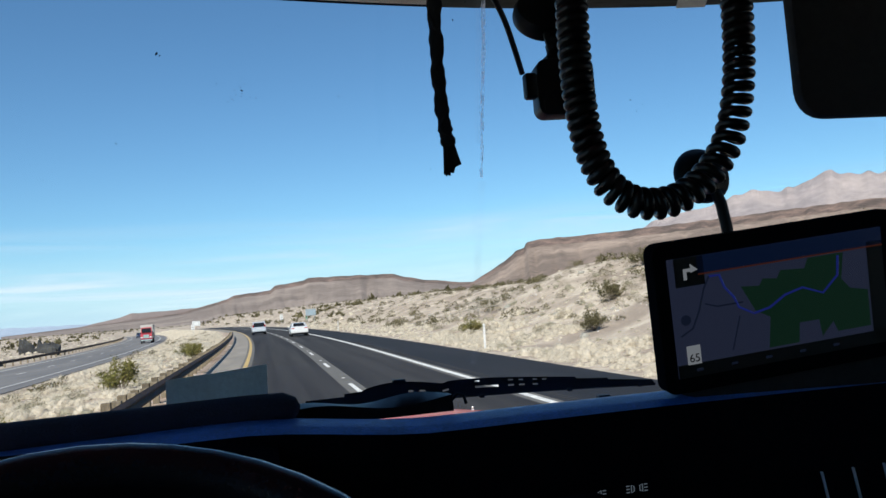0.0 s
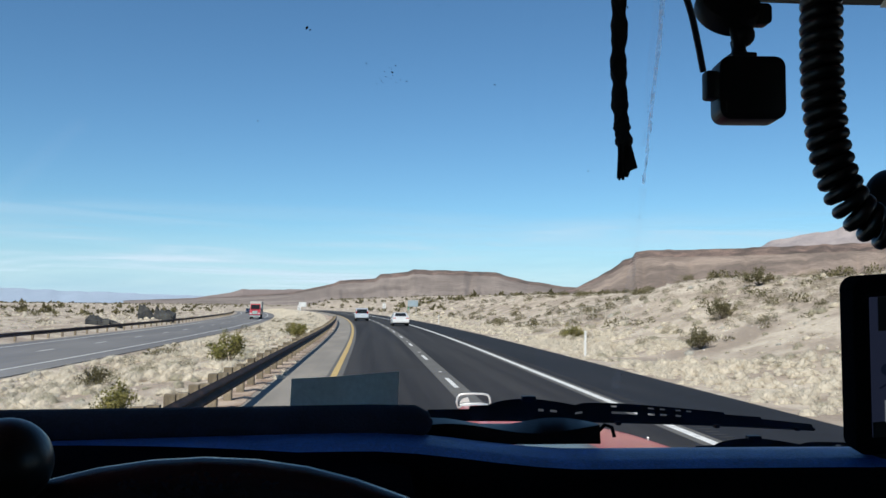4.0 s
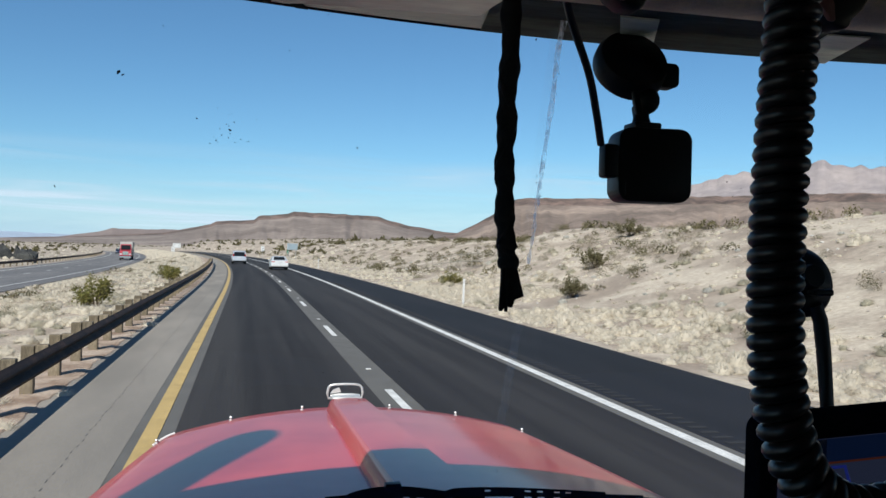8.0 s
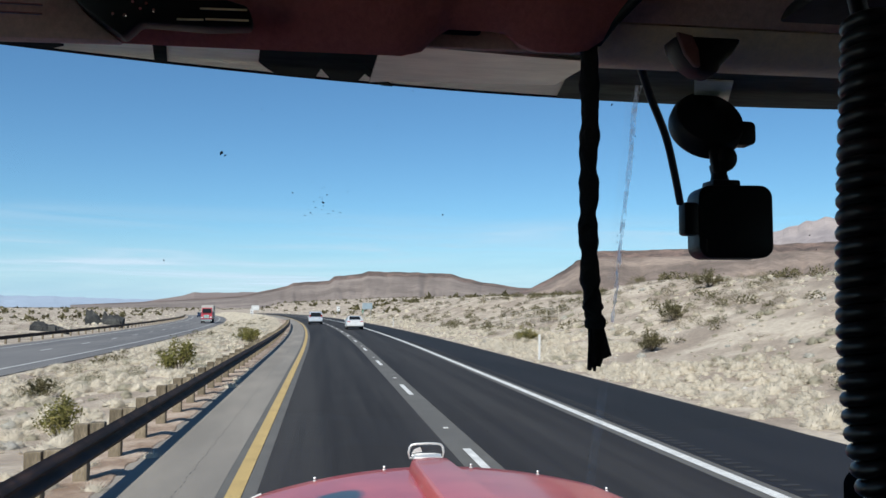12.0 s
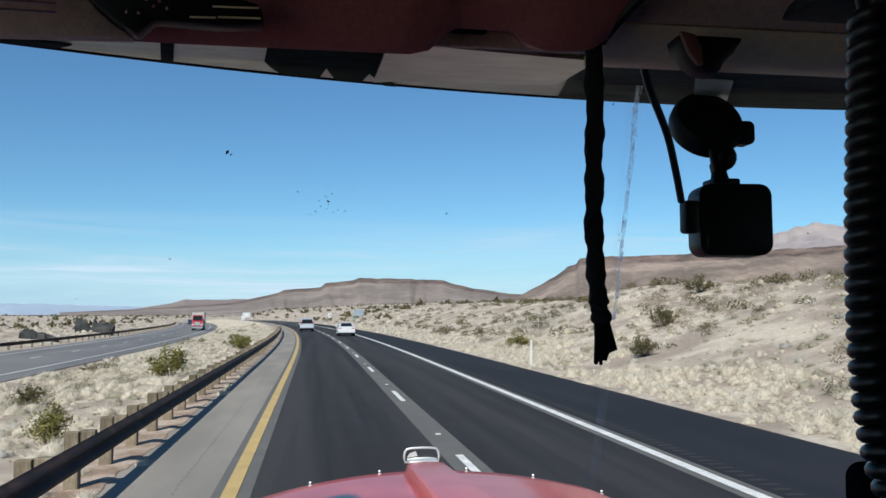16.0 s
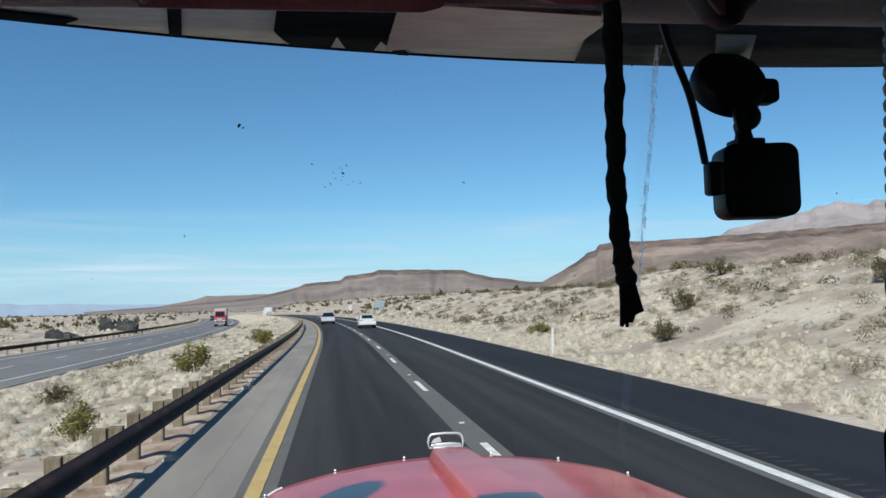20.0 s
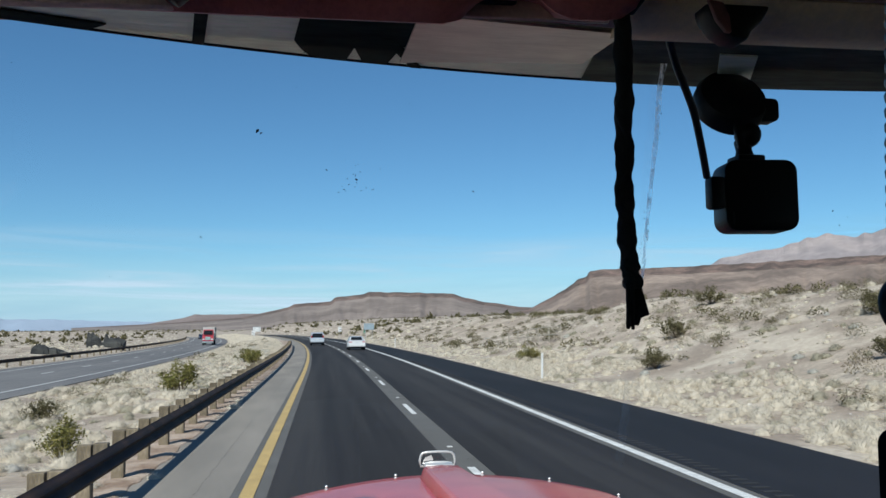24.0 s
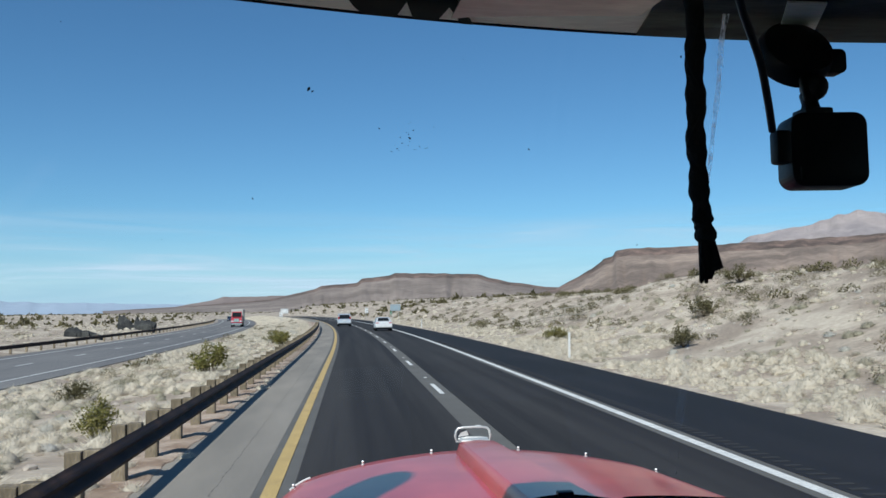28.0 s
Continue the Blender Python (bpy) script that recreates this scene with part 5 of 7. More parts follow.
def build_overhead():
    """The padded panel above the windscreen, seen from inside."""
    # rubber seal line under the panel
    pts = [(-0.85 + 1.7 * k / 24, -0.085 + 0.02 * math.cos(k / 24 * math.pi * 2), 2.553 + 0.012 * abs(k - 12) / 12) for k in range(25)]
    part("seal", tube(pts, 0.006, 8), "black_rubber", truck, "black rubber windscreen seal", smooth=60)

    # left, maroon part with a hand notch in its lower edge
    def low_edge(x):
        z = 2.516 + 0.010 * max(0, -x - 0.40)
        z += 0.018 * float(ramp(x, -0.262, -0.238)) * (1 - float(ramp(x, -0.200, -0.180)))
        z += 0.007 * float(ramp(x, -0.200, -0.175)) + 0.010 * float(ramp(x, -0.155, -0.135))
        return z

    rows = []
    def side(up):
        end = -0.140 + 0.80 * min(up, 0.09)
        return [-0.86 + (0.86 + end) * k / 74 for k in range(75)]

    xs = side(0.0)
    for back, up in ((0.030, 0.016), (0.012, 0.004), (0.0, 0.0), (-0.006, 0.004), (-0.022, 0.030), (-0.05, 0.075), (-0.16, 0.13), (-0.42, 0.20)):
        rows.append([(x, -0.135 + back + 0.03 * max(0, x + 0.2), low_edge(x) + up) for x in side(up)])
    panel = part("overhead_panel", solid(sheet(rows), 0.006), "liner", truck, "maroon padded overhead panel with a hand notch", smooth=45)
    part("notch_back", box(0.125, 0.004, 0.034, (-0.212, -0.1165, 2.5385), 0.001), "liner_grey", panel, "grey inner board seen through the notch")
    part("latch_recess", box(0.030, 0.008, 0.010, (-0.228, -0.121, 2.5345), 0.003), "black_plastic", panel, "small dark latch in the notch")
    part("latch_bar", box(0.034, 0.006, 0.005, (-0.198, -0.120, 2.5385), 0.002, (0, 12, 0)), "black_plastic", panel)
    part("piping", tube([(x, -0.138 + 0.03 * max(0, x + 0.2), low_edge(x) - 0.001) for x in xs], 0.0016, 6), "trim", panel, "pale edge piping", smooth=60)

    # added strip that blocks the bright gap seen through the notch
    part("header_backing", box(1.7, 0.03, 0.06, (0, -0.072, 2.582), 0.004), "black_rubber", truck, "added black strip darkening the gap behind the overhead panels")
    # right, grey-brown part
    def header(profile):
        rows = []
        for back, up in profile:
            start = -0.136 + 0.80 * min(max(up, 0.0), 0.09)
            rows.append([(start + (0.86 - start) * k / 40, -0.105 + back, 2.529 + up) for k in range(41)])
        return solid(sheet(rows), 0.006)

    trim = part("header_trim", header(((0.05, 0.012), (0.02, 0.0), (0.0, 0.0), (-0.012, 0.010), (-0.016, 0.015))), "trim", truck, "grey-brown moulded header trim", smooth=45)
    part("header_liner", header(((-0.0165, 0.0157), (-0.03, 0.034), (-0.05, 0.065), (-0.16, 0.12), (-0.42, 0.19))), "liner_grey", truck, "greyish maroon vinyl above the trim", smooth=45)
    part("seam", tube([(-0.139, -0.128, 2.526), (-0.133, -0.142, 2.535), (-0.114, -0.162, 2.555), (-0.080, -0.190, 2.598), (-0.066, -0.29, 2.65)], 0.0034, 8), "black_rubber", truck, "dark seam between the overhead panels", smooth=60)
    for x in (-0.071, 0.074):
        hook = [(-0.023, 2.541), (-0.020, 2.532), (-0.013, 2.523), (-0.005, 2.518), (0.006, 2.517), (0.008, 2.523), (0.016, 2.530), (0.023, 2.541)]
        bm = plate([(x + a, c) for a, c in hook], 0.022, "y", 0.003)
        clip = part("visor_clip", moved(bm, pose(0, -0.146, -0.013)), "black_plastic", trim, "dark hooked visor clip", smooth=40)
        # thin plate that carries the reddish light on the clip's left face
        cheek = [(-0.0235, 2.541), (-0.013, 2.539), (-0.009, 2.530), (-0.008, 2.519), (-0.012, 2.5195), (-0.018, 2.527)]
        part("cheek", moved(plate([(x + a, c) for a, c in cheek], 0.004, "y", 0.001), pose(0, -0.1505, -0.0125)), "clip_red_light", clip, "clip face coloured for the reddish light on it", smooth=40)
    flap = [(-0.051, 0.0), (-0.046, 0.009), (-0.034, 0.019), (-0.02, 0.04), (0.5, 0.045), (0.5, 0.0)]
    part("shelf_flap", moved(plate(flap, 0.05, "y", 0.003), pose(0.0, -0.240, 2.522)), "cab_dark", truck, "dark flap of the overhead shelf", smooth=40)
    # passenger's folded sun visor
    vis = moved(plate(rounded(0.40, 0.17, 0.028), 0.016, "y", 0.005), pose(0.422, -0.10, 2.448, 0, 0, 0))
    part("sun_visor", vis, "cab_dark", truck, "dark folded-down sun visor", smooth=40)
    # pens and cards strapped to the driver's visor
    pouch = [(-0.452, 2.531), (-0.387, 2.526), (-0.366, 2.527), (-0.355, 2.524), (-0.352, 2.518), (-0.353, 2.512), (-0.376, 2.5105), (-0.412, 2.512), (-0.421, 2.503), (-0.433, 2.511), (-0.443, 2.519)]
    pocket = part("visor_pocket", moved(plate(pouch, 0.014, "y", 0.002), pose(0, -0.170, 0)), "black_plastic", truck, "black visor pocket with pens", smooth=40)
    for x0, x1, z in ((-0.379, -0.354, 2.5178), (-0.391, -0.377, 2.5112), (-0.376, -0.353, 2.5120)):
        part("pen", tube([(x0, -0.1785, z), (x1, -0.1785, z + 0.0004)], 0.0006, 8), "trim", pocket, "thin pale pen", smooth=60)
    for x, z in ((-0.414, 2.5195), (-0.407, 2.519), (-0.410, 2.516), (-0.403, 2.5155), (-0.424, 2.5125), (-0.418, 2.512)):
        part("rivet", lathe([(0.0010, 0), (0.0008, 0.001)], 8, (x, -0.178, z), (90, 0, 0)), "chrome", pocket)
    lid = [(-0.462, 2.60), (-0.385, 2.60), (-0.352, 2.572), (-0.350, 2.556), (-0.372, 2.536), (-0.452, 2.5345)]
    part("rolled_sleeve", moved(plate(lid, 0.02, "y", 0.006), pose(0, -0.195, 0)), "black_cloth", truck, "black rolled cloth sleeve on the visor", smooth=40)
    strap = [(-0.462, 2.60), (-0.452, 2.531), (-0.443, 2.519), (-0.433, 2.511), (-0.423, 2.5035), (-0.55, 2.5015), (-0.60, 2.52), (-0.60, 2.60)]
    part("visor_flap", moved(plate(strap, 0.010, "y", 0.003), pose(0, -0.160, 0)), "liner_grey", truck, "grey fabric flap at the visor's end", smooth=40)
    for z in (2.5195, 2.5145):
        part("pen", tube([(-0.52, -0.168, z), (-0.463, -0.168, z - 0.0005)], 0.0007, 8), "chrome", pocket, "thin pale pen", smooth=60)


build_overhead()


def build_dash():
    # dash top and face across the cab; sky sheen and shade sit in their colours
    def crown(x):
        return 2.112 + 0.016 * (1 - float(ramp(x, -0.34, -0.16)))

    xs = [-0.88 + 1.76 * k / 60 for k in range(61)]

    def band(profile):
        return sheet([[(x, y, crown(x) + dz - 0.02 * x * x) for x in xs] for y, dz in profile])
    dash = part("dashboard", solid(band(((-0.1185, -0.008), (-0.128, -0.022), (-0.145, -0.09), (-0.20, -0.30), (-0.18, -0.8))), 0.008), "dash_face", truck, "vinyl dashboard darkened for shade, padded top coloured for blue sky sheen", smooth=50)
    part("dash_top", solid(band(((0.150, -0.085), (0.10, -0.050), (0.02, -0.024), (-0.05, -0.006), (-0.068, -0.001), (-0.085, 0.0), (-0.108, -0.003), (-0.1185, -0.008))), 0.008), "dash", dash, "padded dash top coloured for blue sky sheen", smooth=50)
    # hood over the gauges
    rows = []
    for i in range(25):
        u = i / 24
        x = -0.80 + 0.50 * u
        rise = math.sin(min(1, u * 1.0 + 0.0) * math.pi) ** 0.6 if 0 < u < 1 else 0.0
        rows.append([(x, -0.05, 2.105), (x, -0.12, 2.107 + 0.016 * rise), (x, -0.20, 2.108 + 0.018 * rise), (x, -0.245, 2.100 + 0.012 * rise), (x, -0.255, 2.06), (x, -0.22, 1.95)])
    part("gauge_hood", sheet(rows), "dash_face", dash, "padded hood over the gauges", smooth=60)
    # printed switch symbols with an added faint glow, and vent slats, on the dash face
    def icon(x, z, w):
        for k in range(3):
            part("switch_symbol", box(w * 0.5, 0.0006, 0.0008, (x + w * 0.5, -0.150, z + (k - 1) * 0.0026)), "icon", dash)
        part("switch_symbol", tube([(x, -0.150, z - 0.003), (x - w * 0.4, -0.150, z - 0.002), (x - w * 0.4, -0.150, z + 0.002), (x, -0.150, z + 0.003)], 0.0005, 5, closed=True), "icon", dash)
    icon(-0.042, 2.043, 0.006)
    icon(-0.015, 2.044, -0.006)
    icon(-0.005, 2.044, 0.006)
    for k in range(6):
        x = 0.157 + k * 0.031
        part("vent_slat", box(0.0016, 0.003, 0.034, (x, -0.164, 2.024), 0.0006, (0, -9, 0)), "vent_metal", dash, "thin bright vent slat")
    part("instrument_panel", box(0.80, 0.03, 0.60, (-0.46, -0.215, 1.76), 0.01), "dash_face", dash, "dark instrument panel")
    part("column_shroud", tube([(-0.425, -0.22, 1.86), (-0.425, -0.40, 1.965)], [0.07, 0.05], 20), "dash_face", dash, "dark steering column shroud", smooth=50)
    return dash


build_dash()


def build_steering_wheel():
    wheel = part("steering_wheel", tube([(0.2155 * math.cos(2 * math.pi * k / 56), 0.2155 * math.sin(2 * math.pi * k / 56), 0) for k in range(56)], 0.0145, 14, closed=True),
                 "wheel_rim", truck, "black steering wheel with a spinner knob", smooth=60)
    wheel.matrix_world = pose(-0.41, -0.45, 1.9725, 48, 0, 0)
    part("hub", lathe([(0.02, -0.08), (0.045, -0.06), (0.05, -0.035), (0.04, -0.025), (0.0, -0.024)][:4], 24), "black_plastic", wheel, smooth=50)
    for a in (200, 340, 270):
        c, s = math.cos(radians(a)), math.sin(radians(a))
        part("spoke", tube([(0.03 * c, 0.03 * s, -0.045), (0.1 * c, 0.1 * s, -0.035), (0.21 * c, 0.21 * s, 0)], [0.014, 0.012, 0.01], 10, flat=0.5), "black_plastic", wheel, smooth=60)
    knob = part("spinner_knob", lathe([(0.007, -0.012), (0.007, 0.0)] + [(0.0208 * math.sin(radians(a)), 0.018 - 0.0208 * math.cos(radians(a))) for a in range(20, 180, 10)] + [(0.001, 0.0388)], 24),
                "cord", wheel, "glossy black ball knob with a white spot", smooth=60)
    knob.matrix_basis = pose(-0.083, 0.205, 0.010, -30, 0, 20)


build_steering_wheel()


def build_wipers():
    lower_slots = ((0.354, 0.366), (0.381, 0.396), (0.438, 0.454), (0.521, 0.580), (0.605, 0.620), (0.633, 0.648), (0.669, 0.682))
    upper_slots = ((0.521, 0.533), (0.606, 0.619), (0.633, 0.645), (0.670, 0.682), (0.695, 0.707))

    def depth(u):
        # stepped rail, then two sprung arches and a stepped tip, in shares of the blade's length
        if u < 0.108:
            return 0.0225 - 0.045 * u
        if u < 0.20:
            return 0.0235 + 0.02 * (u - 0.108)
        if u < 0.245:
            return 0.032 + 0.06 * (u - 0.20)
        if u < 0.445:
            return 0.0365 + 0.013 * math.sin(math.pi * min(1.0, (u - 0.245) / 0.2) ** 0.8)
        if u < 0.785:
            v = (u - 0.445) / 0.34
            return 0.0405 - 0.010 * v + 0.0055 * math.sin(math.pi * v ** 0.6)
        if u < 0.872:
            return 0.026 - 0.035 * (u - 0.785)
        return 0.019 - 0.065 * (u - 0.872)

    def wiper(a, b, arm_from, arm_at):
        a, b = Vector(a), Vector(b)
        size = (b - a).length

        def at(u, share):
            p = a.lerp(b, u)
            return Vector((p.x, p.y + 0.004 * share, p.z + 0.005 * size * math.sin(math.pi * u) + size * depth(u) * share))

        # the rubber edge that rests on the glass
        us = [k / 40 for k in range(41)]
        w = part("wiper", solid(sheet([[at(u, 0.0) for u in us], [at(u, 0.16) for u in us], [at(u, 0.32) for u in us]]), 0.004), "black_rubber", truck, "black windscreen wiper with a slotted frame resting on the glass")
        # the frame with its slots
        cuts = sorted({0.004, 0.1075, 0.1085, 0.1995, 0.2005, 0.2445, 0.2455, 0.784, 0.7855, 0.8715, 0.8725, 0.994} | {round(0.004 + 0.99 * k / 66, 4) for k in range(67)} | {v for pair in lower_slots + upper_slots for v in pair})
        levels = (0.26, 0.47, 0.58, 0.80, 0.88, 1.0)
        bm = bmesh.new()
        grid = [[bm.verts.new(at(u, s) + Vector((0, -0.002, 0))) for s in levels] for u in cuts]
        for i in range(len(cuts) - 1):
            mid = (cuts[i] + cuts[i + 1]) / 2
            for k in range(len(levels) - 1):
                slots = lower_slots if k == 1 else upper_slots if k == 3 else ()
                if any(u0 < mid < u1 for u0, u1 in slots):
                    continue
                bm.faces.new((grid[i][k], grid[i + 1][k], grid[i + 1][k + 1], grid[i][k + 1]))
        part("bridge", solid(bm, 0.006), "black_rubber", w)
        p = at(0.333, 1.0)
        part("pivot_block", box(0.016, 0.010, 0.006, (p.x, p.y - 0.001, p.z), 0.0012), "black_plastic", w)
        for u in (0.535, 0.763, 0.954):
            p = at(u, 0.0)
            part("claw", box(0.006, 0.008, 0.004, (p.x, p.y - 0.001, p.z), 0.001), "black_plastic", w)
        p = at(arm_at, 0.2)
        part("wiper_arm", tube([arm_from, (p.x - 0.02, p.y + 0.018, p.z - 0.008), (p.x, p.y + 0.008, p.z)], [0.007, 0.006, 0.005], 10, flat=0.6), "black_plastic", w, "black wiper arm", smooth=50)

    wiper((-0.3183, 0.1966, 2.0973), (0.1846, 0.203, 2.0852), (-0.285, 0.235, 2.025), 0.2)
    wiper((-0.0606, 0.2053, 2.050), (0.4625, 0.2097, 2.039), (0.04, 0.24, 2.012), 0.22)
    part("washer_nozzle", lathe([(0.012, 0), (0.012, 0.012), (0.008, 0.02), (0.003, 0.024)], 16, (-0.075, 0.2206, 2.035)), "black_plastic", truck, "black washer jet at the cowl", smooth=50)


build_wipers()

# ---- loose things in the cab ----


def build_dash_things():
    # long padded roll on the dash and the papers behind it
    roll = [(-0.80, -0.085, 2.126), (-0.6, -0.078, 2.128), (-0.45, -0.074, 2.1295), (-0.33, -0.070, 2.131), (-0.293, -0.069, 2.131), (-0.284, -0.069, 2.130), (-0.280, -0.069, 2.1285)]
    ob = part("dash_cushion", tube(roll, [0.0135, 0.0145, 0.0145, 0.0145, 0.014, 0.010, 0.004], 16), "sheen_cloth", None, smooth=60)
    tagged(ob, "long black padded cushion lying on the dashboard", "cushion")
    sheet_bm = plate([(-0.392, 2.128), (-0.306, 2.130), (-0.305, 2.1695), (-0.352, 2.1655), (-0.391, 2.1635)], 0.0015, "y")
    ob = part("folded_paper", moved(sheet_bm, pose(0, -0.050, 0)), "paper")
    tagged(ob, "grey folded paper slip standing behind the cushion", "paper")
    rows = []
    for i in range(15):
        x = -0.30 + 0.16 * i / 14
        rows.append([(x, -0.055, 2.112), (x, -0.052, 2.124 + 0.004 * math.sin(i * 0.5)), (x, -0.03, 2.127 + 0.003 * math.sin(i * 0.7)), (x, 0.02, 2.118), (x, 0.03, 2.105)])
    ob = part("document_wallet", solid(sheet(rows), 0.002), "black_plastic", None, smooth=50)
    tagged(ob, "dark plastic document wallet lying on the dashboard", "wallet")
    part("pen_clip", tube([(-0.142, -0.045, 2.118), (-0.134, -0.046, 2.126), (-0.128, -0.046, 2.124), (-0.126, -0.046, 2.116)], 0.0016, 8), "black_plastic", ob, smooth=60)


build_dash_things()


def build_navigator():
    nav = thing("satellite_navigator", "black navigator with a dim map screen on the dashboard", "navigator", (0.131, -0.130, 2.182))
    nav.matrix_world = pose(0.148, -0.128, 2.187, 8, -4.5, -3)
    body = part("casing", moved(plate(rounded(0.247, 0.137, 0.010), 0.02, "y", 0.0015), pose(0.013, 0, 0)), "dash_face", nav, "black bezel", smooth=40)
    part("screen", box(0.212, 0.001, 0.108, (0.008, -0.001, 0.0)), "screen", nav, "dim lavender map screen")
    part("top_bar", box(0.184, 0.0006, 0.016, (0.022, -0.0019, 0.046)), "map_bar", nav)
    part("side_panel", box(0.016, 0.0006, 0.096, (0.106, -0.0019, -0.006)), "sign_black", nav, "dark strip of buttons at the screen's side")
    part("turn_panel", box(0.028, 0.0006, 0.026, (-0.078, -0.0019, 0.041)), "sign_black", nav)
    part("rule", box(0.184, 0.0006, 0.0012, (0.022, -0.0024, 0.0375)), "map_red", nav)
    part("foot_bar", box(0.212, 0.0006, 0.012, (0.008, -0.0019, -0.048)), "sign_black", nav)
    arrow = [(-0.004, -0.008), (-0.004, 0.002), (0.003, 0.002), (0.003, 0.006), (0.010, 0.0), (0.003, -0.006 + 0.004), (0.003, -0.001), (-0.001, -0.001), (-0.001, -0.008)]
    part("turn_arrow", moved(plate(arrow, 0.0005, "y"), pose(-0.080, -0.0028, 0.042)), "map_white", nav, "white right-turn arrow")
    forest = [(-0.030, 0.020), (-0.012, 0.018), (-0.008, 0.024), (0.006, 0.022), (0.010, 0.029), (0.034, 0.027), (0.038, 0.036), (0.074, 0.036), (0.070, 0.012), (0.078, 0.002), (0.096, -0.002), (0.096, -0.036), (0.062, -0.036), (0.058, -0.026),
              (0.046, -0.038), (0.044, -0.022), (0.024, -0.022), (0.022, -0.040), (-0.008, -0.040), (-0.004, -0.012), (-0.018, -0.004)]
    part("map_area", moved(plate(forest, 0.0004, "y"), pose(0, -0.0018, 0)), "map_green", nav, "dark green map area")

    def line(name, pts, r, mat):
        part(name, tube([(a, -0.0022, b) for a, b in pts], r, 6), mat, nav)
    line("route_line", [(-0.060, 0.034), (-0.050, 0.034), (-0.046, 0.022), (-0.038, 0.012), (-0.034, 0.002), (-0.020, -0.006), (-0.004, -0.003), (0.012, 0.006), (0.030, 0.010), (0.05, 0.002), (0.066, 0.016), (0.068, 0.034)], 0.0011, "map_blue")
    line("map_road", [(-0.092, -0.016), (-0.080, -0.010), (-0.072, 0.006), (-0.066, 0.024), (-0.060, 0.034)], 0.0008, "map_line")
    line("map_road", [(-0.066, 0.010), (-0.055, 0.006), (-0.030, 0.006)], 0.0008, "map_line")
    line("map_road", [(-0.034, -0.006), (-0.044, -0.036)], 0.0006, "map_line")
    part("limit_sign", box(0.013, 0.0006, 0.017, (-0.082, -0.0024, -0.034), 0), "map_white", nav, "small white limit plate")
    part("compass", lathe([(0.0048, 0), (0.0048, 0.0005)], 16, (-0.086, -0.0018, -0.002), (90, 0, 0)), "map_line", nav)
    curve = bpy.data.curves.new("limit_text", "FONT")
    curve.body, curve.size, curve.align_x, curve.align_y = "65", 0.0105, "CENTER", "CENTER"
    curve.extrude = 0.0002
    curve.materials.append(M["sign_black"])
    text = new("limit_text", curve)
    text.parent = nav
    text.matrix_basis = pose(-0.082, -0.0034, -0.037, 90, 0, 0)
    for k in range(5):
        part("status_bar_mark", box(0.006, 0.0005, 0.0022, (-0.078 + k * 0.034, -0.0026, -0.048)), "map_line", nav)
    # added block that keeps the gap under the navigator dark
    part("cradle", box(0.30, 0.030, 0.060, (0.059, 0.018, -0.070), 0.008), "cab_dark", nav, "added black block closing the gap below the navigator")
    # suction arm
    arm = thing("navigator_mount", "black suction mount holding the navigator to the windscreen", "mount")
    cup = (0.200, glass_y(2.333) - 0.012, 2.333)
    part("suction_cup", lathe([(0.0335, 0), (0.034, 0.004), (0.031, 0.009), (0.022, 0.015), (0.012, 0.020), (0.010, 0.026)], 32, (cup[0], cup[1] + 0.010, cup[2]), (75, 0, 0)), "black_plastic", arm, "round black suction cup", smooth=40)
    part("lock_lever", box(0.020, 0.012, 0.006, (cup[0] + 0.004, cup[1] - 0.018, cup[2] - 0.008), 0.002), "black_plastic", arm, "small glossy lever")
    neck = [(cup[0] + 0.006, cup[1] - 0.008, cup[2] - 0.020), (cup[0] + 0.012, cup[1] - 0.008, cup[2] - 0.034), (cup[0] + 0.016, cup[1] - 0.008, cup[2] - 0.060), (cup[0] + 0.017, cup[1] - 0.014, cup[2] - 0.115), (cup[0] + 0.012, -0.09, 2.19)]
    part("neck", tube(neck, 0.0066, 12), "black_plastic", arm, "thick bent neck", smooth=60)


build_navigator()


def smooth_path(pts, n):
    """A smooth curve through points (Catmull-Rom)."""
    p = [Vector(q) for q in pts]
    p = [p[0] * 2 - p[1]] + p + [p[-1] * 2 - p[-2]]
    out = []
    for i in range(1, len(p) - 2):
        for k in range(n):
            t = k / n
            a, b, c, d = p[i - 1], p[i], p[i + 1], p[i + 2]
            out.append(0.5 * ((2 * b) + (c - a) * t + (2 * a - 5 * b + 4 * c - d) * t * t + (3 * b - a - 3 * c + d) * t ** 3))
    out.append(p[-2])
    return out


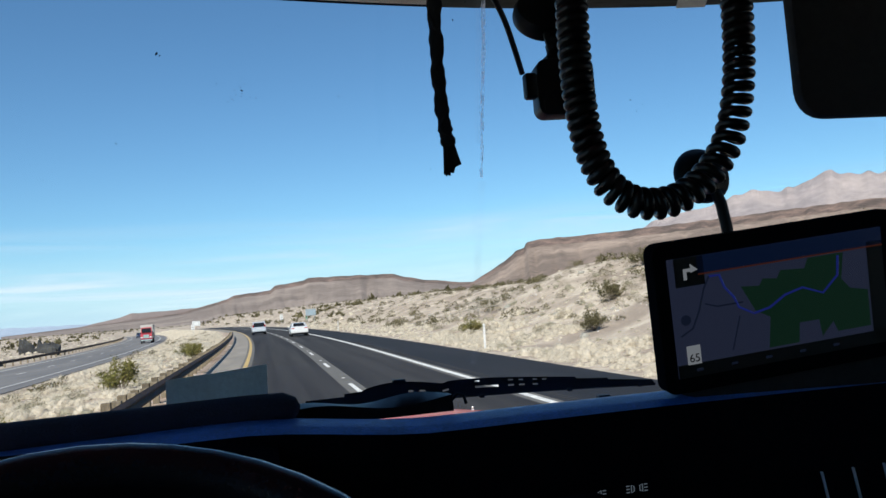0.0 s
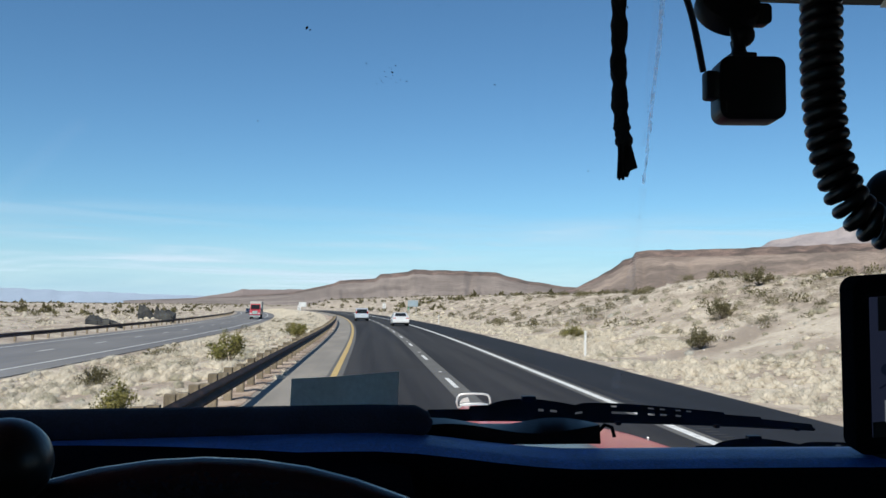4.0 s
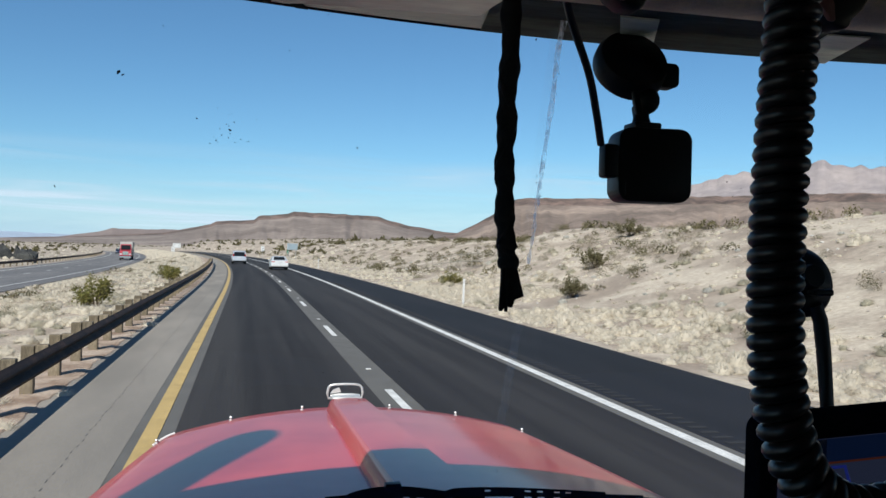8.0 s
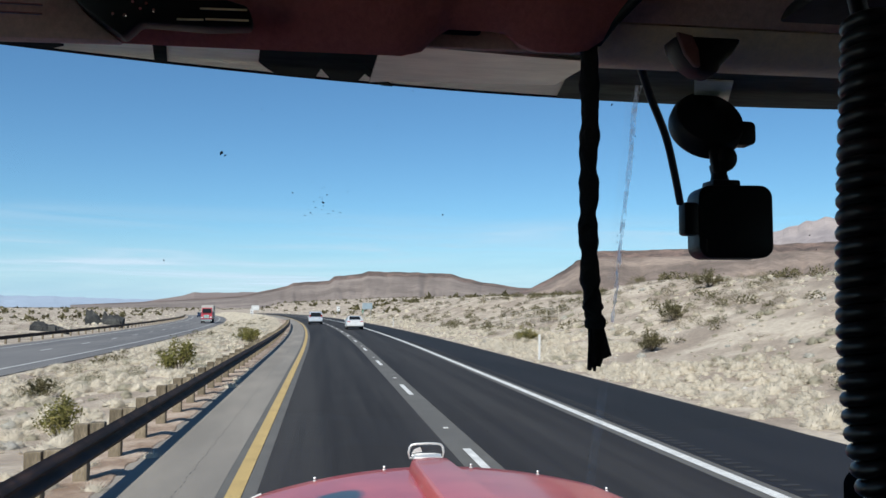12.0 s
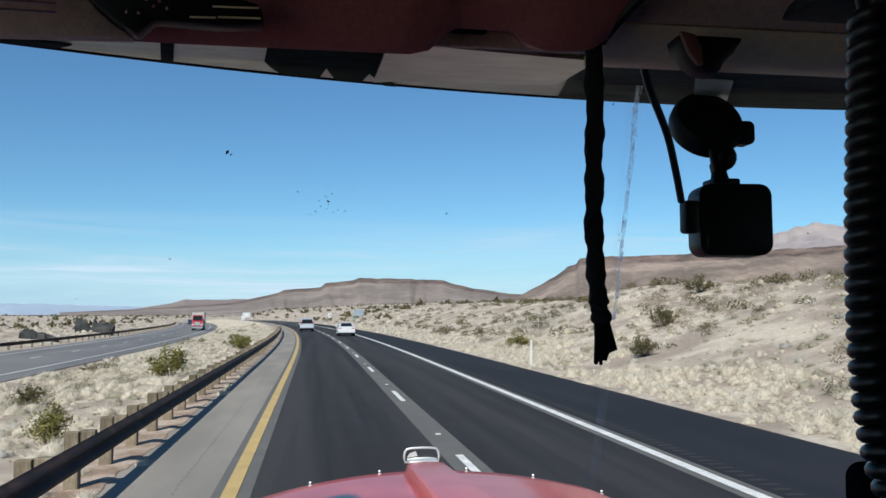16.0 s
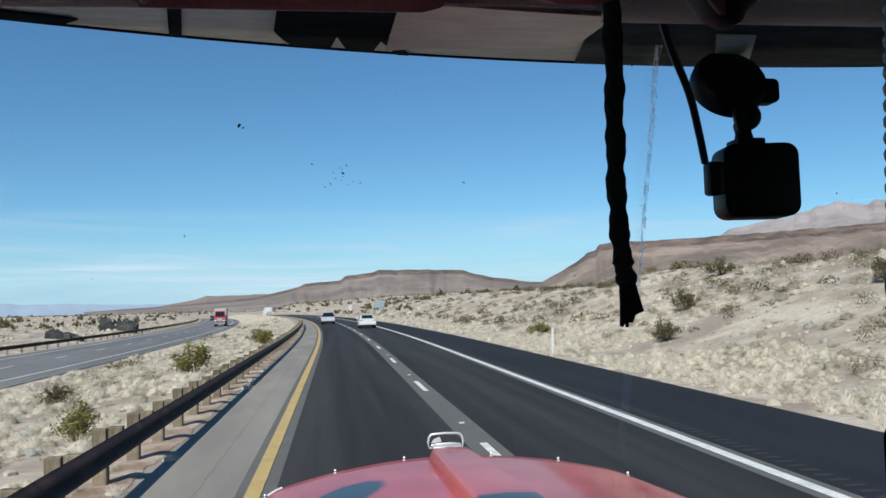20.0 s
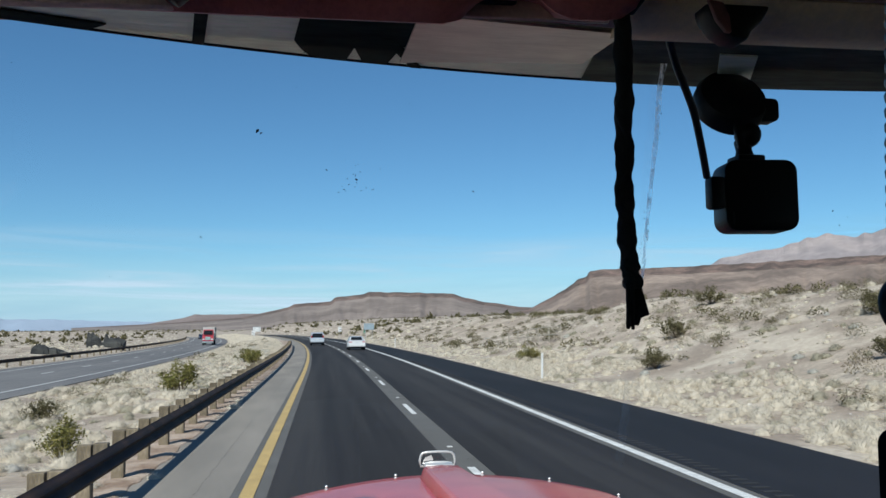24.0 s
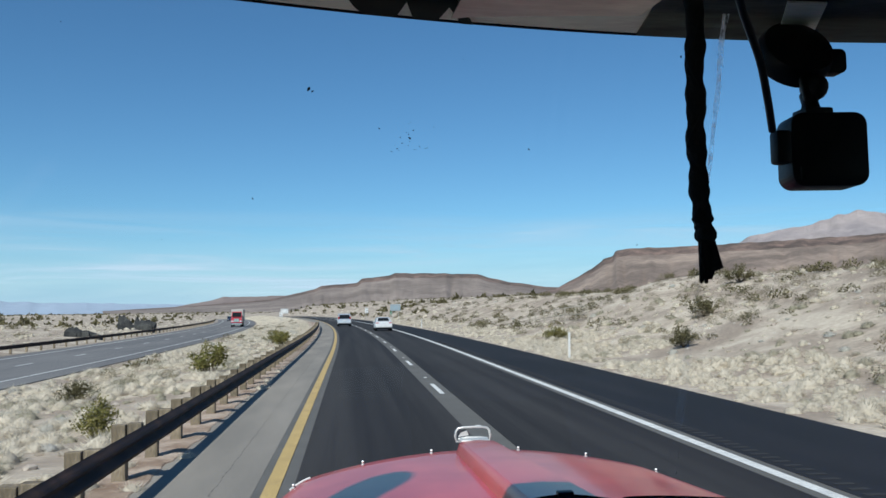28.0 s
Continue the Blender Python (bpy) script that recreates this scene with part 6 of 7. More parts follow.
def build_dashcam():
    dc = thing("dash_camera", "small square black dash camera hanging from a suction mount", "dash camera")
    part("casing", moved(plate(rounded(0.0610, 0.0590, 0.010), 0.030, "y", 0.004), pose(0.0180, -0.004, 2.4260, 0, 0, -6)), "black_plastic", dc, "rounded black casing", smooth=40)
    part("top_step", box(0.024, 0.022, 0.006, (0.0125, 0.010, 2.4575), 0.002), "black_plastic", dc, smooth=40)
    part("plug", box(0.013, 0.014, 0.027, (-0.0190, 0.004, 2.4280), 0.003), "black_plastic", dc, "black cable plug", smooth=40)
    part("side_glint", box(0.0012, 0.0008, 0.010, (-0.0085, -0.0065, 2.4060), 0.0003), "cab_dark", dc)
    part("neck", tube([(0.0125, 0.012, 2.458), (0.0125, 0.013, 2.466), (0.0135, 0.016, 2.474)], [0.0085, 0.0065, 0.0075], 14), "black_plastic", dc, "short black neck", smooth=50)
    part("ball_joint", lathe([(0.002, -0.0112)] + [(0.0112 * math.sin(radians(a)), -0.0112 * math.cos(radians(a))) for a in range(20, 180, 20)] + [(0.002, 0.0112)], 20, (0.0170, 0.014, 2.4800)), "black_plastic", dc, smooth=60)
    part("bracket", box(0.007, 0.006, 0.026, (0.0070, 0.010, 2.480), 0.002, (0, -12, 0)), "black_plastic", dc, "flat black bracket")
    part("lock_lever", box(0.0055, 0.003, 0.011, (0.0010, 0.0115, 2.4985), 0.001), "cab_dark", dc, "small grey lever")
    part("suction_cup", lathe([(0.0300, 0), (0.0310, 0.003), (0.0312, 0.012), (0.0285, 0.018), (0.020, 0.021), (0.012, 0.024)], 36, (0.0085, 0.034, 2.5065), (60, 0, 0)), "black_plastic", dc, "black suction cup against the glass", smooth=40)
    part("lock_knob", moved(plate(rounded(0.018, 0.020, 0.005), 0.014, "y", 0.003), pose(0.0365, 0.012, 2.5020)), "black_plastic", dc, "black locking knob", smooth=40)
    cable = smooth_path([(-0.098, -0.092, 2.560), (-0.0915, -0.078, 2.537), (-0.076, -0.055, 2.518), (-0.054, -0.035, 2.4875), (-0.040, -0.018, 2.462), (-0.0285, -0.002, 2.440)], 6)
    ob = part("camera_cable", tube(cable, 0.0030, 10), "black_rubber", None, smooth=60)
    tagged(ob, "black power cable hanging to the dash camera", "cable")


build_dashcam()


def build_cords():
    # plaited cord with a frayed end
    path = smooth_path([(-0.136, -0.105, 2.56), (-0.143, -0.125, 2.53), (-0.1448, -0.13, 2.48), (-0.1460, -0.13, 2.435), (-0.1464, -0.13, 2.395), (-0.1446, -0.13, 2.362), (-0.1430, -0.13, 2.347)], 14)
    radii = [0.0058 + 0.0006 * math.sin(i * 0.62) + 0.0004 * math.sin(i * 1.37 + 1) for i in range(len(path))]
    path = [p + Vector((0.0003 * math.sin(i * 0.47), 0.0003 * math.cos(i * 0.47), 0)) for i, p in enumerate(path)]
    cord = part("hanging_cord", tube(path, radii, 12, flat=0.8), "black_cloth", None, smooth=60)
    tagged(cord, "black plaited cord hanging from the overhead panel with a frayed end", "cord")
    for way in (-1, 1):
        wrap = []
        for i, p in enumerate(path[6:]):
            a = i * 0.33 * way
            wrap.append(p + Vector((math.cos(a) * 0.0045, math.sin(a) * 0.0040, 0)))
        part("plait_strand", tube(wrap, 0.0019, 6), "black_cloth", cord, smooth=60)
    end = path[-1]
    part("knot", lathe([(0.0052, 0), (0.0066, 0.002), (0.0068, 0.005), (0.0054, 0.008)], 14, (end.x, end.y, end.z - 0.004)), "black_cloth", cord, "tight knot above the tail", smooth=60)
    tail = [(-0.0048, 0.0), (0.0046, 0.0), (0.0078, -0.013), (0.0098, -0.0205), (0.0045, -0.0225), (0.0028, -0.0275), (-0.0014, -0.0268), (-0.0034, -0.0300), (-0.0046, -0.0290)]
    for turn, lean in ((-12, 0), (38, 5), (75, -4)):
        part("tail_fold", moved(plate(tail, 0.0022, "y", 0.0006), Matrix.Translation((end.x, end.y, end.z)) @ pose(0, -0.001, 0, 0, lean, turn)), "black_cloth", cord, "flat frayed tail of the cord", smooth=40)

    # coiled microphone cord hanging in a loop
    way = smooth_path([(-0.106, -0.350, 2.468), (-0.1075, -0.350, 2.44), (-0.110, -0.350, 2.40), (-0.1115, -0.350, 2.365), (-0.1115, -0.350, 2.330), (-0.108, -0.350, 2.298), (-0.0995, -0.350, 2.276), (-0.0865, -0.350, 2.264),
                       (-0.0695, -0.350, 2.260), (-0.050, -0.350, 2.264), (-0.030, -0.350, 2.278), (-0.0135, -0.350, 2.302), (-0.004, -0.350, 2.338), (0.0, -0.350, 2.39), (0.0015, -0.350, 2.47)], 24)
    lengths = [0.0]
    for a, b in zip(way, way[1:]):
        lengths.append(lengths[-1] + (b - a).length)
    total = lengths[-1]
    pitch, big, thin = 0.0061, 0.0070, 0.0032
    turns = total / pitch
    n = int(turns * 24)
    coil = []
    j, a = 0, 0.0
    for i in range(n + 1):
        s = total * i / n
        while j < len(lengths) - 2 and lengths[j + 1] < s:
            j += 1
        f = (s - lengths[j]) / max(1e-6, lengths[j + 1] - lengths[j])
        p = way[j].lerp(way[j + 1], f)
        d = (way[j + 1] - way[j]).normalized()
        side = Vector((0, 1, 0))
        up = d.cross(side)
        a += 2 * math.pi * total / n / (pitch * (1 + 0.45 * math.exp(-((s / total - 0.60) / 0.16) ** 2)))      # drawn apart in the bend
        coil.append(p + (side * math.cos(a) + up * math.sin(a)) * big)
    ob = part("coiled_cord", tube(coil, thin, 10), "cord", None, smooth=60)
    tagged(ob, "black coiled microphone cord hanging in a loop from the roof", "coiled cord")
    part("lead", tube([coil[0], (-0.1125, -0.352, 2.475), (-0.110, -0.345, 2.487), (-0.100, -0.36, 2.52), (-0.09, -0.40, 2.71)], 0.0034, 10), "cord", ob, "straight end of the cord", smooth=60)
    part("lead", tube([coil[-1], (0.002, -0.37, 2.53), (0.002, -0.40, 2.71)], 0.0034, 10), "cord", ob, "straight end of the cord", smooth=60)


build_cords()

# ---- other vehicles ----


def side_shell(profile, half, taper=0.12, belt=0.0):
    """A car body from its side outline (y, z), narrowed towards the top."""
    bm = bmesh.new()
    top = max(z for y, z in profile)
    rows = []
    for u, inset in ((-1.0, 0.03), (-0.97, 0.0), (-0.5, 0.0), (0.0, 0.0), (0.5, 0.0), (0.97, 0.0), (1.0, 0.03)):
        row = []
        for y, z in profile:
            w = half * (1 - taper * max(0.0, (z - belt) / (top - belt)) ** 1.2) - inset * 0.3
            row.append(bm.verts.new((u * w, y * (1 - 0.015 * (abs(u) > 0.98)), z)))
        rows.append(row)
    n = len(profile)
    for a, b in zip(rows, rows[1:]):
        for k in range(n):
            bm.faces.new((a[k], a[(k + 1) % n], b[(k + 1) % n], b[k]))
    bm.faces.new(rows[0])
    bm.faces.new(rows[-1][::-1])
    bmesh.ops.recalc_face_normals(bm, faces=bm.faces)
    return bm


def wheel_parts(car, x, y, r, w):
    tyre = part("wheel", lathe([(r * 0.6, -w / 2), (r * 0.93, -w / 2), (r, -w * 0.36), (r, w * 0.36), (r * 0.93, w / 2), (r * 0.6, w / 2)], 24, (x, y, r), (0, 90, 0)), "tyre", car, smooth=40)
    part("rim", lathe([(r * 0.62, -w * 0.46), (r * 0.5, -w * 0.50), (r * 0.15, -w * 0.40), (r * 0.15, w * 0.40), (r * 0.5, w * 0.50), (r * 0.62, w * 0.46)], 20, (x, y, r), (0, 90, 0)), "galvanised", tyre, smooth=40)


def build_car(name, label, paint, tall, at, turn, group="cars on the highway"):
    """A car that points along its own +y; tall: an upright estate body, else a low saloon."""
    car = thing(name, label, "car", at, group=group, turn=turn)
    if tall:
        half, length, h = 0.95, 4.7, 1.80
        prof = [(-2.32, 0.42), (-2.35, 0.75), (-2.30, 1.05), (-2.18, 1.70), (-2.0, 1.78), (0.2, 1.80), (0.55, 1.72), (1.20, 1.12), (2.2, 1.0), (2.34, 0.75), (2.30, 0.40), (1.9, 0.30), (-1.9, 0.30)]
    else:
        half, length, h = 0.91, 4.8, 1.45
        prof = [(-2.36, 0.40), (-2.40, 0.70), (-2.30, 0.98), (-1.75, 1.05), (-1.05, 1.40), (-0.5, 1.45), (0.3, 1.43), (1.1, 1.02), (2.2, 0.85), (2.40, 0.62), (2.36, 0.36), (1.9, 0.26), (-1.9, 0.26)]
    body = part("body", side_shell(prof, half, 0.24 if not tall else 0.14, 0.85), paint, car, smooth=38)
    if tall:
        part("rear_window", sheet([[(-0.76, -2.322, 1.08), (0.76, -2.322, 1.08)], [(-0.70, -2.205, 1.66), (0.70, -2.205, 1.66)]]), "car_glass", car, "dark rear window")
        part("tailgate_plate", box(0.52, 0.02, 0.14, (0, -2.36, 0.86), 0.005), "sign_white", car)
        lights, bump_z, roofz = ((0.80, 1.20, 0.16, 0.34),), 0.55, 1.80
        for sgn in (-1, 1):
            part("roof_rail", tube([(sgn * 0.66, -1.7, 1.79), (sgn * 0.66, -1.6, 1.84), (sgn * 0.66, 0.0, 1.85), (sgn * 0.66, 0.15, 1.80)], 0.02, 8), "black_plastic", car, smooth=60)
    else:
        part("rear_window", sheet([[(-0.62, -1.73, 1.075), (0.62, -1.73, 1.075)], [(-0.58, -1.40, 1.255), (0.58, -1.40, 1.255)], [(-0.53, -1.09, 1.405), (0.53, -1.09, 1.405)]]), "car_glass", car, "dark rear window")
        part("rear_plate", box(0.48, 0.02, 0.12, (0, -2.375, 0.88), 0.005), "sign_white", car)
        lights, bump_z, roofz = ((0.70, 0.84, 0.36, 0.15),), 0.50, 1.45
    for sgn in (-1, 1):
        for x, z, w, hh in lights:
            part("tail_light", box(w, 0.10, hh, (sgn * x, -2.305, z), 0.03), "tail_light", car, "red tail light")
        part("headlight", box(0.34, 0.16, 0.14, (sgn * 0.68, 2.26, 0.74), 0.04), "lamp_clear", car)
        wheel_parts(car, sgn * (half - 0.10), 1.42, 0.34, 0.23)
        wheel_parts(car, sgn * (half - 0.10), -1.42, 0.34, 0.23)
        z0, z1 = (1.14, 1.62) if tall else (1.04, 1.33)
        inset = 0.14 if tall else 0.24
        def edge(z):
            return half * (1 - inset * max(0.0, (z - 0.85) / (roofz - 0.85)) ** 1.2) + 0.004
        y_span = (-2.0, 0.85) if tall else (-1.25, 0.75)
        mid = (y_span[0] + y_span[1]) / 2
        for a, b in ((y_span[0], mid - 0.05), (mid + 0.05, y_span[1])):
            rake_a, rake_b = (0.12, 0.0) if a == y_span[0] else (0.0, -0.42)
            part("side_window", sheet([[(sgn * edge(z0), a, z0), (sgn * edge(z0), b, z0)], [(sgn * edge(z1), a + rake_a, z1), (sgn * edge(z1), b + rake_b, z1)]]), "car_glass", car)
        part("door_mirror", box(0.16, 0.10, 0.12, (sgn * (half + 0.06), 0.72, 1.02), 0.03), paint, car)
    part("bumper", box(half * 1.86, 0.16, 0.26, (0, -2.33, bump_z), 0.05), paint, car)
    part("under_shade", box(half * 1.7, 4.1, 0.14, (0, 0, 0.28), 0.03), "black_plastic", car)
    part("windscreen", sheet([[(-0.70, 1.14 if tall else 1.06, 1.16 if tall else 1.05), (0.70, 1.14 if tall else 1.06, 1.16 if tall else 1.05)], [(-0.62, 0.62 if tall else 0.36, 1.67 if tall else 1.405), (0.62, 0.62 if tall else 0.36, 1.67 if tall else 1.405)]]), "car_glass", car)
    return car


def on_road(d, y, z):
    return (float(bend(y)) + d, y, z)


def heading(y):
    return math.degrees(math.atan2(float(bend(y) - bend(y + 1)), 1.0))


build_car("car", "white low saloon car driving in the outer lane", "car_white", False, on_road(3.85, 93, 0.005), heading(93))
build_car("car", "silver-white tall estate car with roof rails in the inner lane", "car_silver", True, on_road(0.45, 122, 0.005), heading(122))
build_car("car", "silver car on the opposite carriageway", "car_silver", False, on_road(-19.9, 222, -0.995), heading(222) + 180, "oncoming cars")
build_car("car", "dark blue car on the opposite carriageway", "car_dark", True, on_road(-23.7, 300, -0.995), heading(300) + 180, "oncoming cars")


def build_lorry():
    y = 188
    lorry = thing("box_lorry", "red-cabbed lorry with a dusty white box on the opposite carriageway", "lorry", on_road(-19.1, y, -0.995), turn=heading(y) + 180)
    cab = [(0.9, 0.9), (0.9, 2.9), (1.2, 3.35), (2.2, 3.3), (2.75, 2.15), (3.9, 1.95), (4.15, 1.6), (4.2, 0.9)]
    part("cab", side_shell(cab, 1.15, 0.10, 1.8), "lorry_red", lorry, "glossy red cab and bonnet", smooth=38)
    part("windscreen", sheet([[(-0.95, 2.78, 2.2), (0.95, 2.78, 2.2)], [(-0.9, 2.32, 3.12), (0.9, 2.32, 3.12)]]), "car_glass", lorry)
    part("grille", box(1.1, 0.06, 0.75, (0, 4.2, 1.45), 0.03), "chrome", lorry, "bright grille")
    part("bumper", box(2.3, 0.25, 0.38, (0, 4.2, 0.68), 0.06), "chrome", lorry, "bright bumper")
    part("cargo_box", box(2.5, 7.2, 2.75, (0, -3.1, 2.45), 0.04), "box_white", lorry, "dusty white cargo box")
    for k in range(9):
        for sgn in (-1, 1):
            part("box_rib", box(0.03, 0.06, 2.6, (sgn * 1.262, -6.4 + k * 0.82, 2.45)), "box_white", lorry)
    part("chassis", box(1.0, 10.4, 0.3, (0, -1.4, 0.85), 0.03), "black_plastic", lorry)
    for sgn in (-1, 1):
        part("headlight", box(0.4, 0.12, 0.28, (sgn * 0.88, 4.18, 1.25), 0.05), "lamp_clear", lorry)
        part("side_window", sheet([[(sgn * 1.13, 1.25, 2.05), (sgn * 1.13, 2.5, 2.05)], [(sgn * 1.07, 1.25, 2.9), (sgn * 1.07, 2.2, 2.9)]]), "car_glass", lorry)
        part("mirror", box(0.12, 0.1, 0.6, (sgn * 1.42, 2.55, 2.45), 0.03), "chrome", lorry)
        for yy in (3.2, -4.4, -5.6):
            wheel_parts(lorry, sgn * 0.98, yy, 0.5, 0.32)


build_lorry()

# ---- signs and roadside posts ----


def curved_arrow(way):
    """The outline of a bent arrow on a sign, in x and z."""
    pts = []
    for k in range(9):
        a = radians(180 - 75 * k / 8)
        pts.append((0.16 + 0.30 * math.cos(a), -0.20 + 0.30 * math.sin(a)))
    inner = []
    for k in range(9):
        a = radians(180 - 75 * k / 8)
        inner.append((0.16 + 0.21 * math.cos(a), -0.20 + 0.21 * math.sin(a)))
    tip = [(0.22, 0.20), (0.34, 0.055), (0.20, -0.06)]
    out = pts + tip + inner[::-1]
    return [(way * x, z) for x, z in (out if way > 0 else out[::-1])]


def build_arrow_sign(d, y, way, label):
    x, yy, _ = on_road(d, y, 0)
    z = ground_at(x, y)
    sign = thing("turn_sign", label, "road sign", (x, y, z), group="turn signs")
    part("post", tube([(0, 0.04, -0.1), (0, 0.04, 2.3)], 0.03, 10), "galvanised", sign, smooth=60)
    board = part("board", moved(plate(rounded(0.76, 0.95, 0.05), 0.012, "y"), pose(0, 0, 2.05)), "sign_white", sign, "white sign board")
    part("arrow", moved(plate(curved_arrow(way), 0.004, "y"), pose(-0.05 * way, -0.006, 2.15)), "sign_black", board, "black bent arrow")
    part("text_bar", box(0.5, 0.004, 0.10, (0, -0.004, 1.70)), "sign_black", board)
    top = part("top_board", moved(plate(rounded(0.76, 0.26, 0.03), 0.012, "y"), pose(0, 0, 2.70)), "sign_white", sign)
    part("text_bar", box(0.56, 0.004, 0.05, (0, -0.004, 2.72)), "sign_black", top)


build_arrow_sign(10.9, 205, 1, "white sign with a bent black arrow beside the slope")
build_arrow_sign(-9.6, 205, -1, "white sign with a bent black arrow in the median")


def build_panel_sign(d, y, w, h, mat, label):
    x, _, _ = on_road(d, y, 0)
    z = ground_at(x, y)
    sign = thing("panel_sign", label, "road sign", (x, y, z), group="panel signs")
    part("panel", moved(plate(rounded(w, h, 0.06), 0.02, "y"), pose(0, 0, 2.6)), mat, sign, "bare back of the sign panel")
    for sgn in (-1, 1):
        part("post", box(0.08, 0.08, 3.3, (sgn * w * 0.33, -0.05, 1.5), 0.008), "galvanised", sign)
    for k in (-1, 1):
        part("brace", box(w * 0.78, 0.04, 0.06, (0, -0.02, 2.6 + k * h * 0.38)), "galvanised", sign)


build_panel_sign(12.6, 165, 1.95, 1.25, "sign_back", "blue-grey back of a road sign panel on two steel posts")
build_panel_sign(-8.4, 225, 1.95, 1.25, "sign_white", "pale back of a road sign panel on two steel posts")


def build_marker_sign():
    x, y = on_road(12.9, 175, 0)[:2]
    sign = thing("marker_sign", "small green marker sign on a thin steel post", "road sign", (x, y, ground_at(x, y)))
    part("post", tube([(0, 0.03, -0.1), (0, 0.03, 1.75)], 0.022, 8), "galvanised", sign, smooth=60)
    part("plate", moved(plate(rounded(0.30, 0.60, 0.03), 0.008, "y"), pose(0, 0, 1.50)), "sign_green", sign, "green plate")
    part("text_bar", box(0.10, 0.003, 0.22, (0, -0.003, 1.42)), "sign_white", sign)


build_marker_sign()


def build_marker_post(d, y):
    x, _, _ = on_road(d, y, 0)
    post = thing("marker_post", "white flexible marker post beside the shoulder", "marker post", (x, y, ground_at(x, y)), group="marker posts")
    part("blade", box(0.10, 0.02, 1.25, (0, 0, 0.60), 0.008, (0, 1, 0)), "marker_white", post)
    part("reflector", box(0.075, 0.006, 0.12, (0, -0.012, 1.10)), "lamp_clear", post)


build_marker_post(9.5, 37)
build_marker_post(9.6, 105)


def build_pipe_fence():
    fence = thing("pipe_fence", "low white pipe fence at the foot of the slope", "fence")
    pts = []
    for k in range(6):
        x, y, _ = on_road(16.5 - k * 0.2, 58 + k * 2.4, 0)
        z = ground_at(x, y)
        pts.append((x, y, z))
        part("post", tube([(x, y, z - 0.2), (x, y, z + 1.15)], 0.045, 8), "fence_white", fence, smooth=60)
    for h in (0.55, 1.1):
        part("rail", tube([(x, y, z + h) for x, y, z in pts], 0.032, 8), "fence_white", fence, "white pipe rail", smooth=60)


build_pipe_fence()

# ---- rock outcrops across the far carriageway ----


def build_outcrop(d, y, w, h, seed):
    """Broken slabs of rock leaning together, one mesh."""
    rng = random.Random(seed)
    bm = bmesh.new()
    for k in range(9):
        u = rng.uniform(-0.5, 0.42)
        tall = h * (0.35 + 0.65 * (0.5 - u)) * rng.uniform(0.7, 1.05)
        wide, deep = w * rng.uniform(0.12, 0.26), w * rng.uniform(0.12, 0.25)
        cx, cy = u * w, rng.uniform(-0.12, 0.12) * w
        lean = rng.uniform(-0.35, 0.15) * tall
        foot = [bm.verts.new((cx + sx * wide * rng.uniform(0.8, 1.3), cy + sy * deep, -0.3)) for sx, sy in ((-1, -1), (1, -1), (1, 1), (-1, 1))]
        mid = [bm.verts.new((v.co.x * 1.0 + lean * 0.5 + rng.uniform(-0.1, 0.1) * wide, v.co.y * 0.9, tall * rng.uniform(0.4, 0.65))) for v in foot]
        tip = [bm.verts.new((cx + lean + sx * wide * rng.uniform(0.1, 0.5), cy + sy * deep * 0.35, tall * rng.uniform(0.8, 1.05))) for sx, sy in ((-1, -1), (1, -1), (1, 1), (-1, 1))]
        for low, top in ((foot, mid), (mid, tip)):
            for n in range(4):
                bm.faces.new((low[n], low[(n + 1) % 4], top[(n + 1) % 4], top[n]))
        bm.faces.new(tip)
    bmesh.ops.triangulate(bm, faces=bm.faces)
    bmesh.ops.recalc_face_normals(bm, faces=bm.faces)
    x, _, _ = on_road(d, y, 0)
    ob = part("rock_outcrop", bm, "dark_rock", None)
    ob.matrix_world = pose(x, y, ground_at(x, y) - 0.1)
    tagged(ob, "dark grey jagged rock outcrop behind the far guard rail", "rock", group="rock outcrops")


build_outcrop(-32.5, 142, 5.4, 3.6, 3)
build_outcrop(-33.0, 153, 2.9, 2.4, 8)
build_outcrop(-32.0, 108, 3.4, 1.5, 5)

# ---- bushes that stand alone beside the road ----


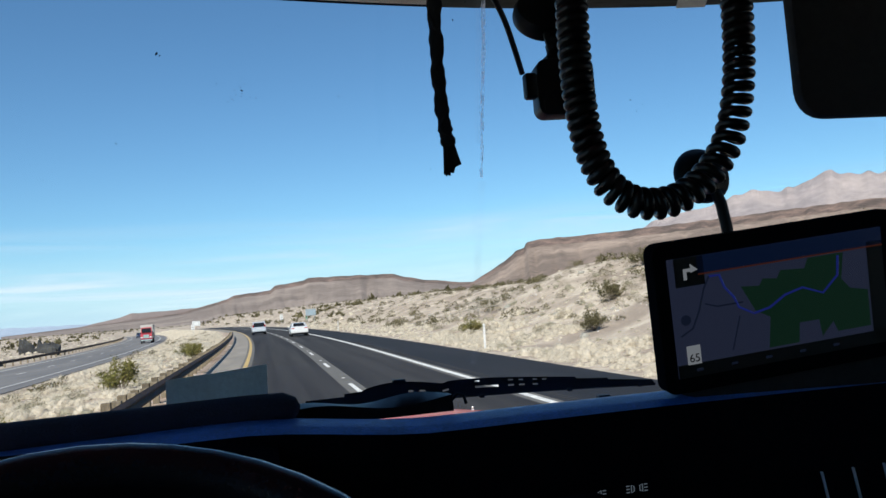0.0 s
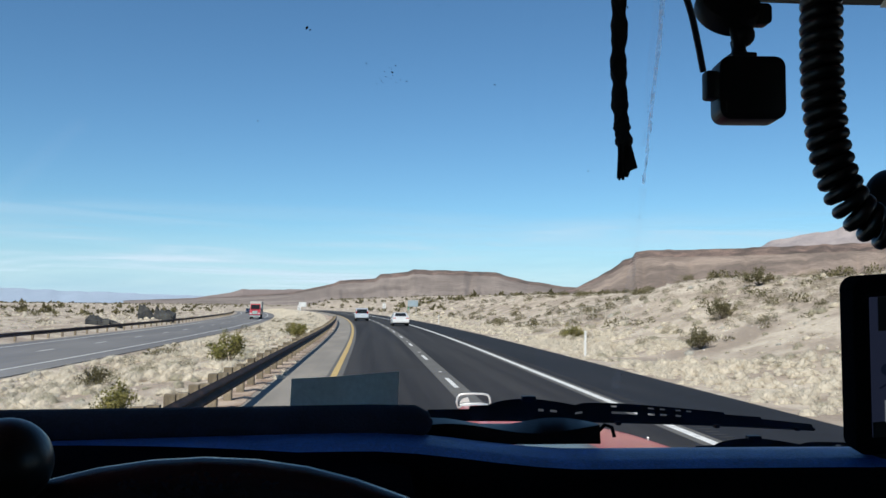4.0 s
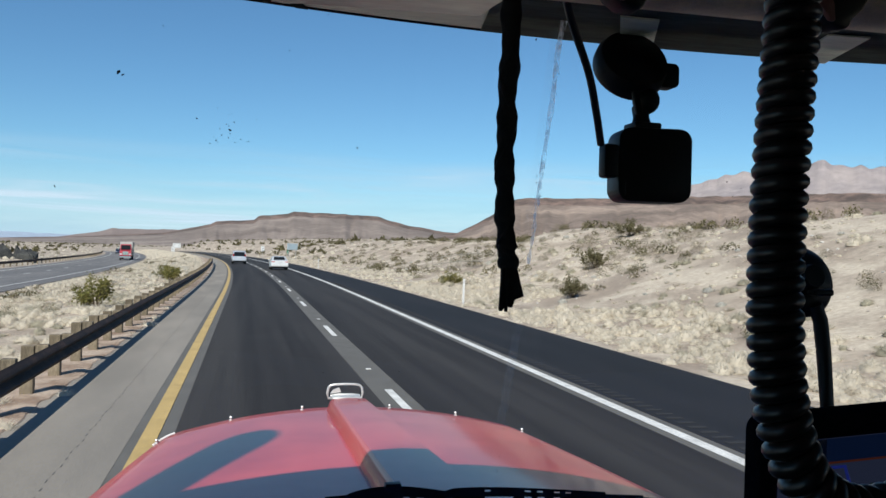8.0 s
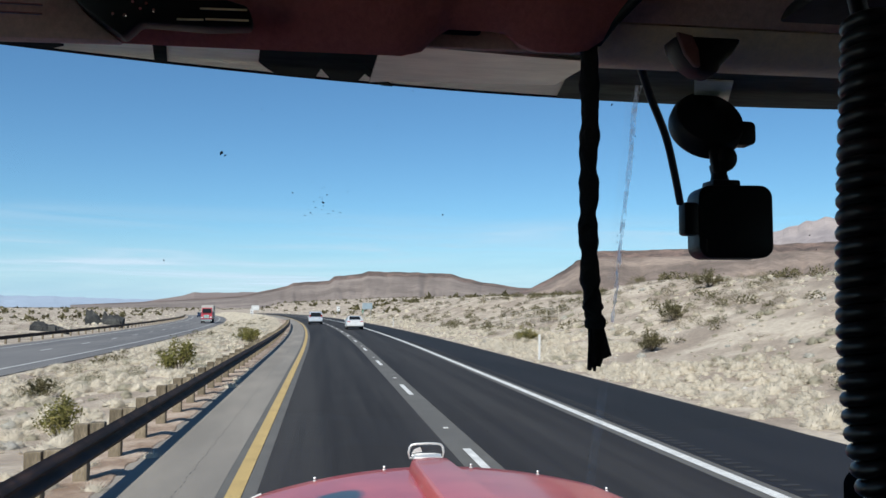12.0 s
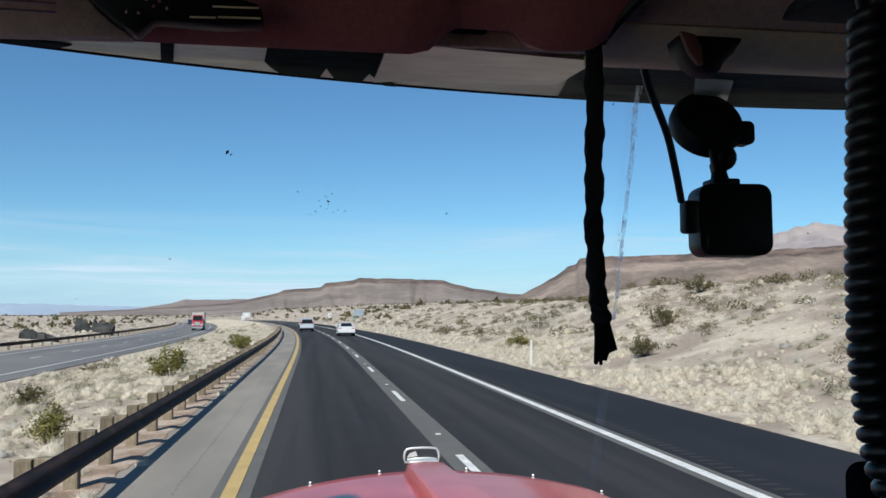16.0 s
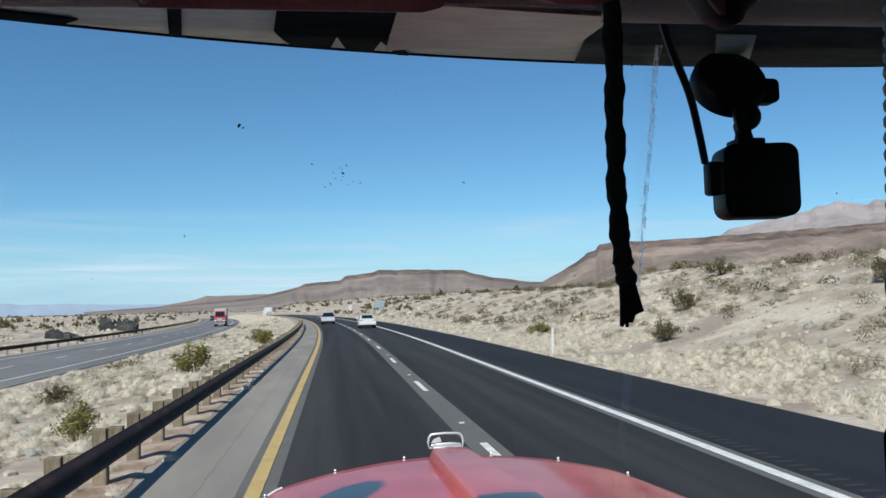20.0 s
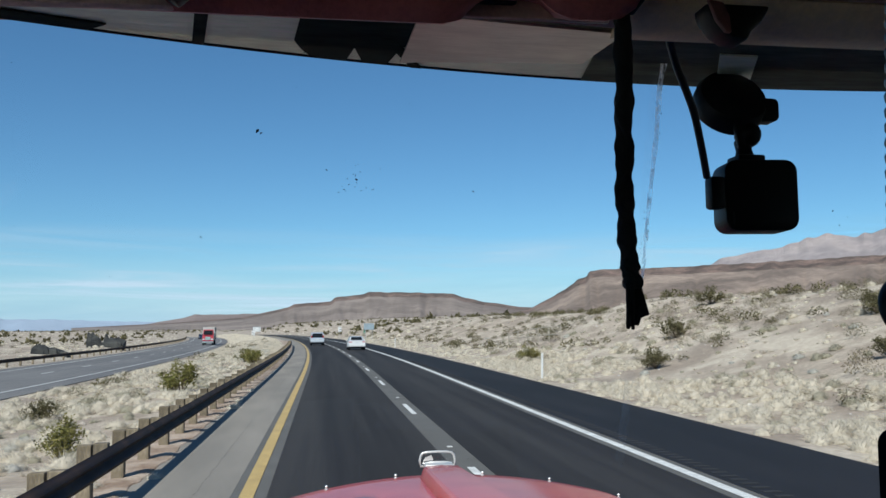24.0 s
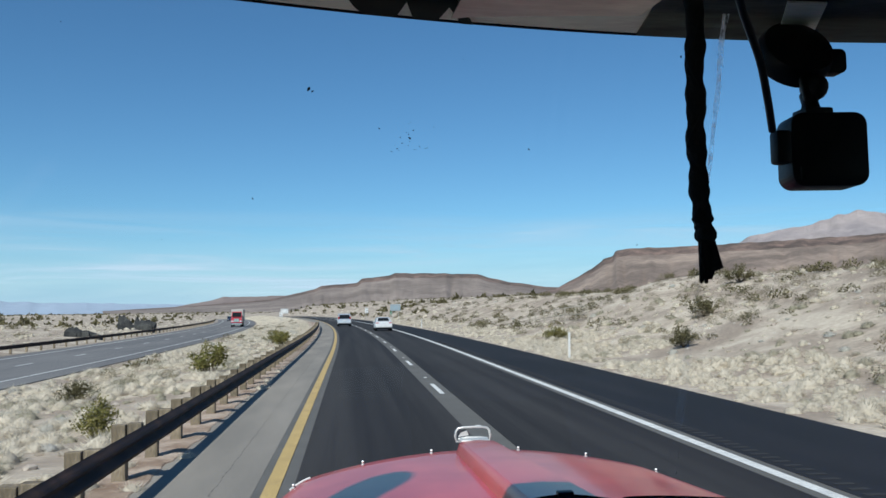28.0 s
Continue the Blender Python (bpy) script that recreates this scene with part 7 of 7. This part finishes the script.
def build_bush(d, y, size, mat, seed, label):
    rng = random.Random(seed)
    x, _, _ = on_road(d, y, 0)
    bush = thing("bush", label, "bush", (x, y, ground_at(x, y)), group="roadside bushes")
    tips = []
    for k in range(15):
        a, e = rng.uniform(0, 2 * math.pi), rng.uniform(0.35, 1.35)
        L = size * rng.uniform(0.6, 1.0)
        p1 = Vector((math.cos(a) * math.cos(e) * L * 0.45, math.sin(a) * math.cos(e) * L * 0.45, math.sin(e) * L * 0.5))
        p2 = Vector((math.cos(a + 0.2) * math.cos(e) * L * 0.9, math.sin(a + 0.2) * math.cos(e) * L * 0.9, math.sin(e) * L))
        part("stem", tube([(0, 0, -0.03), p1, p2], [0.012 * size + 0.004, 0.008 * size + 0.003, 0.004], 5), "stem", bush)
        tips += [p1.lerp(p2, s) for s in (0.15, 0.5, 0.85, 1.0)]
    pts = []
    for tip in tips:
        for _ in range(34):
            c = np.array(tip) + np.array([rng.gauss(0, 0.085), rng.gauss(0, 0.085), rng.gauss(0, 0.07)]) * size
            u = np.array([rng.uniform(-1, 1), rng.uniform(-1, 1), rng.uniform(-0.6, 0.6)]) * 0.042 * size
            w = np.array([rng.uniform(-1, 1), rng.uniform(-1, 1), rng.uniform(0.2, 1.2)]) * 0.055 * size
            pts += [c - u, c + u, c + w]
    pts = np.array(pts)
    pts[:, 2] = np.maximum(pts[:, 2], 0.01)
    part("crown", raw_mesh("crown", pts, np.arange(len(pts)), 3), mat, bush, "small dusty leaves")


for d, y, size, mat, seed, label in (
        (-5.6, 17.5, 0.8, "shrub_green", 1, "yellow-green creosote bush close behind the guard rail"),
        (-5.8, 33, 1.25, "shrub_green", 2, "yellow-green creosote bush behind the guard rail"),
        (-5.2, 61, 1.25, "shrub_green", 3, "spreading yellow-green bush behind the guard rail"),
        (-6.2, 66, 1.0, "shrub_green", 4, "yellow-green bush in the median grass"),
        (-9.0, 27, 0.75, "shrub", 5, "small olive bush in the median grass"),
        (14.5, 36, 1.0, "shrub", 6, "olive bush at the foot of the bank"),
        (19.0, 44, 1.25, "shrub", 7, "large olive bush on the bank"),
        (22.0, 31, 1.1, "shrub", 8, "olive bush on the stony slope"),
        (13.0, 54, 1.1, "shrub_green", 9, "green creosote bush near the shoulder"),
        (25.0, 52, 1.3, "shrub", 10, "wide olive bush high on the bank"),
        (17.5, 24, 0.8, "shrub", 11, "small twiggy bush on the bank")):
    build_bush(d, y, size, mat, seed, label)
